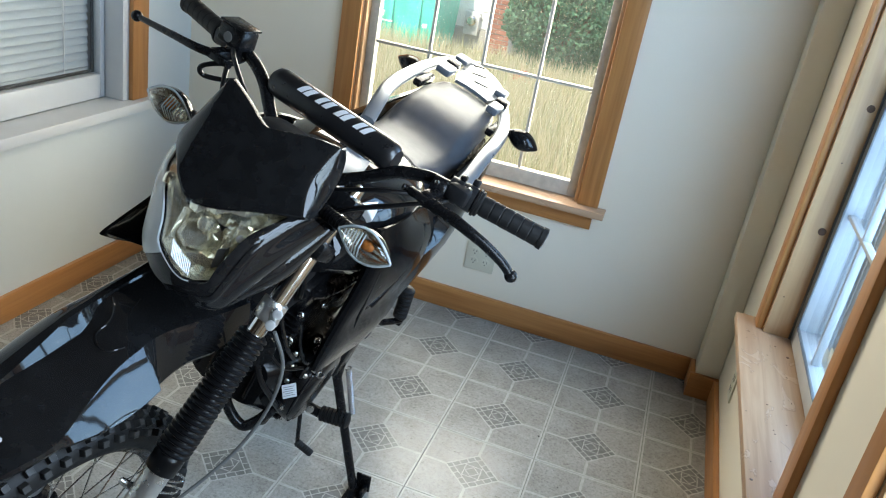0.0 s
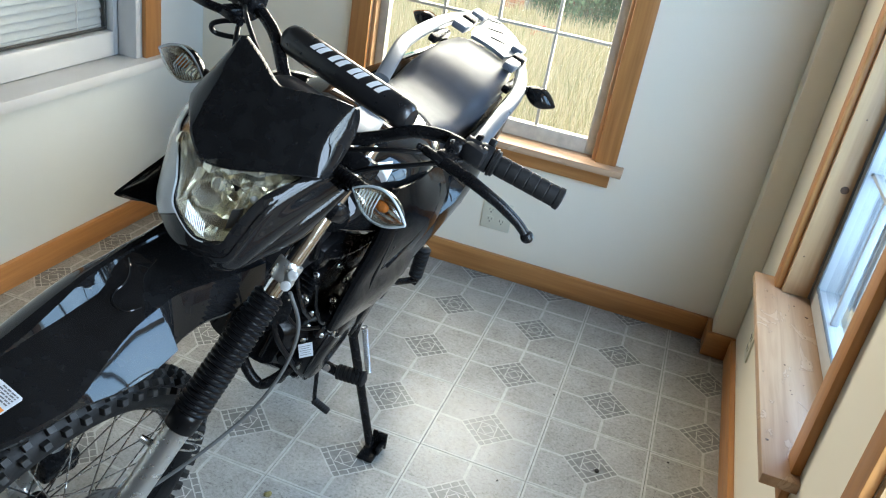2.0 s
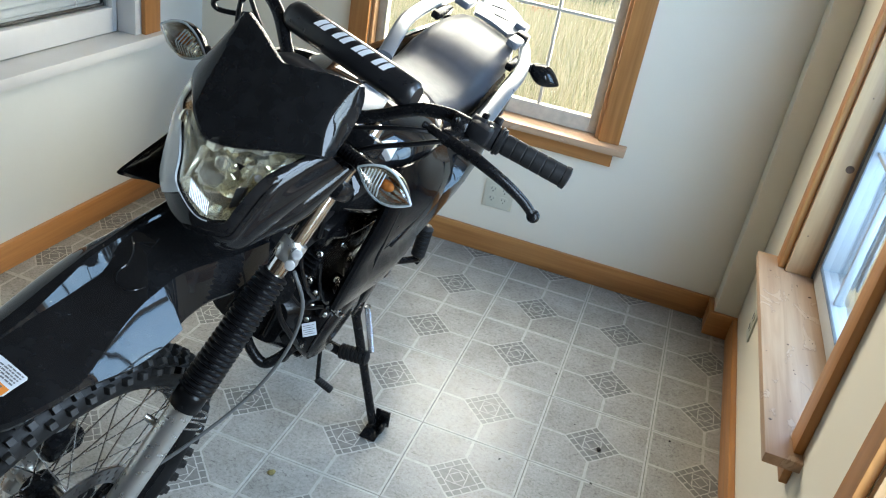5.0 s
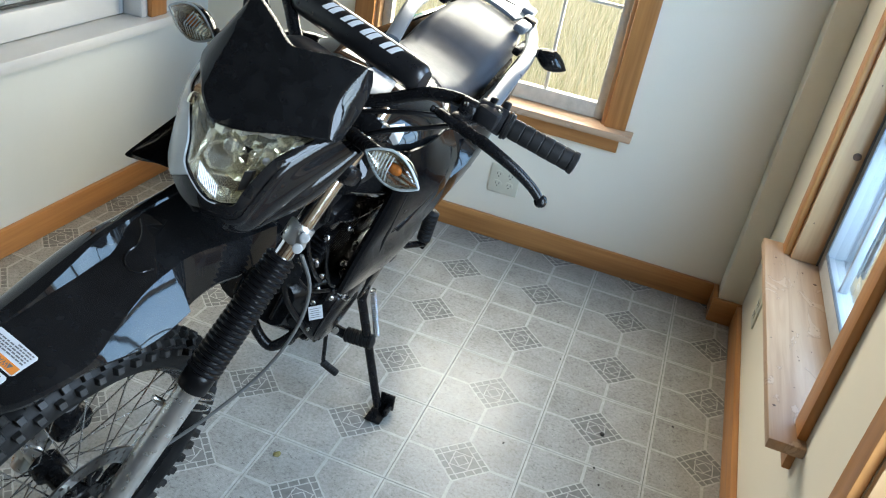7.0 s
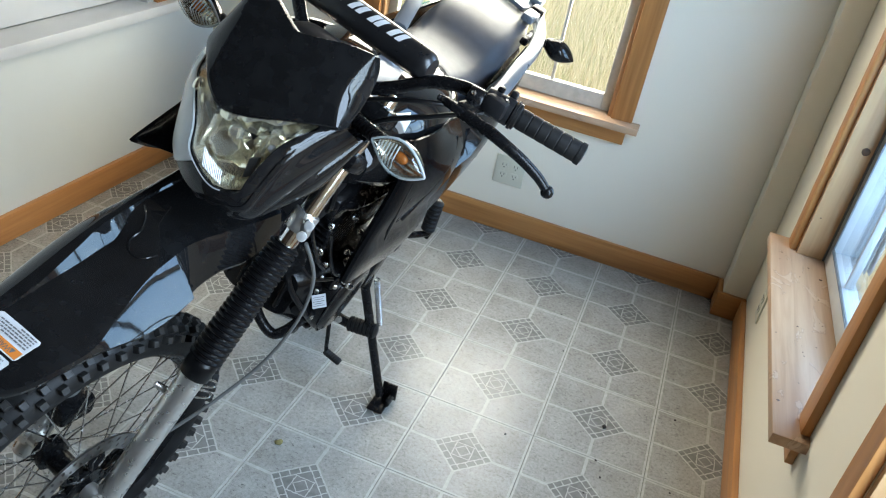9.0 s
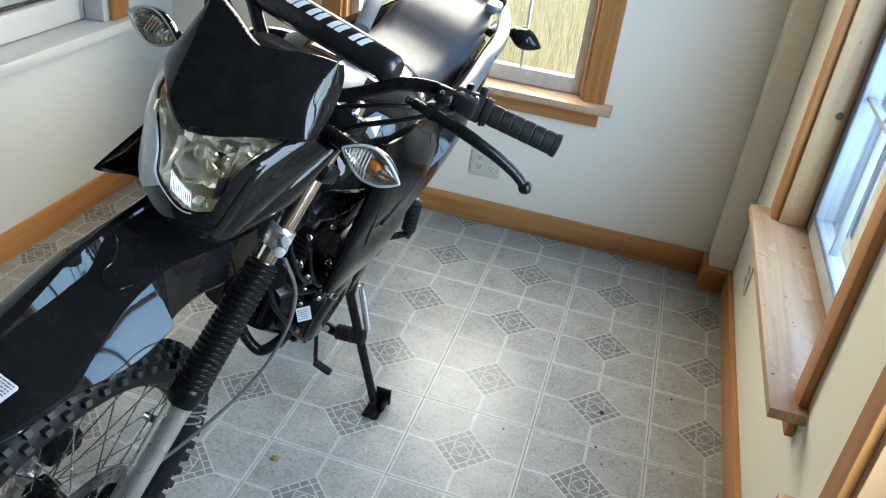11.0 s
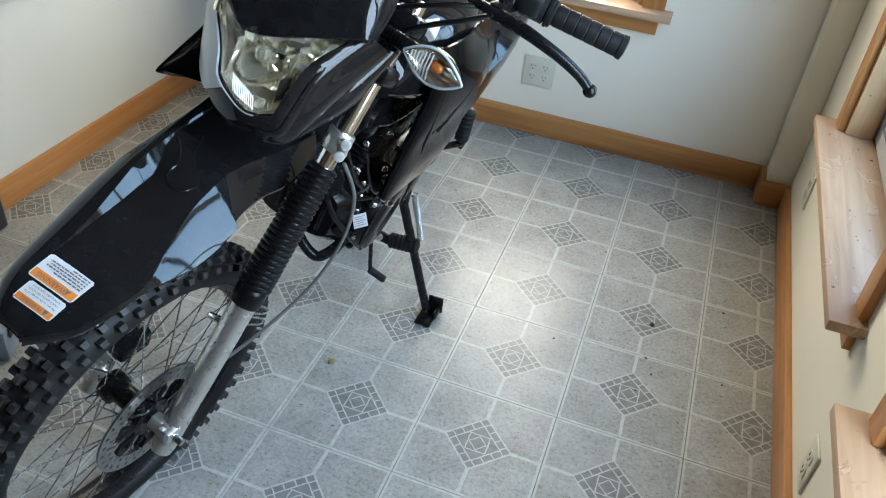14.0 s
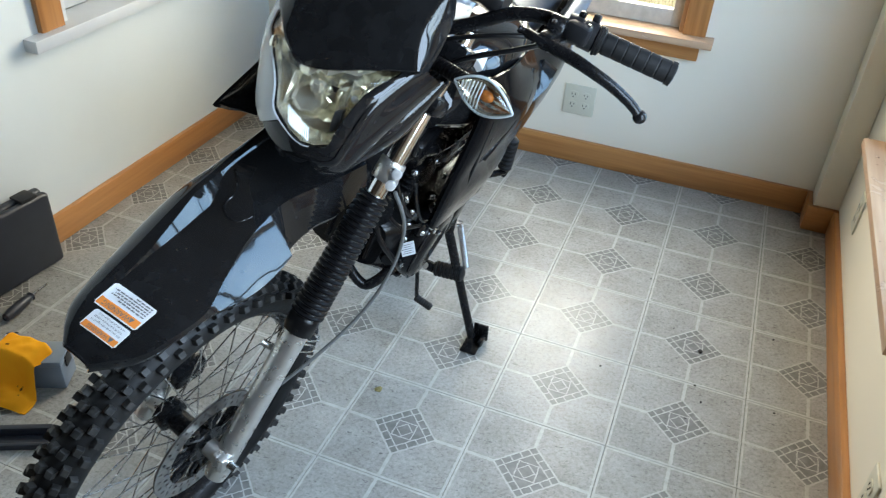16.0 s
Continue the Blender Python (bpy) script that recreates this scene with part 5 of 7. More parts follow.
def flank(s):
    # tank shroud: a fin that runs forward to a point
    rows = [[(u, s * v, w) for u, v, w in r] for r in ((
        ((0.898, 0.140, 1.020), (0.890, 0.157, 0.944), (0.890, 0.161, 0.870), (0.902, 0.163, 0.800), (0.905, 0.165, 0.735), (0.897, 0.167, 0.672)),
        ((0.900, 0.148, 1.024), (0.894, 0.166, 0.947), (0.893, 0.170, 0.870), (0.905, 0.172, 0.800), (0.908, 0.173, 0.735), (0.900, 0.174, 0.668)),
        ((0.878, 0.154, 1.026), (0.872, 0.176, 0.950), (0.870, 0.182, 0.870), (0.880, 0.179, 0.800), (0.882, 0.184, 0.735), (0.875, 0.180, 0.664)),
        ((0.810, 0.160, 1.020), (0.800, 0.188, 0.950), (0.796, 0.196, 0.870), (0.800, 0.190, 0.800), (0.802, 0.197, 0.730), (0.800, 0.188, 0.661)),
        ((0.710, 0.155, 1.000), (0.702, 0.195, 0.940), (0.700, 0.205, 0.865), (0.700, 0.199, 0.795), (0.700, 0.207, 0.725), (0.700, 0.198, 0.653)),
        ((0.630, 0.150, 0.985), (0.622, 0.194, 0.930), (0.620, 0.204, 0.855), (0.620, 0.198, 0.790), (0.620, 0.206, 0.720), (0.620, 0.197, 0.652))) if s > 0 else (
        ((1.05, 0.150, 1.01), (1.075, 0.175, 0.945), (1.155, 0.205, 0.858), (1.150, 0.205, 0.852)),
        ((0.97, 0.160, 1.045), (1.00, 0.195, 0.955), (1.05, 0.205, 0.84), (1.035, 0.195, 0.78)),
        ((0.88, 0.168, 1.055), (0.91, 0.205, 0.955), (0.95, 0.208, 0.82), (0.955, 0.190, 0.725)),
        ((0.77, 0.165, 1.035), (0.80, 0.205, 0.945), (0.85, 0.205, 0.81), (0.90, 0.180, 0.668)),
        ((0.66, 0.155, 1.00), (0.68, 0.198, 0.93), (0.72, 0.200, 0.82), (0.78, 0.185, 0.705))))]
    sh = bpart("tank_shroud", shell_bm(refine(rows, 3), 0.005 * s), M_BODY, "glossy black angular tank shroud", angle=22)
    # side cover under the seat
    rows = [
        [(0.70, s * 0.150, 0.965), (0.72, s * 0.190, 0.90), (0.74, s * 0.195, 0.80), (0.76, s * 0.175, 0.69)],
        [(0.56, s * 0.145, 0.955), (0.56, s * 0.200, 0.90), (0.555, s * 0.205, 0.79), (0.57, s * 0.190, 0.655)],
        [(0.40, s * 0.140, 0.960), (0.38, s * 0.198, 0.91), (0.37, s * 0.205, 0.81), (0.37, s * 0.180, 0.675)],
        [(0.22, s * 0.135, 0.965), (0.18, s * 0.175, 0.93), (0.16, s * 0.180, 0.86), (0.17, s * 0.165, 0.79)],
        [(-0.02, s * 0.120, 0.975), (-0.06, s * 0.140, 0.955), (-0.07, s * 0.142, 0.92), (-0.06, s * 0.13, 0.89)],
    ]
    bpart("side_cover", shell_bm(refine(rows, 3), 0.005 * s), M_BODY, "glossy black side cover with printed blocks", angle=25)


mirrored(flank)
wing = [V(p) for p in ((0.312, 0.173, 0.816), (0.289, 0.195, 0.815), (0.324, 0.208, 0.785), (0.383, 0.201, 0.754), (0.433, 0.186, 0.734), (0.396, 0.171, 0.766))]
bpart("side_cover_shoulder", loft_bm([[p + V((-0.03, -0.02, -0.03)) for p in wing], [p - V((0.002, 0.002, 0.003)) for p in wing], [p.lerp(sum(wing, V()) / 6, 0.06) for p in wing]]), M_GLOSS, "glossy forward-facing shoulder of the side cover", angle=30)


def facet_panel(name, pts, back, label, mat=None):
    """A small raised panel: a flat face with a bevelled rim running back into the body."""
    pts = [V(p) for p in pts]
    mid = sum(pts, V()) / len(pts)
    rim = [p.lerp(mid, 0.05) for p in pts]
    return bpart(name, loft_bm([[p + V(back) for p in pts], [p - 0.1 * (mid - p) + V(back) * 0.06 for p in pts], rim]), mat or M_GLOSS, label, angle=30)


facet_panel("side_cover_facet", ((0.5507, 0.185, 0.9383), (0.5326, 0.2155, 0.9252), (0.5688, 0.2185, 0.9011), (0.6299, 0.2075, 0.8731), (0.6797, 0.2031, 0.8467), (0.6189, 0.1909, 0.8927)), (-0.015, -0.04, -0.03), "glossy upward-facing facet of the side cover")
facet_panel("tank_nose_panel", ((0.9283, 0.0751, 0.983), (0.9247, 0.0839, 0.9817), (0.9247, 0.1049, 0.9686), (0.9359, 0.1127, 0.9512), (0.9432, 0.1102, 0.9443), (0.9354, 0.0911, 0.9651)), (-0.03, -0.01, -0.02), "small glossy panel ahead of the tank")
facet_panel("tank_decal", ((0.9184, 0.1008, 1.0545), (0.8737, 0.115, 1.0517), (0.8789, 0.1229, 1.0401), (0.8993, 0.1274, 1.0277), (0.9041, 0.1173, 1.0387)), (-0.012, -0.02, -0.03), "white three-cornered panel on the tank", M_DECAL)
# rolled front lip, pressed ridges and a slot on the shroud that faces the room
bpart("shroud_lip", tube_bm(curve_points([(0.898, 0.152, 1.022), (0.893, 0.164, 0.945), (0.893, 0.168, 0.870), (0.905, 0.171, 0.800), (0.908, 0.173, 0.735), (0.899, 0.175, 0.668)], 4), 0.0042, 8), M_GLOSS, "rolled glossy edge of the shroud")
for ridge in (((0.868, 0.183, 0.930), (0.864, 0.187, 0.875), (0.856, 0.189, 0.835), (0.846, 0.190, 0.794), (0.835, 0.193, 0.740)),
              ((0.668, 0.181, 0.968), (0.690, 0.202, 0.925), (0.735, 0.205, 0.880), (0.785, 0.201, 0.845), (0.815, 0.196, 0.815))):
    bpart("shroud_ridge", tube_bm(curve_points(ridge, 4), 0.0030, 6), M_GLOSS)
bpart("shroud_slot", tube_bm(((0.842, 0.192, 0.882), (0.832, 0.193, 0.880), (0.822, 0.192, 0.818), (0.832, 0.191, 0.816), (0.842, 0.192, 0.882)), 0.0022, 6), M_SATIN, "narrow slot pressed into the shroud")
bpart("shroud_clip", box_bm(0.03, 0.012, 0.02, (0.66, 0.198, 0.648), 0.004), M_MATTE)
# silver panel on the tank behind the steering head
rows = [[(u, v, 1.0665 - 0.9 * (abs(v) ** 2) * 3 - 0.12 * max(0, u - 0.86)) for v in (a, (a + b) / 2, b)] for u, a, b in ((0.915, 0.030, 0.052), (0.88, 0.004, 0.070), (0.84, -0.008, 0.082), (0.80, -0.012, 0.088), (0.76, -0.004, 0.070))]
bpart("silver_decal", shell_bm(refine(rows, 3), -0.002), M_RACK, "silver panel on top of the tank")

# seat
def seat_ring(u, z, hw, h):
    pts = []
    for f in (-1, -0.97, -0.86, -0.6, -0.3, 0, 0.3, 0.6, 0.86, 0.97, 1):
        a = abs(f)
        pts.append((u, f * hw, z - 0.045 * max(0, (a - 0.80) / 0.20) ** 1.7 - 0.006 * a))
    return pts + [(u, hw * 0.9, z - h), (u, -hw * 0.9, z - h)]


bpart("seat", loft_bm([seat_ring(0.665, 0.990, 0.060, 0.05), seat_ring(0.64, 1.000, 0.075, 0.07), seat_ring(0.56, 1.000, 0.092, 0.085), seat_ring(0.47, 0.992, 0.104, 0.085), seat_ring(0.38, 0.978, 0.115, 0.085), seat_ring(0.31, 0.970, 0.120, 0.08), seat_ring(0.27, 0.976, 0.121, 0.08), seat_ring(0.235, 0.995, 0.121, 0.085), seat_ring(0.20, 1.015, 0.120, 0.09),
                       seat_ring(0.16, 1.027, 0.118, 0.09), seat_ring(0.08, 1.033, 0.116, 0.085), seat_ring(0.01, 1.035, 0.110, 0.085), seat_ring(-0.05, 1.034, 0.102, 0.075), seat_ring(-0.09, 1.028, 0.090, 0.06), seat_ring(-0.108, 1.012, 0.078, 0.04)]), M_VINYL, "long black vinyl seat", angle=55)
bm = bmesh.new()
for k in range(4):
    v0 = 0.40 - 0.035 * k
    shell_bm([[(v0, 0.2035, 0.905), (v0 - 0.018, 0.2015, 0.905)], [(v0 - 0.006, 0.2075, 0.87), (v0 - 0.024, 0.2055, 0.87)]], 0.0006, bm=bm)
bpart("white_print", bm, M_DECAL, "pale printed blocks on the side cover")

# rear rack and grab rail
RAIL_R = ((0.52, 0.182, 0.985), (0.40, 0.178, 1.010), (0.285, 0.170, 1.028), (0.18, 0.164, 1.030), (0.08, 0.152, 1.030), (-0.01, 0.132, 1.030), (-0.093, 0.104, 1.030), (-0.20, 0.060, 1.030), (-0.29, 0.015, 1.030), (-0.335, -0.040, 1.030))
RAIL_L = ((-0.336, -0.095, 1.030), (-0.26, -0.128, 1.030), (-0.15, -0.150, 1.030), (-0.036, -0.156, 1.030), (0.11, -0.152, 1.030), (0.253, -0.140, 1.028), (0.34, -0.122, 1.015), (0.43, -0.100, 0.985))
pts = curve_points(RAIL_R + RAIL_L, 5)
rings = []
for i, p in enumerate(pts):
    t = (pts[min(i + 1, len(pts) - 1)] - pts[max(i - 1, 0)]).normalized()
    side = t.cross(V((0, 0, 1))).normalized()
    rings.append([p + side * (0.0185 * math.copysign(abs(math.cos(a)) ** 0.75, math.cos(a))) + V((0, 0, 0.0115 * math.copysign(abs(math.sin(a)) ** 0.75, math.sin(a)))) for a in (k / 16 * 2 * math.pi for k in range(16))])
rack = bpart("grab_rail", loft_bm(rings), M_RACK, "silver grab rail round the seat", angle=60)
top = [[(u, v0 + (v1 - v0) * f, 1.043 + 0.004 * math.sin(f * math.pi)) for f in (0, 0.25, 0.5, 0.75, 1)] for u, v0, v1 in ((-0.065, -0.062, 0.050), (-0.12, -0.078, 0.060), (-0.20, -0.088, 0.040), (-0.27, -0.086, 0.008), (-0.315, -0.078, -0.030))]
plate = part("rack_plate", shell_bm(refine(top, 3), -0.010), M_RACK, rack, "silver rack plate with grooves")
for a, b in (((-0.11, -0.020), (-0.13, 0.020)), ((-0.13, 0.020), (-0.20, 0.012)), ((-0.17, -0.050), (-0.21, -0.012)), ((-0.21, -0.012), (-0.27, -0.020)), ((-0.25, -0.070), (-0.29, -0.045))):
    part("groove", tube_bm(((a[0], a[1], 1.0555), (b[0], b[1], 1.0555)), 0.0022, 6), M_SATIN, plate)
for c, size, mat in (((-0.085, -0.105, 1.046), (0.075, 0.045, 0.022), M_RACK), ((-0.16, -0.110, 1.046), (0.050, 0.040, 0.028), M_SATIN), ((-0.25, -0.108, 1.053), (0.060, 0.045, 0.016), M_RACK),
                     ((-0.03, 0.085, 1.046), (0.075, 0.035, 0.022), M_RACK), ((-0.11, 0.084, 1.044), (0.045, 0.038, 0.028), M_SATIN), ((-0.18, 0.058, 1.050), (0.055, 0.036, 0.020), M_RACK), ((0.05, 0.122, 1.020), (0.10, 0.022, 0.022), M_SATIN), ((0.03, -0.122, 1.020), (0.12, 0.024, 0.022), M_SATIN)):
    part("rack_bracket", box_bm(*size, c, 0.006), mat, rack)
bm = loft_bm([ring_uv(0.1, 0.90, 0.10, 0.05), ring_uv(-0.12, 0.955, 0.085, 0.04), ring_uv(-0.30, 0.975, 0.05, 0.03)])
bpart("tail_unit", bm, M_MATTE, "black tail and rear fender")

# frame, swingarm, rear shock
for s in (1, -1):
    bpart("frame_tube", tube_bm(curve_points([(1.0, s * 0.03, 0.86), (0.85, s * 0.10, 0.80), (0.55, s * 0.12, 0.80), (0.2, s * 0.11, 0.86), (-0.1, s * 0.09, 0.92)], 4), 0.015, 10), M_SATIN)
    bpart("frame_tube", tube_bm(curve_points([(1.02, s * 0.03, 0.80), (0.92, s * 0.05, 0.60), (0.84, s * 0.07, 0.50), (0.70, s * 0.08, 0.47), (0.50, s * 0.09, 0.48), (0.45, s * 0.11, 0.58), (0.42, s * 0.12, 0.80)], 5), 0.014, 10), M_SATIN)
    bpart("swingarm", tube_bm(((0.50, s * 0.10, 0.42), (0.0, s * 0.11, 0.32), (-0.05, s * 0.11, 0.32)), 0.022, 10), M_SATIN)
bpart("steering_head", tube_bm(((1.065, 0, 0.72), (0.985, 0, 0.96)), 0.032, 18), M_SATIN)
bpart("rear_shock", lathe_bm([(0.01 * i, 0.032 if i % 2 else 0.022) for i in range(24)], (0.45, 0, 0.42), (-0.2, 0, 1), 16), M_MATTE)

# engine
bm = loft_bm([ring_uv(0.52, 0.45, 0.11, 0.08, 4), ring_uv(0.56, 0.45, 0.135, 0.10, 4), ring_uv(0.74, 0.45, 0.14, 0.105, 4), ring_uv(0.86, 0.455, 0.115, 0.09, 4), ring_uv(0.90, 0.46, 0.085, 0.065, 4)])
engine = bpart("engine", bm, M_ENGINE, "black air-cooled single-cylinder engine", angle=35)
up = V((0.32, 0, 1)).normalized()
base = V((0.76, 0, 0.50))
for k in range(9):
    c = base + up * (0.035 + 0.019 * k)
    m = Matrix.Translation(c) @ pose(0, 0, 0, 0, 18, 0)
    bm = box_bm(0.15, 0.165, 0.005, (0, 0, 0), 0.0015)
    bmesh.ops.transform(bm, matrix=m, verts=bm.verts)
    part("cooling_fin", bm, M_ENGINE, engine)
part("cylinder", lathe_bm(((0, 0.065), (0.20, 0.065)), base, up, 24), M_ENGINE, engine)
bm = box_bm(0.15, 0.16, 0.075, (0, 0, 0), 0.015)
bmesh.ops.transform(bm, matrix=Matrix.Translation(base + up * 0.245) @ pose(0, 0, 0, 0, 18, 0), verts=bm.verts)
part("cylinder_head", bm, M_ENGINE, engine)
part("crankcase_cover", lathe_bm(((0, 0.098), (0.046, 0.100), (0.060, 0.092), (0.066, 0.078), (0.067, 0.05), (0.062, 0.046), (0.062, 0.01)), (0.765, 0.098, 0.445), (0, 1, 0), 36), M_ENGINE, engine, "round black generator cover")
part("sprocket_cover", loft_bm([[(0.60 + a * 0.07, v, 0.40 + b * 0.075) for a, b in ((-1, -0.7), (-0.7, -1), (0.7, -1), (1, -0.6), (1, 0.7), (0.6, 1), (-0.6, 1), (-1, 0.6))] for v in (0.06, 0.10)]), M_ENGINE, engine)
for k in range(7):
    a = k / 7 * 2 * math.pi + 0.75
    part("bolt", lathe_bm(((0, 0.007), (0.008, 0.007), (0.009, 0.004)), (0.765 + 0.104 * math.cos(a), 0.128, 0.445 + 0.104 * math.sin(a)), (0.3, 1, 0.1), 10), M_STEEL, engine)
    part("bolt_boss", lathe_bm(((0, 0.012), (0.030, 0.012), (0.033, 0.009)), (0.765 + 0.102 * math.cos(a), 0.098, 0.445 + 0.102 * math.sin(a)), (0, 1, 0), 12), M_ENGINE, engine)
for u, v, w in ((0.87, 0.10, 0.57), (0.86, 0.11, 0.49), (0.84, 0.06, 0.62), (0.89, 0.04, 0.46), (0.83, 0.12, 0.66)):
    part("bolt", lathe_bm(((0, 0.006), (0.008, 0.006), (0.009, 0.003)), (u, v, w), (0.8, 0.4, 0.3), 8), M_STEEL, engine)
for k in range(5):
    part("case_rib", box_bm(0.012, 0.010, 0.08, (0.902, -0.07 + 0.032 * k, 0.46), 0.003), M_ENGINE, engine)
part("spark_cable", tube_bm(curve_points([(0.90, 0.05, 0.70), (0.95, 0.07, 0.76), (0.93, 0.03, 0.86)], 5), 0.006, 8), M_GAITER, engine)
for u, v, w, r in ((0.915, 0.07, 0.60, 0.02), (0.90, 0.10, 0.44, 0.016), (0.91, -0.02, 0.55, 0.018)):
    part("boss", lathe_bm(((0, r), (0.012, r), (0.016, r * 0.8), (0.017, 0.004)), (u - 0.02, v, w), (1, 0.25, 0.1), 16), M_ENGINE, engine)
for u, v, w in ((0.85, 0.062, 0.508), (0.85, 0.072, 0.562), (0.85, 0.137, 0.521), (0.85, 0.130, 0.598), (0.85, 0.103, 0.520), (0.85, 0.105, 0.38)):
    part("bolt", lathe_bm(((0, 0.0055), (0.007, 0.0055), (0.008, 0.003)), (u, v, w), (0.8, 0.45, 0.3), 8), M_STEEL, engine)
for k in range(6):
    part("case_rib", box_bm(0.10, 0.006, 0.007, (0.70, 0.142, 0.405 + 0.022 * k), 0.002), M_ENGINE, engine)
for u, v, w, r in ((0.635, 0.139, 0.50, 0.022), (0.60, 0.139, 0.40, 0.018), (0.845, 0.125, 0.52, 0.017), (0.845, 0.10, 0.35, 0.016)):
    part("boss", lathe_bm(((0, r), (0.010, r), (0.014, r * 0.75), (0.015, 0.004)), (u, v, w), (0.2, 1, 0.1), 14), M_ENGINE, engine)
for k, pts in enumerate((((0.90, 0.02, 0.58), (0.93, 0.07, 0.52), (0.90, 0.11, 0.46), (0.85, 0.13, 0.40)), ((0.86, 0.13, 0.60), (0.82, 0.15, 0.56), (0.72, 0.15, 0.58), (0.62, 0.14, 0.62)), ((0.92, -0.02, 0.62), (0.94, 0.05, 0.60), (0.92, 0.10, 0.56), (0.87, 0.13, 0.55)))):
    part("hose", tube_bm(curve_points(pts, 6), 0.006 - 0.001 * k, 8), M_GAITER, engine)
engine.location = (0.01, 0.02, 0.09)
# pressed lip and small fittings at the top of the case
for u, v, w, d, r in ((0.905, 0.085, 0.615, (1, 0.3, 0.3), 0.008), (0.862, 0.150, 0.556, (0.5, 1, 0.5), 0.007), (0.835, 0.158, 0.530, (0.3, 1, 0.5), 0.008), (0.868, 0.125, 0.628, (0.8, 0.6, 0.3), 0.007), (0.885, 0.075, 0.668, (1, 0.2, 0.5), 0.007), (0.86, 0.10, 0.70, (0.6, 0.8, 0.4), 0.006)):
    part("dome_nut", lathe_bm(((0, r), (0.005, r), (0.006, r * 0.75), (0.012, r * 0.7), (0.016, r * 0.4)), (u, v, w), d, 6), M_STEEL, engine)
for pts, r in ((((0.84, 0.155, 0.545), (0.855, 0.160, 0.560), (0.85, 0.150, 0.585), (0.83, 0.14, 0.60)), 0.0045), (((0.90, 0.09, 0.66), (0.915, 0.11, 0.63), (0.90, 0.13, 0.59), (0.87, 0.14, 0.57)), 0.004), (((0.89, 0.03, 0.69), (0.93, 0.06, 0.66), (0.93, 0.09, 0.62), (0.90, 0.11, 0.58)), 0.005)):
    part("breather_pipe", tube_bm(curve_points(pts, 6), r, 8), M_GLOSS, engine)
part("case_lip", tube_bm([(0.765 + 0.099 * math.cos(k / 32 * 2 * math.pi), 0.150, 0.445 + 0.099 * math.sin(k / 32 * 2 * math.pi)) for k in range(33)], 0.003, 6), M_GLOSS, engine)
# silver data label on the cover
lm = Matrix.Translation((0.874, 0.130, 0.482)) @ V((0.75, 0.55, 0.35)).to_track_quat("Z", "Y").to_matrix().to_4x4() @ pose(0, 0, 0, 0, 0, 24)
bm = box_bm(0.030, 0.032, 0.001, (0, 0, 0))
bmesh.ops.transform(bm, matrix=lm, verts=bm.verts)
lab = part("data_label", bm, M_LABEL, engine, "small white printed label")
bm = bmesh.new()
for k in range(5):
    box_bm(0.024 - 0.006 * (k % 2), 0.0013, 0.0006, (-0.001, 0.010 - 0.005 * k, 0.0008), bm=bm)
bmesh.ops.transform(bm, matrix=lm, verts=bm.verts)
part("small_print", bm, M_CABLE, lab, smooth=False)
# exhaust header
bpart("exhaust_pipe", tube_bm(curve_points([(0.86, -0.04, 0.66), (0.95, -0.06, 0.62), (0.975, -0.08, 0.56), (0.92, -0.11, 0.47), (0.78, -0.15, 0.43), (0.4, -0.16, 0.42), (0.0, -0.16, 0.55)], 6), 0.019, 14), M_SATIN, "black exhaust pipe")
bpart("engine_guard", tube_bm(curve_points([(0.90, 0.00, 0.53), (0.90, 0.033, 0.476), (0.90, 0.062, 0.443), (0.895, 0.098, 0.424), (0.885, 0.118, 0.443), (0.86, 0.132, 0.475), (0.84, 0.135, 0.50)], 6), 0.012, 12), M_SATIN, "black tubular engine guard")
bpart("carburettor", oval_bm((0.62, 0.06, 0.66), 0.06, 0.05, 0.06, 3), M_SATIN)
bpart("air_box", box_bm(0.20, 0.20, 0.22, (0.42, 0, 0.72), 0.03), M_MATTE)
bpart("radiator_scoop", box_bm(0.12, 0.20, 0.20, (0.92, -0.02, 0.86), 0.03), M_MATTE)
bpart("horn", lathe_bm(((0, 0.035), (0.02, 0.042), (0.03, 0.042), (0.032, 0.02)), (0.96, 0.06, 0.70), (1, 0.2, 0.1), 24), M_SATIN, "round black horn")

# side stand, pegs and shift lever
st = bpart("side_stand", tube_bm(((0.57, 0.168, 0.46), (0.57, 0.18, 0.42), (0.577, 0.370, 0.160)), 0.0115, 12, radii=[0.016, 0.0125, 0.0115]), M_SATIN, "black side stand resting on the floor")
fm = Matrix.Translation((0.577, 0.375, 0.150)) @ pose(0, 0, 0, 20.2, 0, 0)
bm = box_bm(0.085, 0.045, 0.007, (0.005, 0.006, -0.006), 0.003)
merge(bm, box_bm(0.006, 0.042, 0.05, (-0.022, 0.018, 0.018), 0.002))
merge(bm, box_bm(0.045, 0.012, 0.022, (-0.005, 0.028, 0.006), 0.004))
bmesh.ops.transform(bm, matrix=fm, verts=bm.verts)
part("stand_bracket", box_bm(0.075, 0.045, 0.11, (0.575, 0.158, 0.495), 0.010), M_ENGINE, st)
part("stand_foot", bm, M_SATIN, st, "flat black stand foot")
coil = []
p0, p1 = V((0.55, 0.190, 0.45)), V((0.55, 0.262, 0.335))
ax = (p1 - p0).normalized()
s1 = ax.orthogonal().normalized()
s2 = ax.cross(s1)
for i in range(22 * 8 + 1):
    a = i / 8 * 2 * math.pi
    coil.append(p0 + (p1 - p0) * (i / (22 * 8)) + (s1 * math.cos(a) + s2 * math.sin(a)) * 0.0075)
part("return_spring", tube_bm(coil, 0.0019, 6), M_STEEL, st, "bright coil spring")


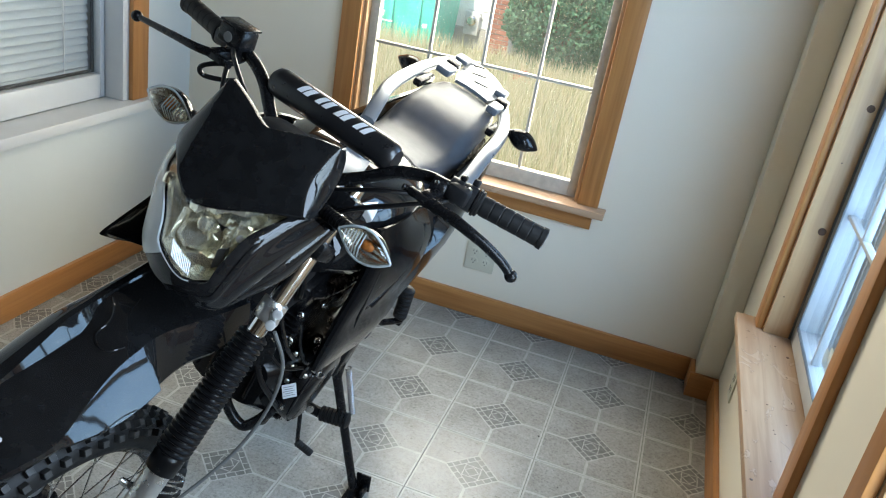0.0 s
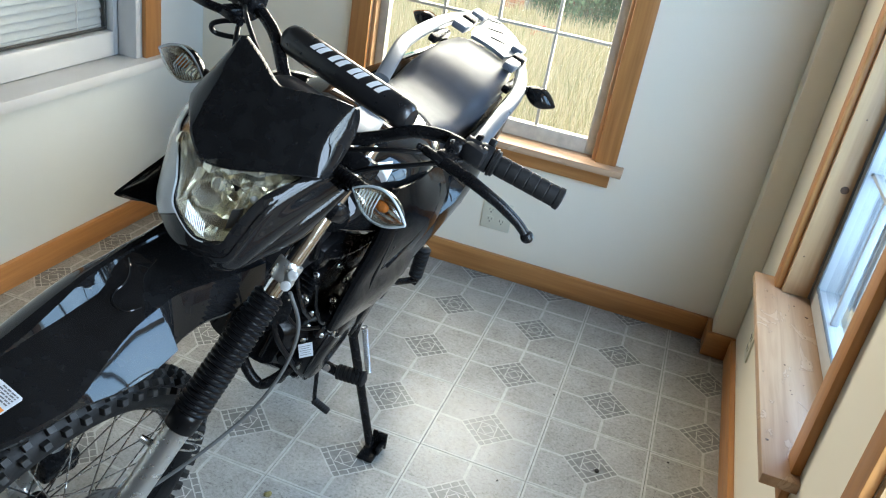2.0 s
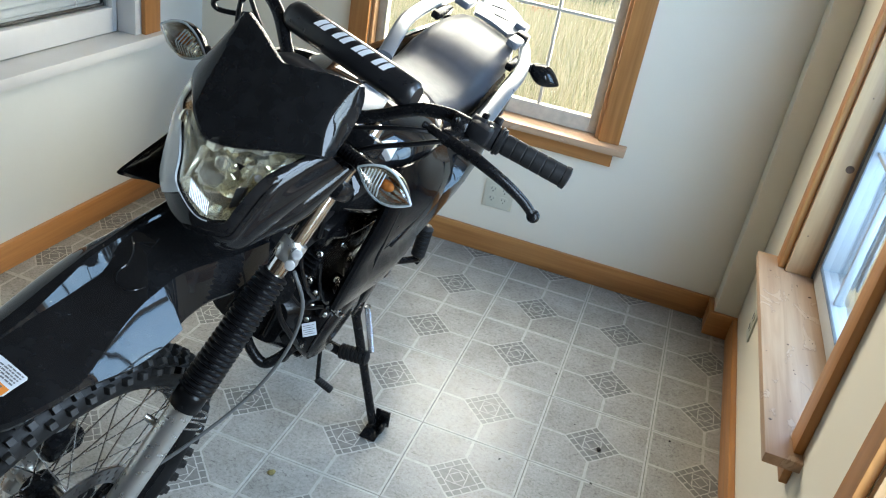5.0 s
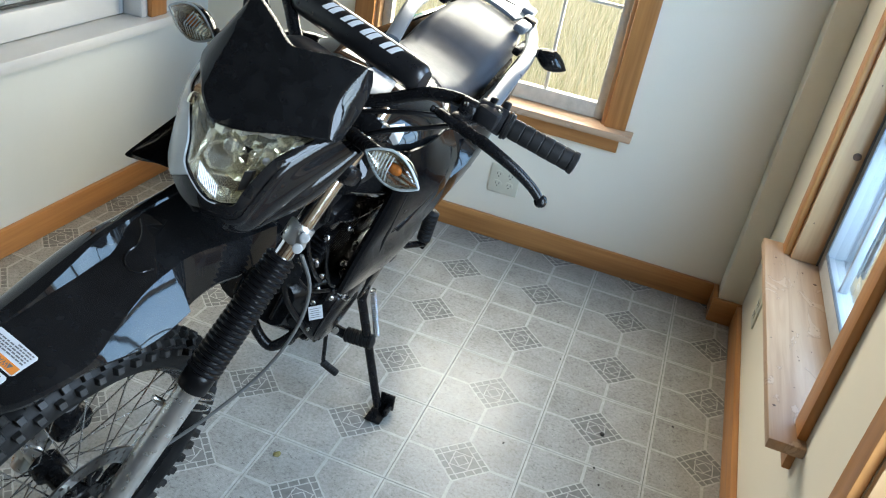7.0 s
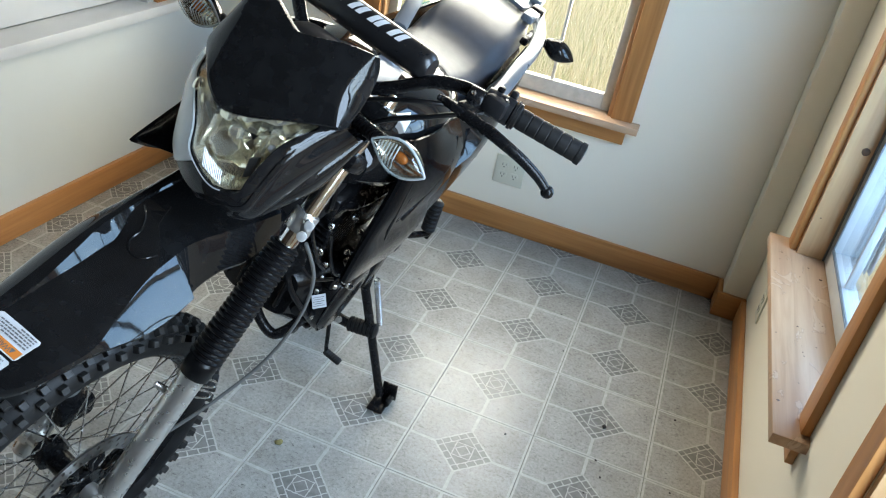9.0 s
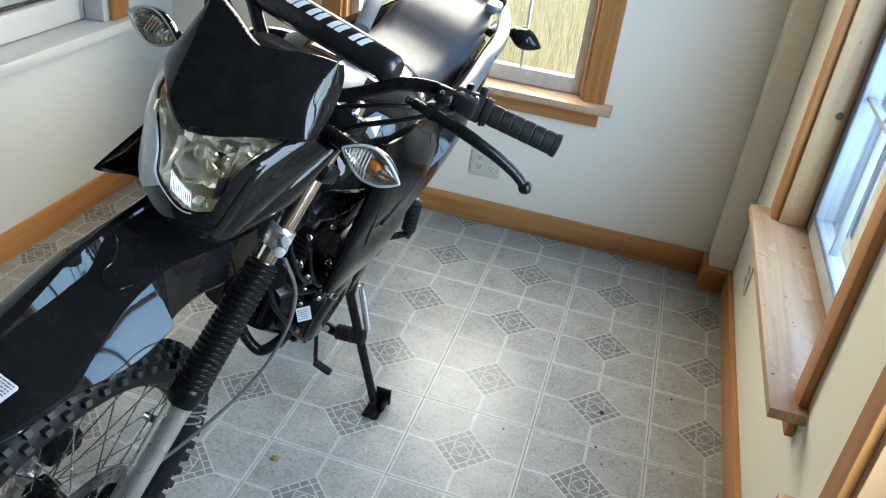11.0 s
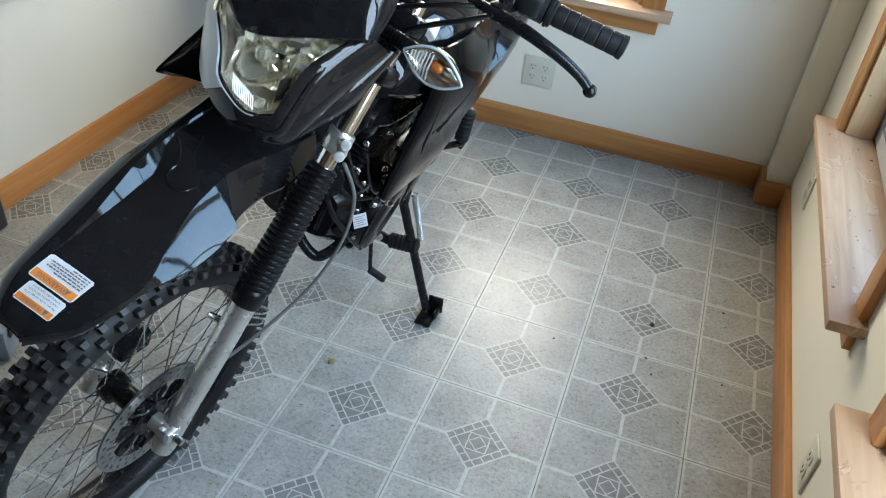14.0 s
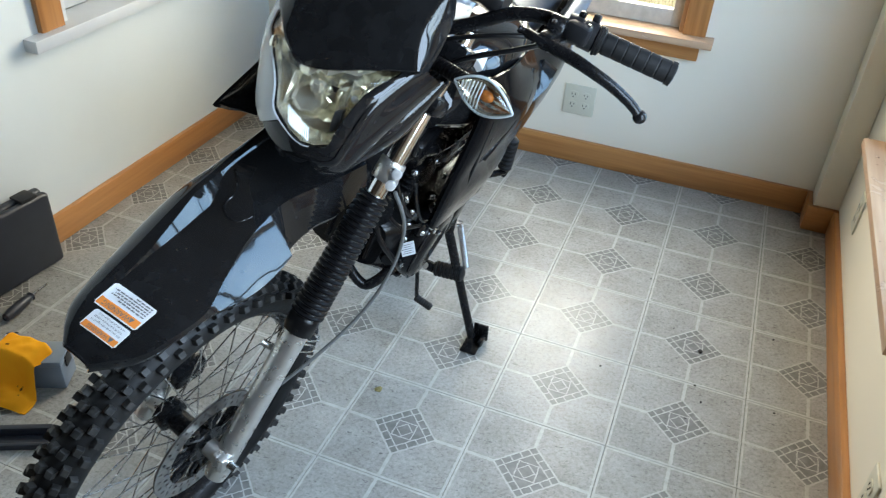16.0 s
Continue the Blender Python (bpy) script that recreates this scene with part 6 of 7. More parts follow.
def peg(p, q, label, r=0.017):
    p, q = V(p), V(q)
    d = q - p
    n = 7
    prof = [(0, r * 0.6)]
    for k in range(n):
        a = d.length * (0.05 + 0.92 * k / n)
        b = d.length * 0.92 / n
        prof += [(a, r * 0.82), (a + b * 0.2, r), (a + b * 0.75, r), (a + b * 0.95, r * 0.82)]
    prof += [(d.length, r * 0.5)]
    g = bpart("footpeg", lathe_bm(prof, p, d, 16), M_RUBBER, label, angle=50)
    return g


for s in (1, -1):
    g = peg((0.575, s * 0.190, 0.297), (0.570, s * 0.268, 0.327), "ribbed black rubber footpeg", 0.021)
    part("peg_bracket", tube_bm(((0.58, s * 0.12, 0.29), (0.577, s * 0.192, 0.298)), 0.014, 10), M_SATIN, g)
    part("bolt", lathe_bm(((0, 0.009), (0.006, 0.009), (0.007, 0.005)), (0.592, s * 0.168, 0.303), (1, 0, 0.4), 10), M_ALU, g)
    g = peg((0.213, s * 0.176, 0.545), (0.213, s * 0.198, 0.440), "ribbed rubber passenger footpeg", 0.021)
    part("peg_bracket", tube_bm(((0.30, s * 0.12, 0.45), (0.25, s * 0.165, 0.415), (0.213, s * 0.2, 0.43), (0.20, s * 0.205, 0.45)), 0.010, 8), M_SATIN, g)
    part("peg_bracket", box_bm(0.030, 0.024, 0.034, (0.196, s * 0.200, 0.428), 0.004), M_SATIN, g)
    part("bolt", lathe_bm(((0, 0.006), (0.003, 0.006), (0.004, 0.003)), (0.211, s * 0.203, 0.428), (1, 0, 0.2), 10), M_STEEL, g)
sl = bpart("shift_lever", tube_bm(curve_points([(0.70, 0.150, 0.430), (0.735, 0.168, 0.415), (0.742, 0.186, 0.375), (0.742, 0.197, 0.345), (0.738, 0.202, 0.329)], 4), 0.0052, 8), M_SATIN, "black gear shift lever")
part("toe_piece", lathe_bm([(0, 0.007)] + [(0.003 + 0.006 * k + 0.003 * j, 0.0100 if j else 0.0088) for k in range(7) for j in (0, 1)] + [(0.048, 0.007)], (0.740, 0.199, 0.328), (0, 1, -0.05), 12), M_RUBBER, sl)

# ---- left window: blinds and an added closed box behind ----
# unseen box that keeps sky light from behind the blinds
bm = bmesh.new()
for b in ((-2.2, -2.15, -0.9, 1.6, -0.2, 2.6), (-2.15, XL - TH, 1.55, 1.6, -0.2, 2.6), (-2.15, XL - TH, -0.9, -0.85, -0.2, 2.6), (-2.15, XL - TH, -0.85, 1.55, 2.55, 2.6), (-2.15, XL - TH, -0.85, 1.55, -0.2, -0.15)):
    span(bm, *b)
thing("inner_room", "unseen grey walls added to close the space behind the blinds", "wall", kind="structure", bm=bm, mat=plain("backing_grey", (0.25, 0.26, 0.27), 0.7), smooth=False)
for nm, y0, y1, z0, z1 in (("gasket", 0.634, 0.647, 0.7105, 1.78), ("gasket", 0.053, 0.066, 0.7105, 1.78), ("gasket", 0.0665, 0.6335, 0.7105, 0.722)):
    board(nm, XL - 0.108, XL - 0.101, y0, y1, z0, z1, M_DARKGAP, w4)
M_SLAT = plain("blue_white_slat", (0.44, 0.475, 0.51), 0.35, vary=0.04, scale=6)
blind = thing("venetian_blind", "lowered white venetian blind behind the window glass", "blind", pose(XL - 0.135, 0.35, 0))
slat = bmesh.new()
rows = []
for i in range(7):
    f = -1 + 2 * i / 6
    rows.append([(0.012 + 0.004 * (1 - f * f) - 0.008 * f, -0.283, f * 0.0150), (0.012 + 0.004 * (1 - f * f) - 0.008 * f, 0.283, f * 0.0150)])
shell_bm(rows, 0.0015, bm=slat)
slat_mesh = mesh_of(slat, "slat", M_SLAT, True)
for k in range(41):
    ob = new("slat", slat_mesh)
    ob.parent, ob.location = blind, (0, 0, 0.746 + 0.0265 * k)
    ob.rotation_euler = (radians(random.Random(k).uniform(-0.25, 0.25)), 0, 0)
part("bottom_rail", box_bm(0.022, 0.565, 0.016, (0.012, 0, 0.722), 0.004), M_SLAT, blind)
for y in (0.16, -0.16):
    part("ladder_cord", tube_bm(((0.029, y, 0.725), (0.029, y, 1.84)), 0.0016, 6), M_DECAL, blind)

# ---- outlets ----
M_IVORY = plain("ivory_plastic", (0.66, 0.63, 0.50), 0.35, vary=0.04, scale=10)
M_SLOT = plain("dark_slot", (0.02, 0.02, 0.02), 0.6)


def outlet(m, gangs, label):
    """Wall plate in its local XZ plane, front towards -Y."""
    w = 0.07 if gangs == 1 else 0.116
    top = thing("power_outlet", label, "outlet", m, "wall outlets")
    part("cover_plate", box_bm(w, 0.006, 0.115, (0, -0.003, 0), 0.0025, 3), M_IVORY, top)
    for g in range(gangs):
        x = (g - (gangs - 1) / 2) * 0.046
        for z in (0.0195, -0.0195):
            ring = [[(x + 0.0165 * math.copysign(abs(math.cos(a)) ** 0.8, math.cos(a)), y, z + 0.0142 * math.copysign(abs(math.sin(a)) ** 0.6, math.sin(a))) for a in (k / 20 * 2 * math.pi for k in range(20))] for y in (-0.005, -0.0085)]
            sock = part("socket", loft_bm(ring), M_IVORY, top)
            for dx, h in ((-0.0062, 0.008), (0.0062, 0.0065)):
                part("slot", box_bm(0.0022, 0.001, h, (x + dx, -0.0089, z + 0.003)), M_SLOT, sock, smooth=False)
            part("slot", lathe_bm(((0, 0.0026), (0.0008, 0.0026)), (x, -0.0086, z - 0.0075), (0, -1, 0), 10), M_SLOT, sock)
        part("screw", lathe_bm(((0, 0.003), (0.001, 0.003), (0.0014, 0.002)), (x, -0.006, 0), (0, -1, 0), 10), M_IVORY, top)
    return top


outlet(pose(0.179, YB, 0.248), 2, "ivory double outlet plate on the cream back wall")
outlet(pose(XR, -0.392, 0.193, 0, 0, -90), 1, "ivory outlet plate on the wall between the windows")
outlet(pose(XR, 0.666, 0.252, 0, 0, -90), 1, "ivory outlet plate on the wall beside the corner post")

# ---- knots and nail holes of the pine boards ----
M_KNOT = plain("dark_knot", (0.10, 0.045, 0.02), 0.45, vary=0.4, scale=200)
win2 = bpy.data.objects["window_2"]
for x, z, r in ((1.183, 1.169, 0.010), (1.181, 0.829, 0.011), (1.150, 0.62, 0.002), (1.165, 1.02, 0.002)):
    part("knot", lathe_bm(((0, r), (0.0006, r * 0.9)), (x, 0.544, z), (0, -1, 0), 14), M_KNOT, win2)
rnd = random.Random(21)
for x, y, r in ((1.16, 0.47, 0.003), (1.135, 0.40, 0.002), (1.178, 0.30, 0.0025), (1.12, 0.13, 0.003), (1.128, 0.02, 0.0022), (1.13, 0.005, 0.0022), (1.16, 0.06, 0.002), (1.07, -0.2, 0.004), (1.19, 0.42, 0.005), (1.09, 0.52, 0.0025), (1.18, 0.17, 0.002)):
    part("knot", lathe_bm(((0, r), (0.0005, r * 0.8)), (x, y, 0.4999), (0, 0, 1), 10), M_KNOT, win2)

# ---- things on the floor ----
def crumb(x, y, r, mat, label, flat=0.5):
    rn = random.Random(int(x * 1000) + 7)
    bm = oval_bm((0, 0, 0), r, r * rn.uniform(0.6, 0.9), r * flat, 2, 6, 8)
    for v in bm.verts:
        v.co *= rn.uniform(0.85, 1.15)
    low = min(v.co.z for v in bm.verts)
    thing("crumb", label, "debris", pose(x, y, -low, 0, 0, rn.uniform(0, 360)), "bits of debris on the floor", bm=bm, mat=mat)


M_CRUMB = plain("dark_dirt", (0.02, 0.018, 0.015), 0.8)
M_LEAF = plain("olive_scrap", (0.20, 0.17, 0.06), 0.6, vary=0.3, scale=200)
for x, y, r in ((0.782, 0.137, 0.0085), (0.784, -0.005, 0.004), (0.806, -0.06, 0.0035), (0.539, -0.036, 0.004), (0.776, -0.134, 0.003), (0.985, -0.02, 0.003), (0.70, 0.21, 0.0025), (0.97, 0.28, 0.004), (0.55, 0.62, 0.003), (0.60, 0.42, 0.003)):
    crumb(x, y, r, M_CRUMB, "small dark crumb of dirt on the tiles")
crumb(0.039, -0.362, 0.011, M_LEAF, "round olive scrap lying on the tiles", 0.2)

# tool case standing against the left wall
M_CASE = plain("blue_black_case_plastic", (0.018, 0.021, 0.028), 0.38, vary=0.15, scale=20, bump=0.2, bscale=700)
case = thing("tool_case", "blue-black plastic tool case standing against the wall", "tool case", pose(-1.068, -0.255, 0, 0, 0, -96))
part("shell", box_bm(0.44, 0.030, 0.235, (0.22, -0.0165, 0.1185), 0.012, 3), M_CASE, case)
part("shell", box_bm(0.44, 0.026, 0.232, (0.22, 0.0130, 0.1180), 0.012, 3), M_CASE, case)
part("rim", box_bm(0.442, 0.010, 0.20, (0.22, -0.001, 0.118), 0.004), M_MATTE, case)
bm = tube_bm(curve_points([(0.155, 0, 0.228), (0.16, 0, 0.262), (0.18, 0, 0.270), (0.26, 0, 0.270), (0.28, 0, 0.262), (0.285, 0, 0.228)], 4), 0.011, 10)
part("handle", bm, M_CASE, case, "moulded carrying handle")
for x in (0.06, 0.37):
    part("latch", box_bm(0.045, 0.010, 0.040, (x, -0.034, 0.205), 0.003), M_CASE, case)
    part("latch", box_bm(0.05, 0.05, 0.010, (x, -0.002, 0.238), 0.003), M_MATTE, case)
part("ridge", box_bm(0.30, 0.004, 0.012, (0.22, -0.0325, 0.15), 0.0015), M_CASE, case)

# screwdriver
sd = thing("screwdriver", "screwdriver with black handle lying on the floor", "screwdriver", pose(-0.985, -0.445, 0.0155, 0, 0, -84))
part("handle", lathe_bm(((0, 0.008), (0.006, 0.0135), (0.012, 0.010), (0.03, 0.014), (0.08, 0.015), (0.105, 0.012), (0.11, 0.006)), (0.0, 0, 0), (1, 0, 0), 14), M_CASE, sd)
part("shaft", tube_bm(((0.002, 0, 0), (-0.06, 0, -0.004)), 0.003, 8), M_STEEL, sd)

# grey box, yellow cloth and black tray
M_GREYBOX = plain("blue_grey_plastic", (0.17, 0.21, 0.25), 0.4, vary=0.1, scale=15)
gb = thing("plastic_box", "blue-grey plastic box under a yellow cloth", "box", pose(-0.715, -0.665, 0.0, 0, 0, 24))
part("body", box_bm(0.10, 0.075, 0.072, (0, 0, 0.0370), 0.006), M_GREYBOX, gb)
part("lid", box_bm(0.104, 0.079, 0.018, (0, 0, 0.0815), 0.005), M_GREYBOX, gb)
part("latch", box_bm(0.004, 0.03, 0.03, (0.053, 0, 0.070), 0.001), M_MATTE, gb)


def cloth_mat():
    k = Mat("yellow_terry_cloth", 0.9, spec=0.15)
    c = k.ramp(k.noise(10, 3), ((0.3, (0.86, 0.32, 0.012)), (0.7, (0.94, 0.41, 0.022))))
    c = k.mix(k.ramp(k.noise(38, 2), ((0.70, (0, 0, 0)), (0.74, (1, 1, 1)))), c, (0.10, 0.05, 0.01))
    k.color(c)
    k.bump(k.noise(500, 3), 0.5, 0.0015)
    return k.m


rows = []
nx, ny = 56, 44
for i in range(nx + 1):
    row = []
    for j in range(ny + 1):
        a, b = i / nx, j / ny
        x = -1.02 + 0.332 * a + 0.006 * math.sin(9 * b + 1)
        y = -0.812 + 0.170 * b + 0.006 * math.sin(7 * a) + 0.045 * (a - 0.5)
        over = max(0.0, min(1.0, (0.10 - abs(x + 0.755)) / 0.05)) * max(0.0, min(1.0, (0.062 - abs(y + 0.69)) / 0.035))
        over = over * over * (3 - 2 * over)
        hump2 = math.exp(-(((x + 0.90) / 0.08) ** 2 + ((y + 0.72) / 0.05) ** 2))
        z = 0.014 + 0.103 * over + 0.055 * hump2 * (1 - over)
        fold = abs(math.sin(30 * x + 16 * y + 1.6 * math.sin(14 * y))) ** 0.6
        z += 0.026 * (fold - 0.5) * (1 - 0.75 * over) + 0.005 * noise.noise(V((x * 40, y * 40, 0)))
        edge = min(a, 1 - a, b, 1 - b)
        z = max(0.004, z - 0.012 * max(0, 1 - edge / 0.06))
        row.append((x, y, z))
    rows.append(row)
thing("cleaning_cloth", "crumpled yellow cloth with dark stains over a box", "cloth", bm=shell_bm(rows, 0.0025), mat=cloth_mat())
tray = thing("tool_tray", "low black plastic tray edge on the floor", "tray", pose(-0.58, -0.80, 0.0, 0, 0, 26.5))
bm = box_bm(0.40, 0.016, 0.026, (-0.20, 0, 0.0135), 0.005)
part("front_edge", bm, M_CASE, tray)
part("base", box_bm(0.39, 0.034, 0.004, (-0.20, -0.024, 0.0025), 0.001), M_CASE, tray)
part("back_edge", box_bm(0.40, 0.010, 0.018, (-0.20, -0.045, 0.0095), 0.004), M_CASE, tray)
sk = thing("wrench_socket", "chrome socket lying beside the cloth", "socket", pose(-0.90, -0.60, 0.014, 0, 90, 30))
part("body", lathe_bm(((0, 0.010), (0.002, 0.0135), (0.03, 0.0135), (0.032, 0.009)), (0, 0, -0.016), (0, 0, 1), 18), M_CHROME, sk)

# ---- outdoors ----
GZ = -0.45


def soil():
    k = Mat("dry_grass_ground", 0.95, spec=0.1)
    k.color(k.mix(0.5, k.ramp(k.noise(0.8, 4, shift=False), ((0.3, (0.30, 0.26, 0.15)), (0.7, (0.45, 0.39, 0.23)))), k.ramp(k.noise(25, 4, shift=False), ((0.3, (0.10, 0.09, 0.04)), (0.7, (0.33, 0.28, 0.15))))))
    return k.m


bm = bmesh.new()
bmesh.ops.create_grid(bm, x_segments=8, y_segments=8, size=600)
bmesh.ops.translate(bm, vec=(0, 0, GZ), verts=bm.verts)
thing("ground", "dry grassy ground outside the window", "ground", kind="structure", bm=bm, mat=soil(), smooth=False)


def island_mat(name, stops, rough=0.8, trans=0.25):
    k = Mat(name, rough, spec=0.2)
    g = k.nt.nodes.new("ShaderNodeNewGeometry")
    k.color(k.ramp(g.outputs["Random Per Island"], stops))
    tr = k.nt.nodes.new("ShaderNodeBsdfTranslucent")
    k.nt.links.new(k.b.inputs["Base Color"].links[0].from_socket, tr.inputs[0])
    mx = k.nt.nodes.new("ShaderNodeMixShader")
    mx.inputs[0].default_value = trans
    k.nt.links.new(k.b.outputs[0], mx.inputs[1])
    k.nt.links.new(tr.outputs[0], mx.inputs[2])
    k.nt.links.new(mx.outputs[0], k.nt.nodes["Material Output"].inputs[0])
    return k.m


def blades(count, seed, x0, x1, y0, y1, h0, h1, width):
    rn = np.random.RandomState(seed)
    verts, faces = [], []
    for _ in range(count):
        x, y = rn.uniform(x0, x1), rn.uniform(y0, y1)
        h, a, ln = rn.uniform(h0, h1), rn.uniform(0, 6.283), rn.uniform(0.0, 0.35)
        b = rn.uniform(0, 6.283)
        wx, wy = math.cos(a) * width, math.sin(a) * width
        lx, ly = math.cos(b) * ln * h, math.sin(b) * ln * h
        n = len(verts)
        verts += [(x - wx, y - wy, GZ), (x + wx, y + wy, GZ), (x + wx * 0.8 + lx * 0.35, y + wy * 0.8 + ly * 0.35, GZ + h * 0.6), (x - wx * 0.8 + lx * 0.35, y - wy * 0.8 + ly * 0.35, GZ + h * 0.6), (x + lx, y + ly, GZ + h)]
        faces += [(n, n + 1, n + 2, n + 3), (n + 3, n + 2, n + 4)]
    me = bpy.data.meshes.new("blades")
    me.from_pydata(verts, [], faces)
    return me


me = blades(34000, 4, -3.8, 1.4, 3.4, 8.6, 0.16, 0.42, 0.0032)
me.materials.append(island_mat("dry_grass_blades", ((0.0, (0.56, 0.48, 0.32)), (0.4, (0.74, 0.67, 0.48)), (0.75, (0.50, 0.46, 0.29)), (1.0, (0.28, 0.32, 0.16))), trans=0.45))
tagged(new("dry_grass", me), "tall dry yellow grass in the yard", "grass", kind="stuff")

# shrub: many small leaf clumps on branches
shrub = thing("shrub", "large rounded dark green shrub in the yard", "shrub", pose(-0.85, 8.9, GZ))
bm = bmesh.new()
rn = np.random.RandomState(5)
for k in range(9):
    a = k / 9 * 6.283
    tube_bm(curve_points([(0.05 * math.cos(a), 0.05 * math.sin(a), 0), (0.25 * math.cos(a), 0.25 * math.sin(a), 0.5), (0.5 * math.cos(a), 0.5 * math.sin(a), 1.1)], 3), 0.02, 6, bm)
part("trunk", bm, plain("shrub_bark", (0.12, 0.08, 0.05), 0.9), shrub)
verts, faces = [], []
for _ in range(15000):
    d = rn.normal(size=3)
    d /= np.linalg.norm(d)
    r = rn.uniform(0.45, 1.0) ** 0.5
    bulge = 1 + 0.16 * noise.noise(V((d[0] * 2.2, d[1] * 2.2, d[2] * 2.2)))
    p = V((d[0] * 0.80 * r * bulge, d[1] * 0.75 * r * bulge, 0.78 + d[2] * 0.74 * r * bulge))
    s1, s2 = V(rn.normal(size=3)).normalized() * 0.035, V(rn.normal(size=3)).normalized() * 0.022
    n = len(verts)
    verts += [p - s1, p + s2, p + s1, p - s2]
    faces.append((n, n + 1, n + 2, n + 3))
me = bpy.data.meshes.new("leaves")
me.from_pydata([tuple(v) for v in verts], [], faces)
me.materials.append(island_mat("shrub_leaves", ((0.0, (0.05, 0.14, 0.08)), (0.6, (0.09, 0.20, 0.12)), (1.0, (0.14, 0.26, 0.15))), trans=0.3))
ob = new("leaves", me)
ob.parent = shrub

# red flowers
M_RED = plain("red_petals", (0.65, 0.03, 0.025), 0.6, vary=0.3, scale=60)
for x, y, rr in ((-1.02, 7.55, 0.11), (0.12, 7.9, 0.08)):
    fl = thing("flower_clump", "red flowers on stems among the dry grass", "flowers", pose(x, y, GZ))
    stems, heads = bmesh.new(), bmesh.new()
    for k in range(16):
        a, q = rn.uniform(0, 6.283), rn.uniform(0, rr)
        top = V((q * math.cos(a), q * math.sin(a), rn.uniform(0.12, 0.24)))
        tube_bm(((top.x * 0.4, top.y * 0.4, 0), top), 0.003, 5, stems)
        merge(heads, oval_bm(top, 0.028, 0.028, 0.018, 2, 5, 8))
    part("stem", stems, plain("flower_stems", (0.06, 0.12, 0.03), 0.7), fl)
    part("petals", heads, M_RED, fl)

# waste bin
M_BIN = plain("green_bin_steel", (0.05, 0.55, 0.43), 0.45, vary=0.15, scale=4)
wb = thing("waste_container", "large green steel waste container with faded white marks", "waste container", pose(-3.05, 8.95, GZ))
bm = loft_bm([[(-0.62, -0.45, 0.05), (0.58, -0.45, 0.05), (0.58, 0.5, 0.05), (-0.62, 0.5, 0.05)], [(-0.66, -0.52, 0.95), (0.62, -0.52, 0.95), (0.62, 0.5, 1.15), (-0.66, 0.5, 1.15)]])
part("body", bm, M_BIN, wb, smooth=False)
for x in (-0.4, -0.02, 0.36):
    part("rib", box_bm(0.06, 0.05, 0.86, (x, -0.50, 0.49), 0.008), M_BIN, wb)
part("rim", box_bm(1.34, 0.06, 0.07, (-0.02, -0.53, 0.92), 0.01), M_BIN, wb)
part("lid", loft_bm([[(-0.68, -0.56, 0.97), (0.64, -0.56, 0.97), (0.64, 0.5, 1.17), (-0.68, 0.5, 1.17)], [(-0.66, -0.54, 1.02), (0.62, -0.54, 1.02), (0.62, 0.48, 1.22), (-0.66, 0.48, 1.22)]]), M_MATTE, wb, "black lid", smooth=False)
for x, z, w, h in ((-0.17, 0.42, 0.14, 0.07), (-0.12, 0.33, 0.30, 0.018), (0.47, 0.36, 0.06, 0.05)):
    part("white_mark", box_bm(w, 0.004, h, (x, -0.535 + (0.015 if x > 0.2 else 0), z)), M_DECAL, wb, smooth=False)
for x in (-0.55, 0.50):
    part("wheel", lathe_bm(((0, 0.05), (0.04, 0.05)), (x, -0.40, 0.05), (1, 0, 0), 14), M_MATTE, wb)

# neighbour's house: white siding, brick part, meter box
M_SIDING = plain("white_siding", (0.84, 0.84, 0.83), 0.5, vary=0.04, scale=3)
M_BRICK = plain("red_brick", (0.30, 0.12, 0.085), 0.85, vary=0.3, scale=6)
hs = thing("neighbour_house", "white sided house with a red brick part and meter box", "house", pose(0, 9.7, GZ))
part("wall", span(bmesh.new(), -6.0, -1.98, 0, 0.2, 0.0, 2.4), M_SIDING, hs, smooth=False)
sd_me = mesh_of(span(bmesh.new(), -6.0, -1.98, -0.018, 0, 0.0, 0.115), "siding_board", M_SIDING)
for k in range(20):
    ob = new("siding_board", sd_me)
    ob.parent, ob.location, ob.rotation_euler = hs, (0, -0.002, 0.30 + 0.12 * k if k else 0.30), (radians(-5), 0, 0)
part("foundation", span(bmesh.new(), -6.0, -1.98, -0.05, -0.02, 0.0, 0.28), plain("grey_block", (0.36, 0.35, 0.33), 0.85), hs, smooth=False)
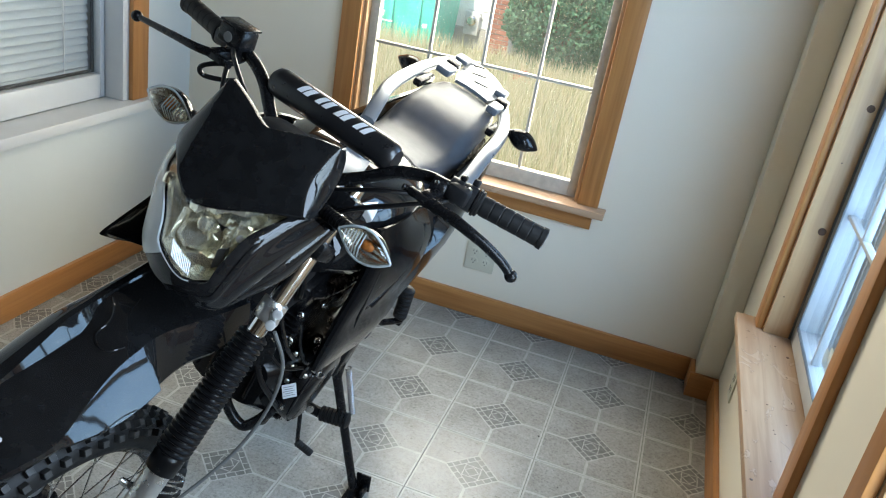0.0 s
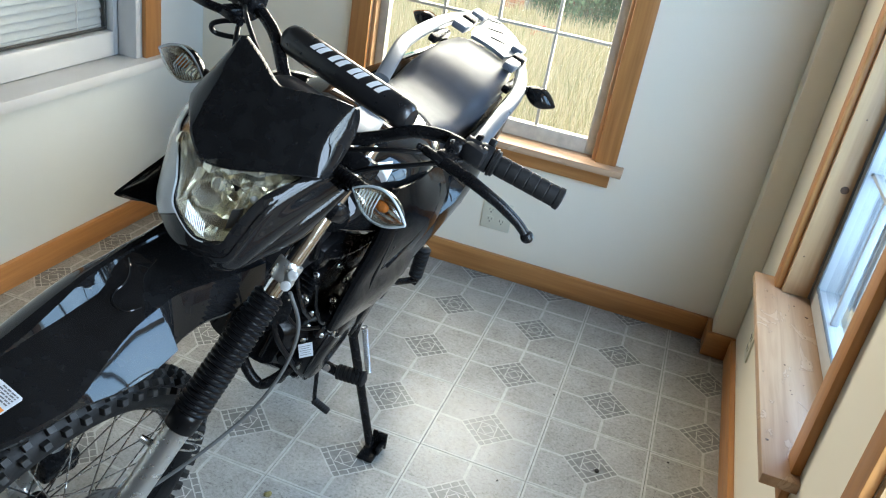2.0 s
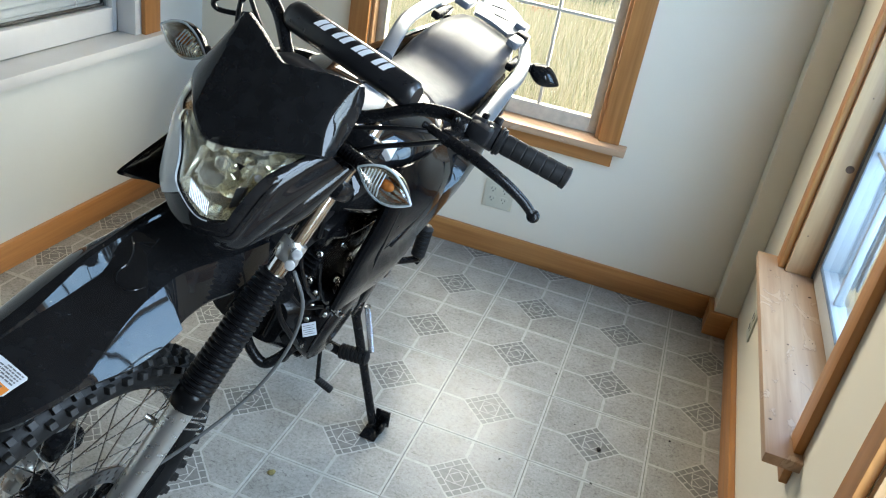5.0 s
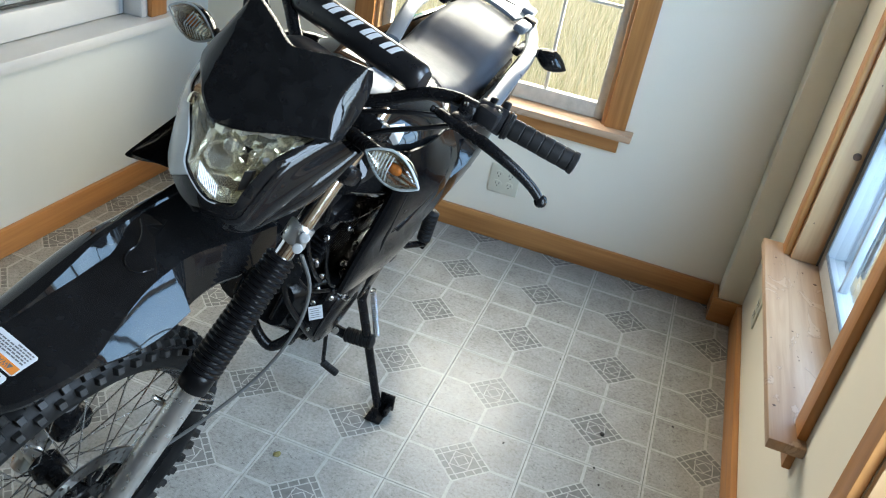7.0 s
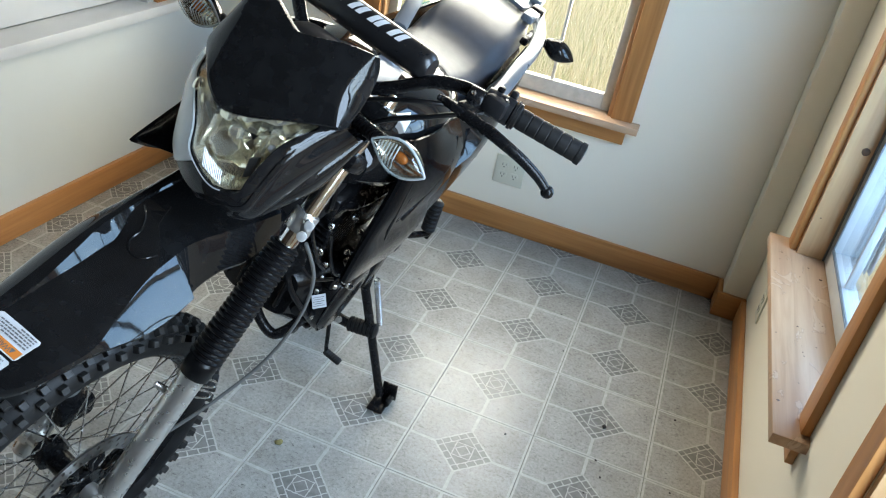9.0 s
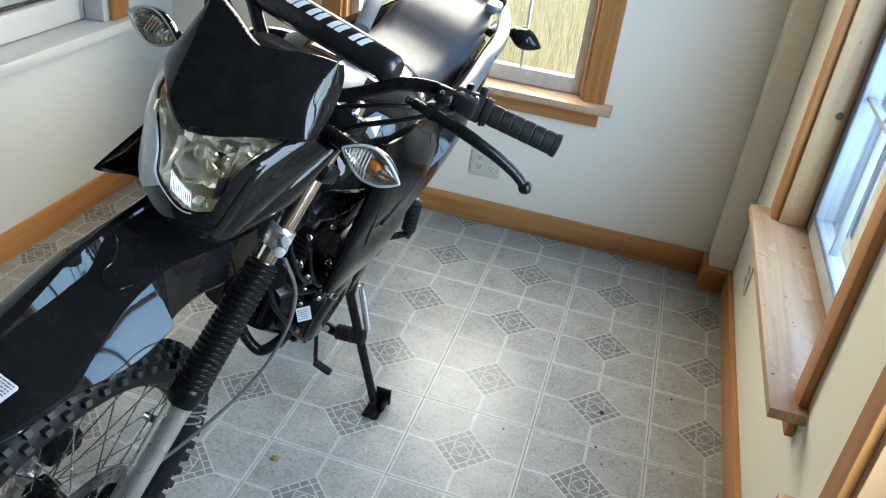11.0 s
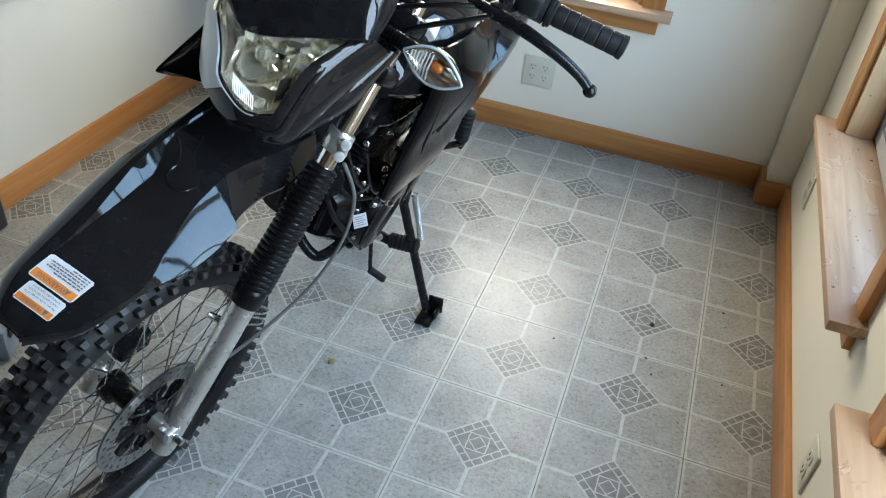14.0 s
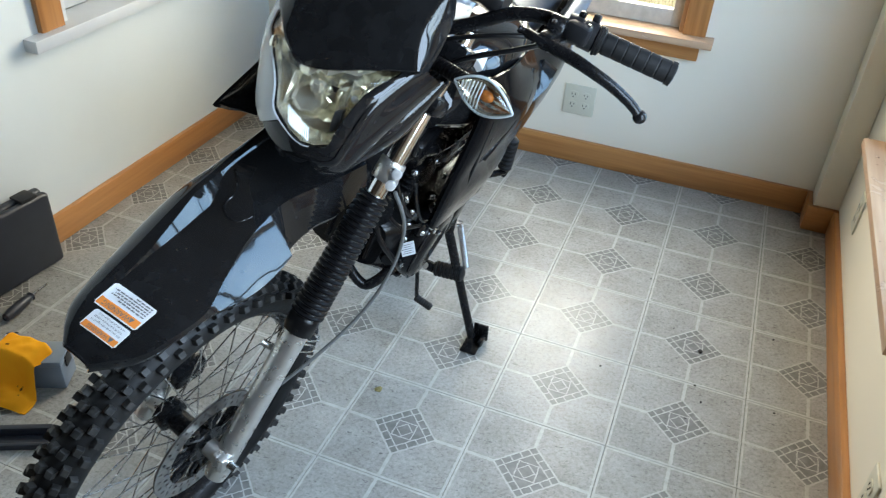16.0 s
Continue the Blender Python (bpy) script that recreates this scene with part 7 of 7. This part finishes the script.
part("brick_wall", span(bmesh.new(), -1.98, -1.70, -0.06, 0.2, 0.0, 2.4), plain("mortar", (0.42, 0.39, 0.36), 0.9), hs, smooth=False)
br_me = mesh_of(box_bm(0.20, 0.012, 0.057, (0, 0, 0), 0.003, 1), "brick", M_BRICK)
br_half = mesh_of(box_bm(0.062, 0.012, 0.057, (0, 0, 0), 0.003, 1), "brick", M_BRICK)
for k in range(34):
    for x, me in (((-1.878, br_me), (-1.737, br_half)) if k % 2 else ((-1.802, br_me), (-1.943, br_half))):
        ob = new("brick", me)
        ob.parent, ob.location = hs, (x, -0.064, 0.035 + 0.069 * k)
mb = part("meter_box", box_bm(0.22, 0.09, 0.32, (-2.27, -0.075, 0.36), 0.015), plain("grey_meter_box", (0.48, 0.49, 0.50), 0.45), hs, "grey electric meter box")
part("meter", lathe_bm(((0, 0.07), (0.05, 0.07), (0.07, 0.05), (0.072, 0.02)), (-2.27, -0.12, 0.40), (0, -1, 0), 20), M_STEEL, mb)
part("downspout", tube_bm(((-2.02, -0.05, 0.05), (-2.02, -0.05, 2.4)), 0.03, 10), M_SIDING, hs)
part("roof", loft_bm([[(-6.2, -0.4, 2.4), (-1.5, -0.4, 2.4), (-1.5, 3.0, 2.4), (-6.2, 3.0, 2.4)], [(-6.2, 1.2, 2.75), (-1.5, 1.2, 2.75), (-1.5, 1.4, 2.75), (-6.2, 1.4, 2.75)]]), plain("roof_shingle", (0.10, 0.10, 0.10), 0.9), hs, smooth=False)

# ---- floor tiles, one object each ----
for i in range(-4, 4):
    for j in range(-12, 4):
        x0, x1, y0, y1 = max(i * T, XL + 0.002), min((i + 1) * T, XR - 0.002), max(j * T, YF + 0.002), min((j + 1) * T, YB - 0.002)
        if x1 - x0 < 0.01 or y1 - y0 < 0.01:
            continue
        cx, cy = (i + 0.5) * T, (j + 0.5) * T
        ob = new("tile", tile_mesh(x0 - cx, x1 - cx, y0 - cy, y1 - cy))
        ob.parent, ob.location = floor, (cx, cy, 0)
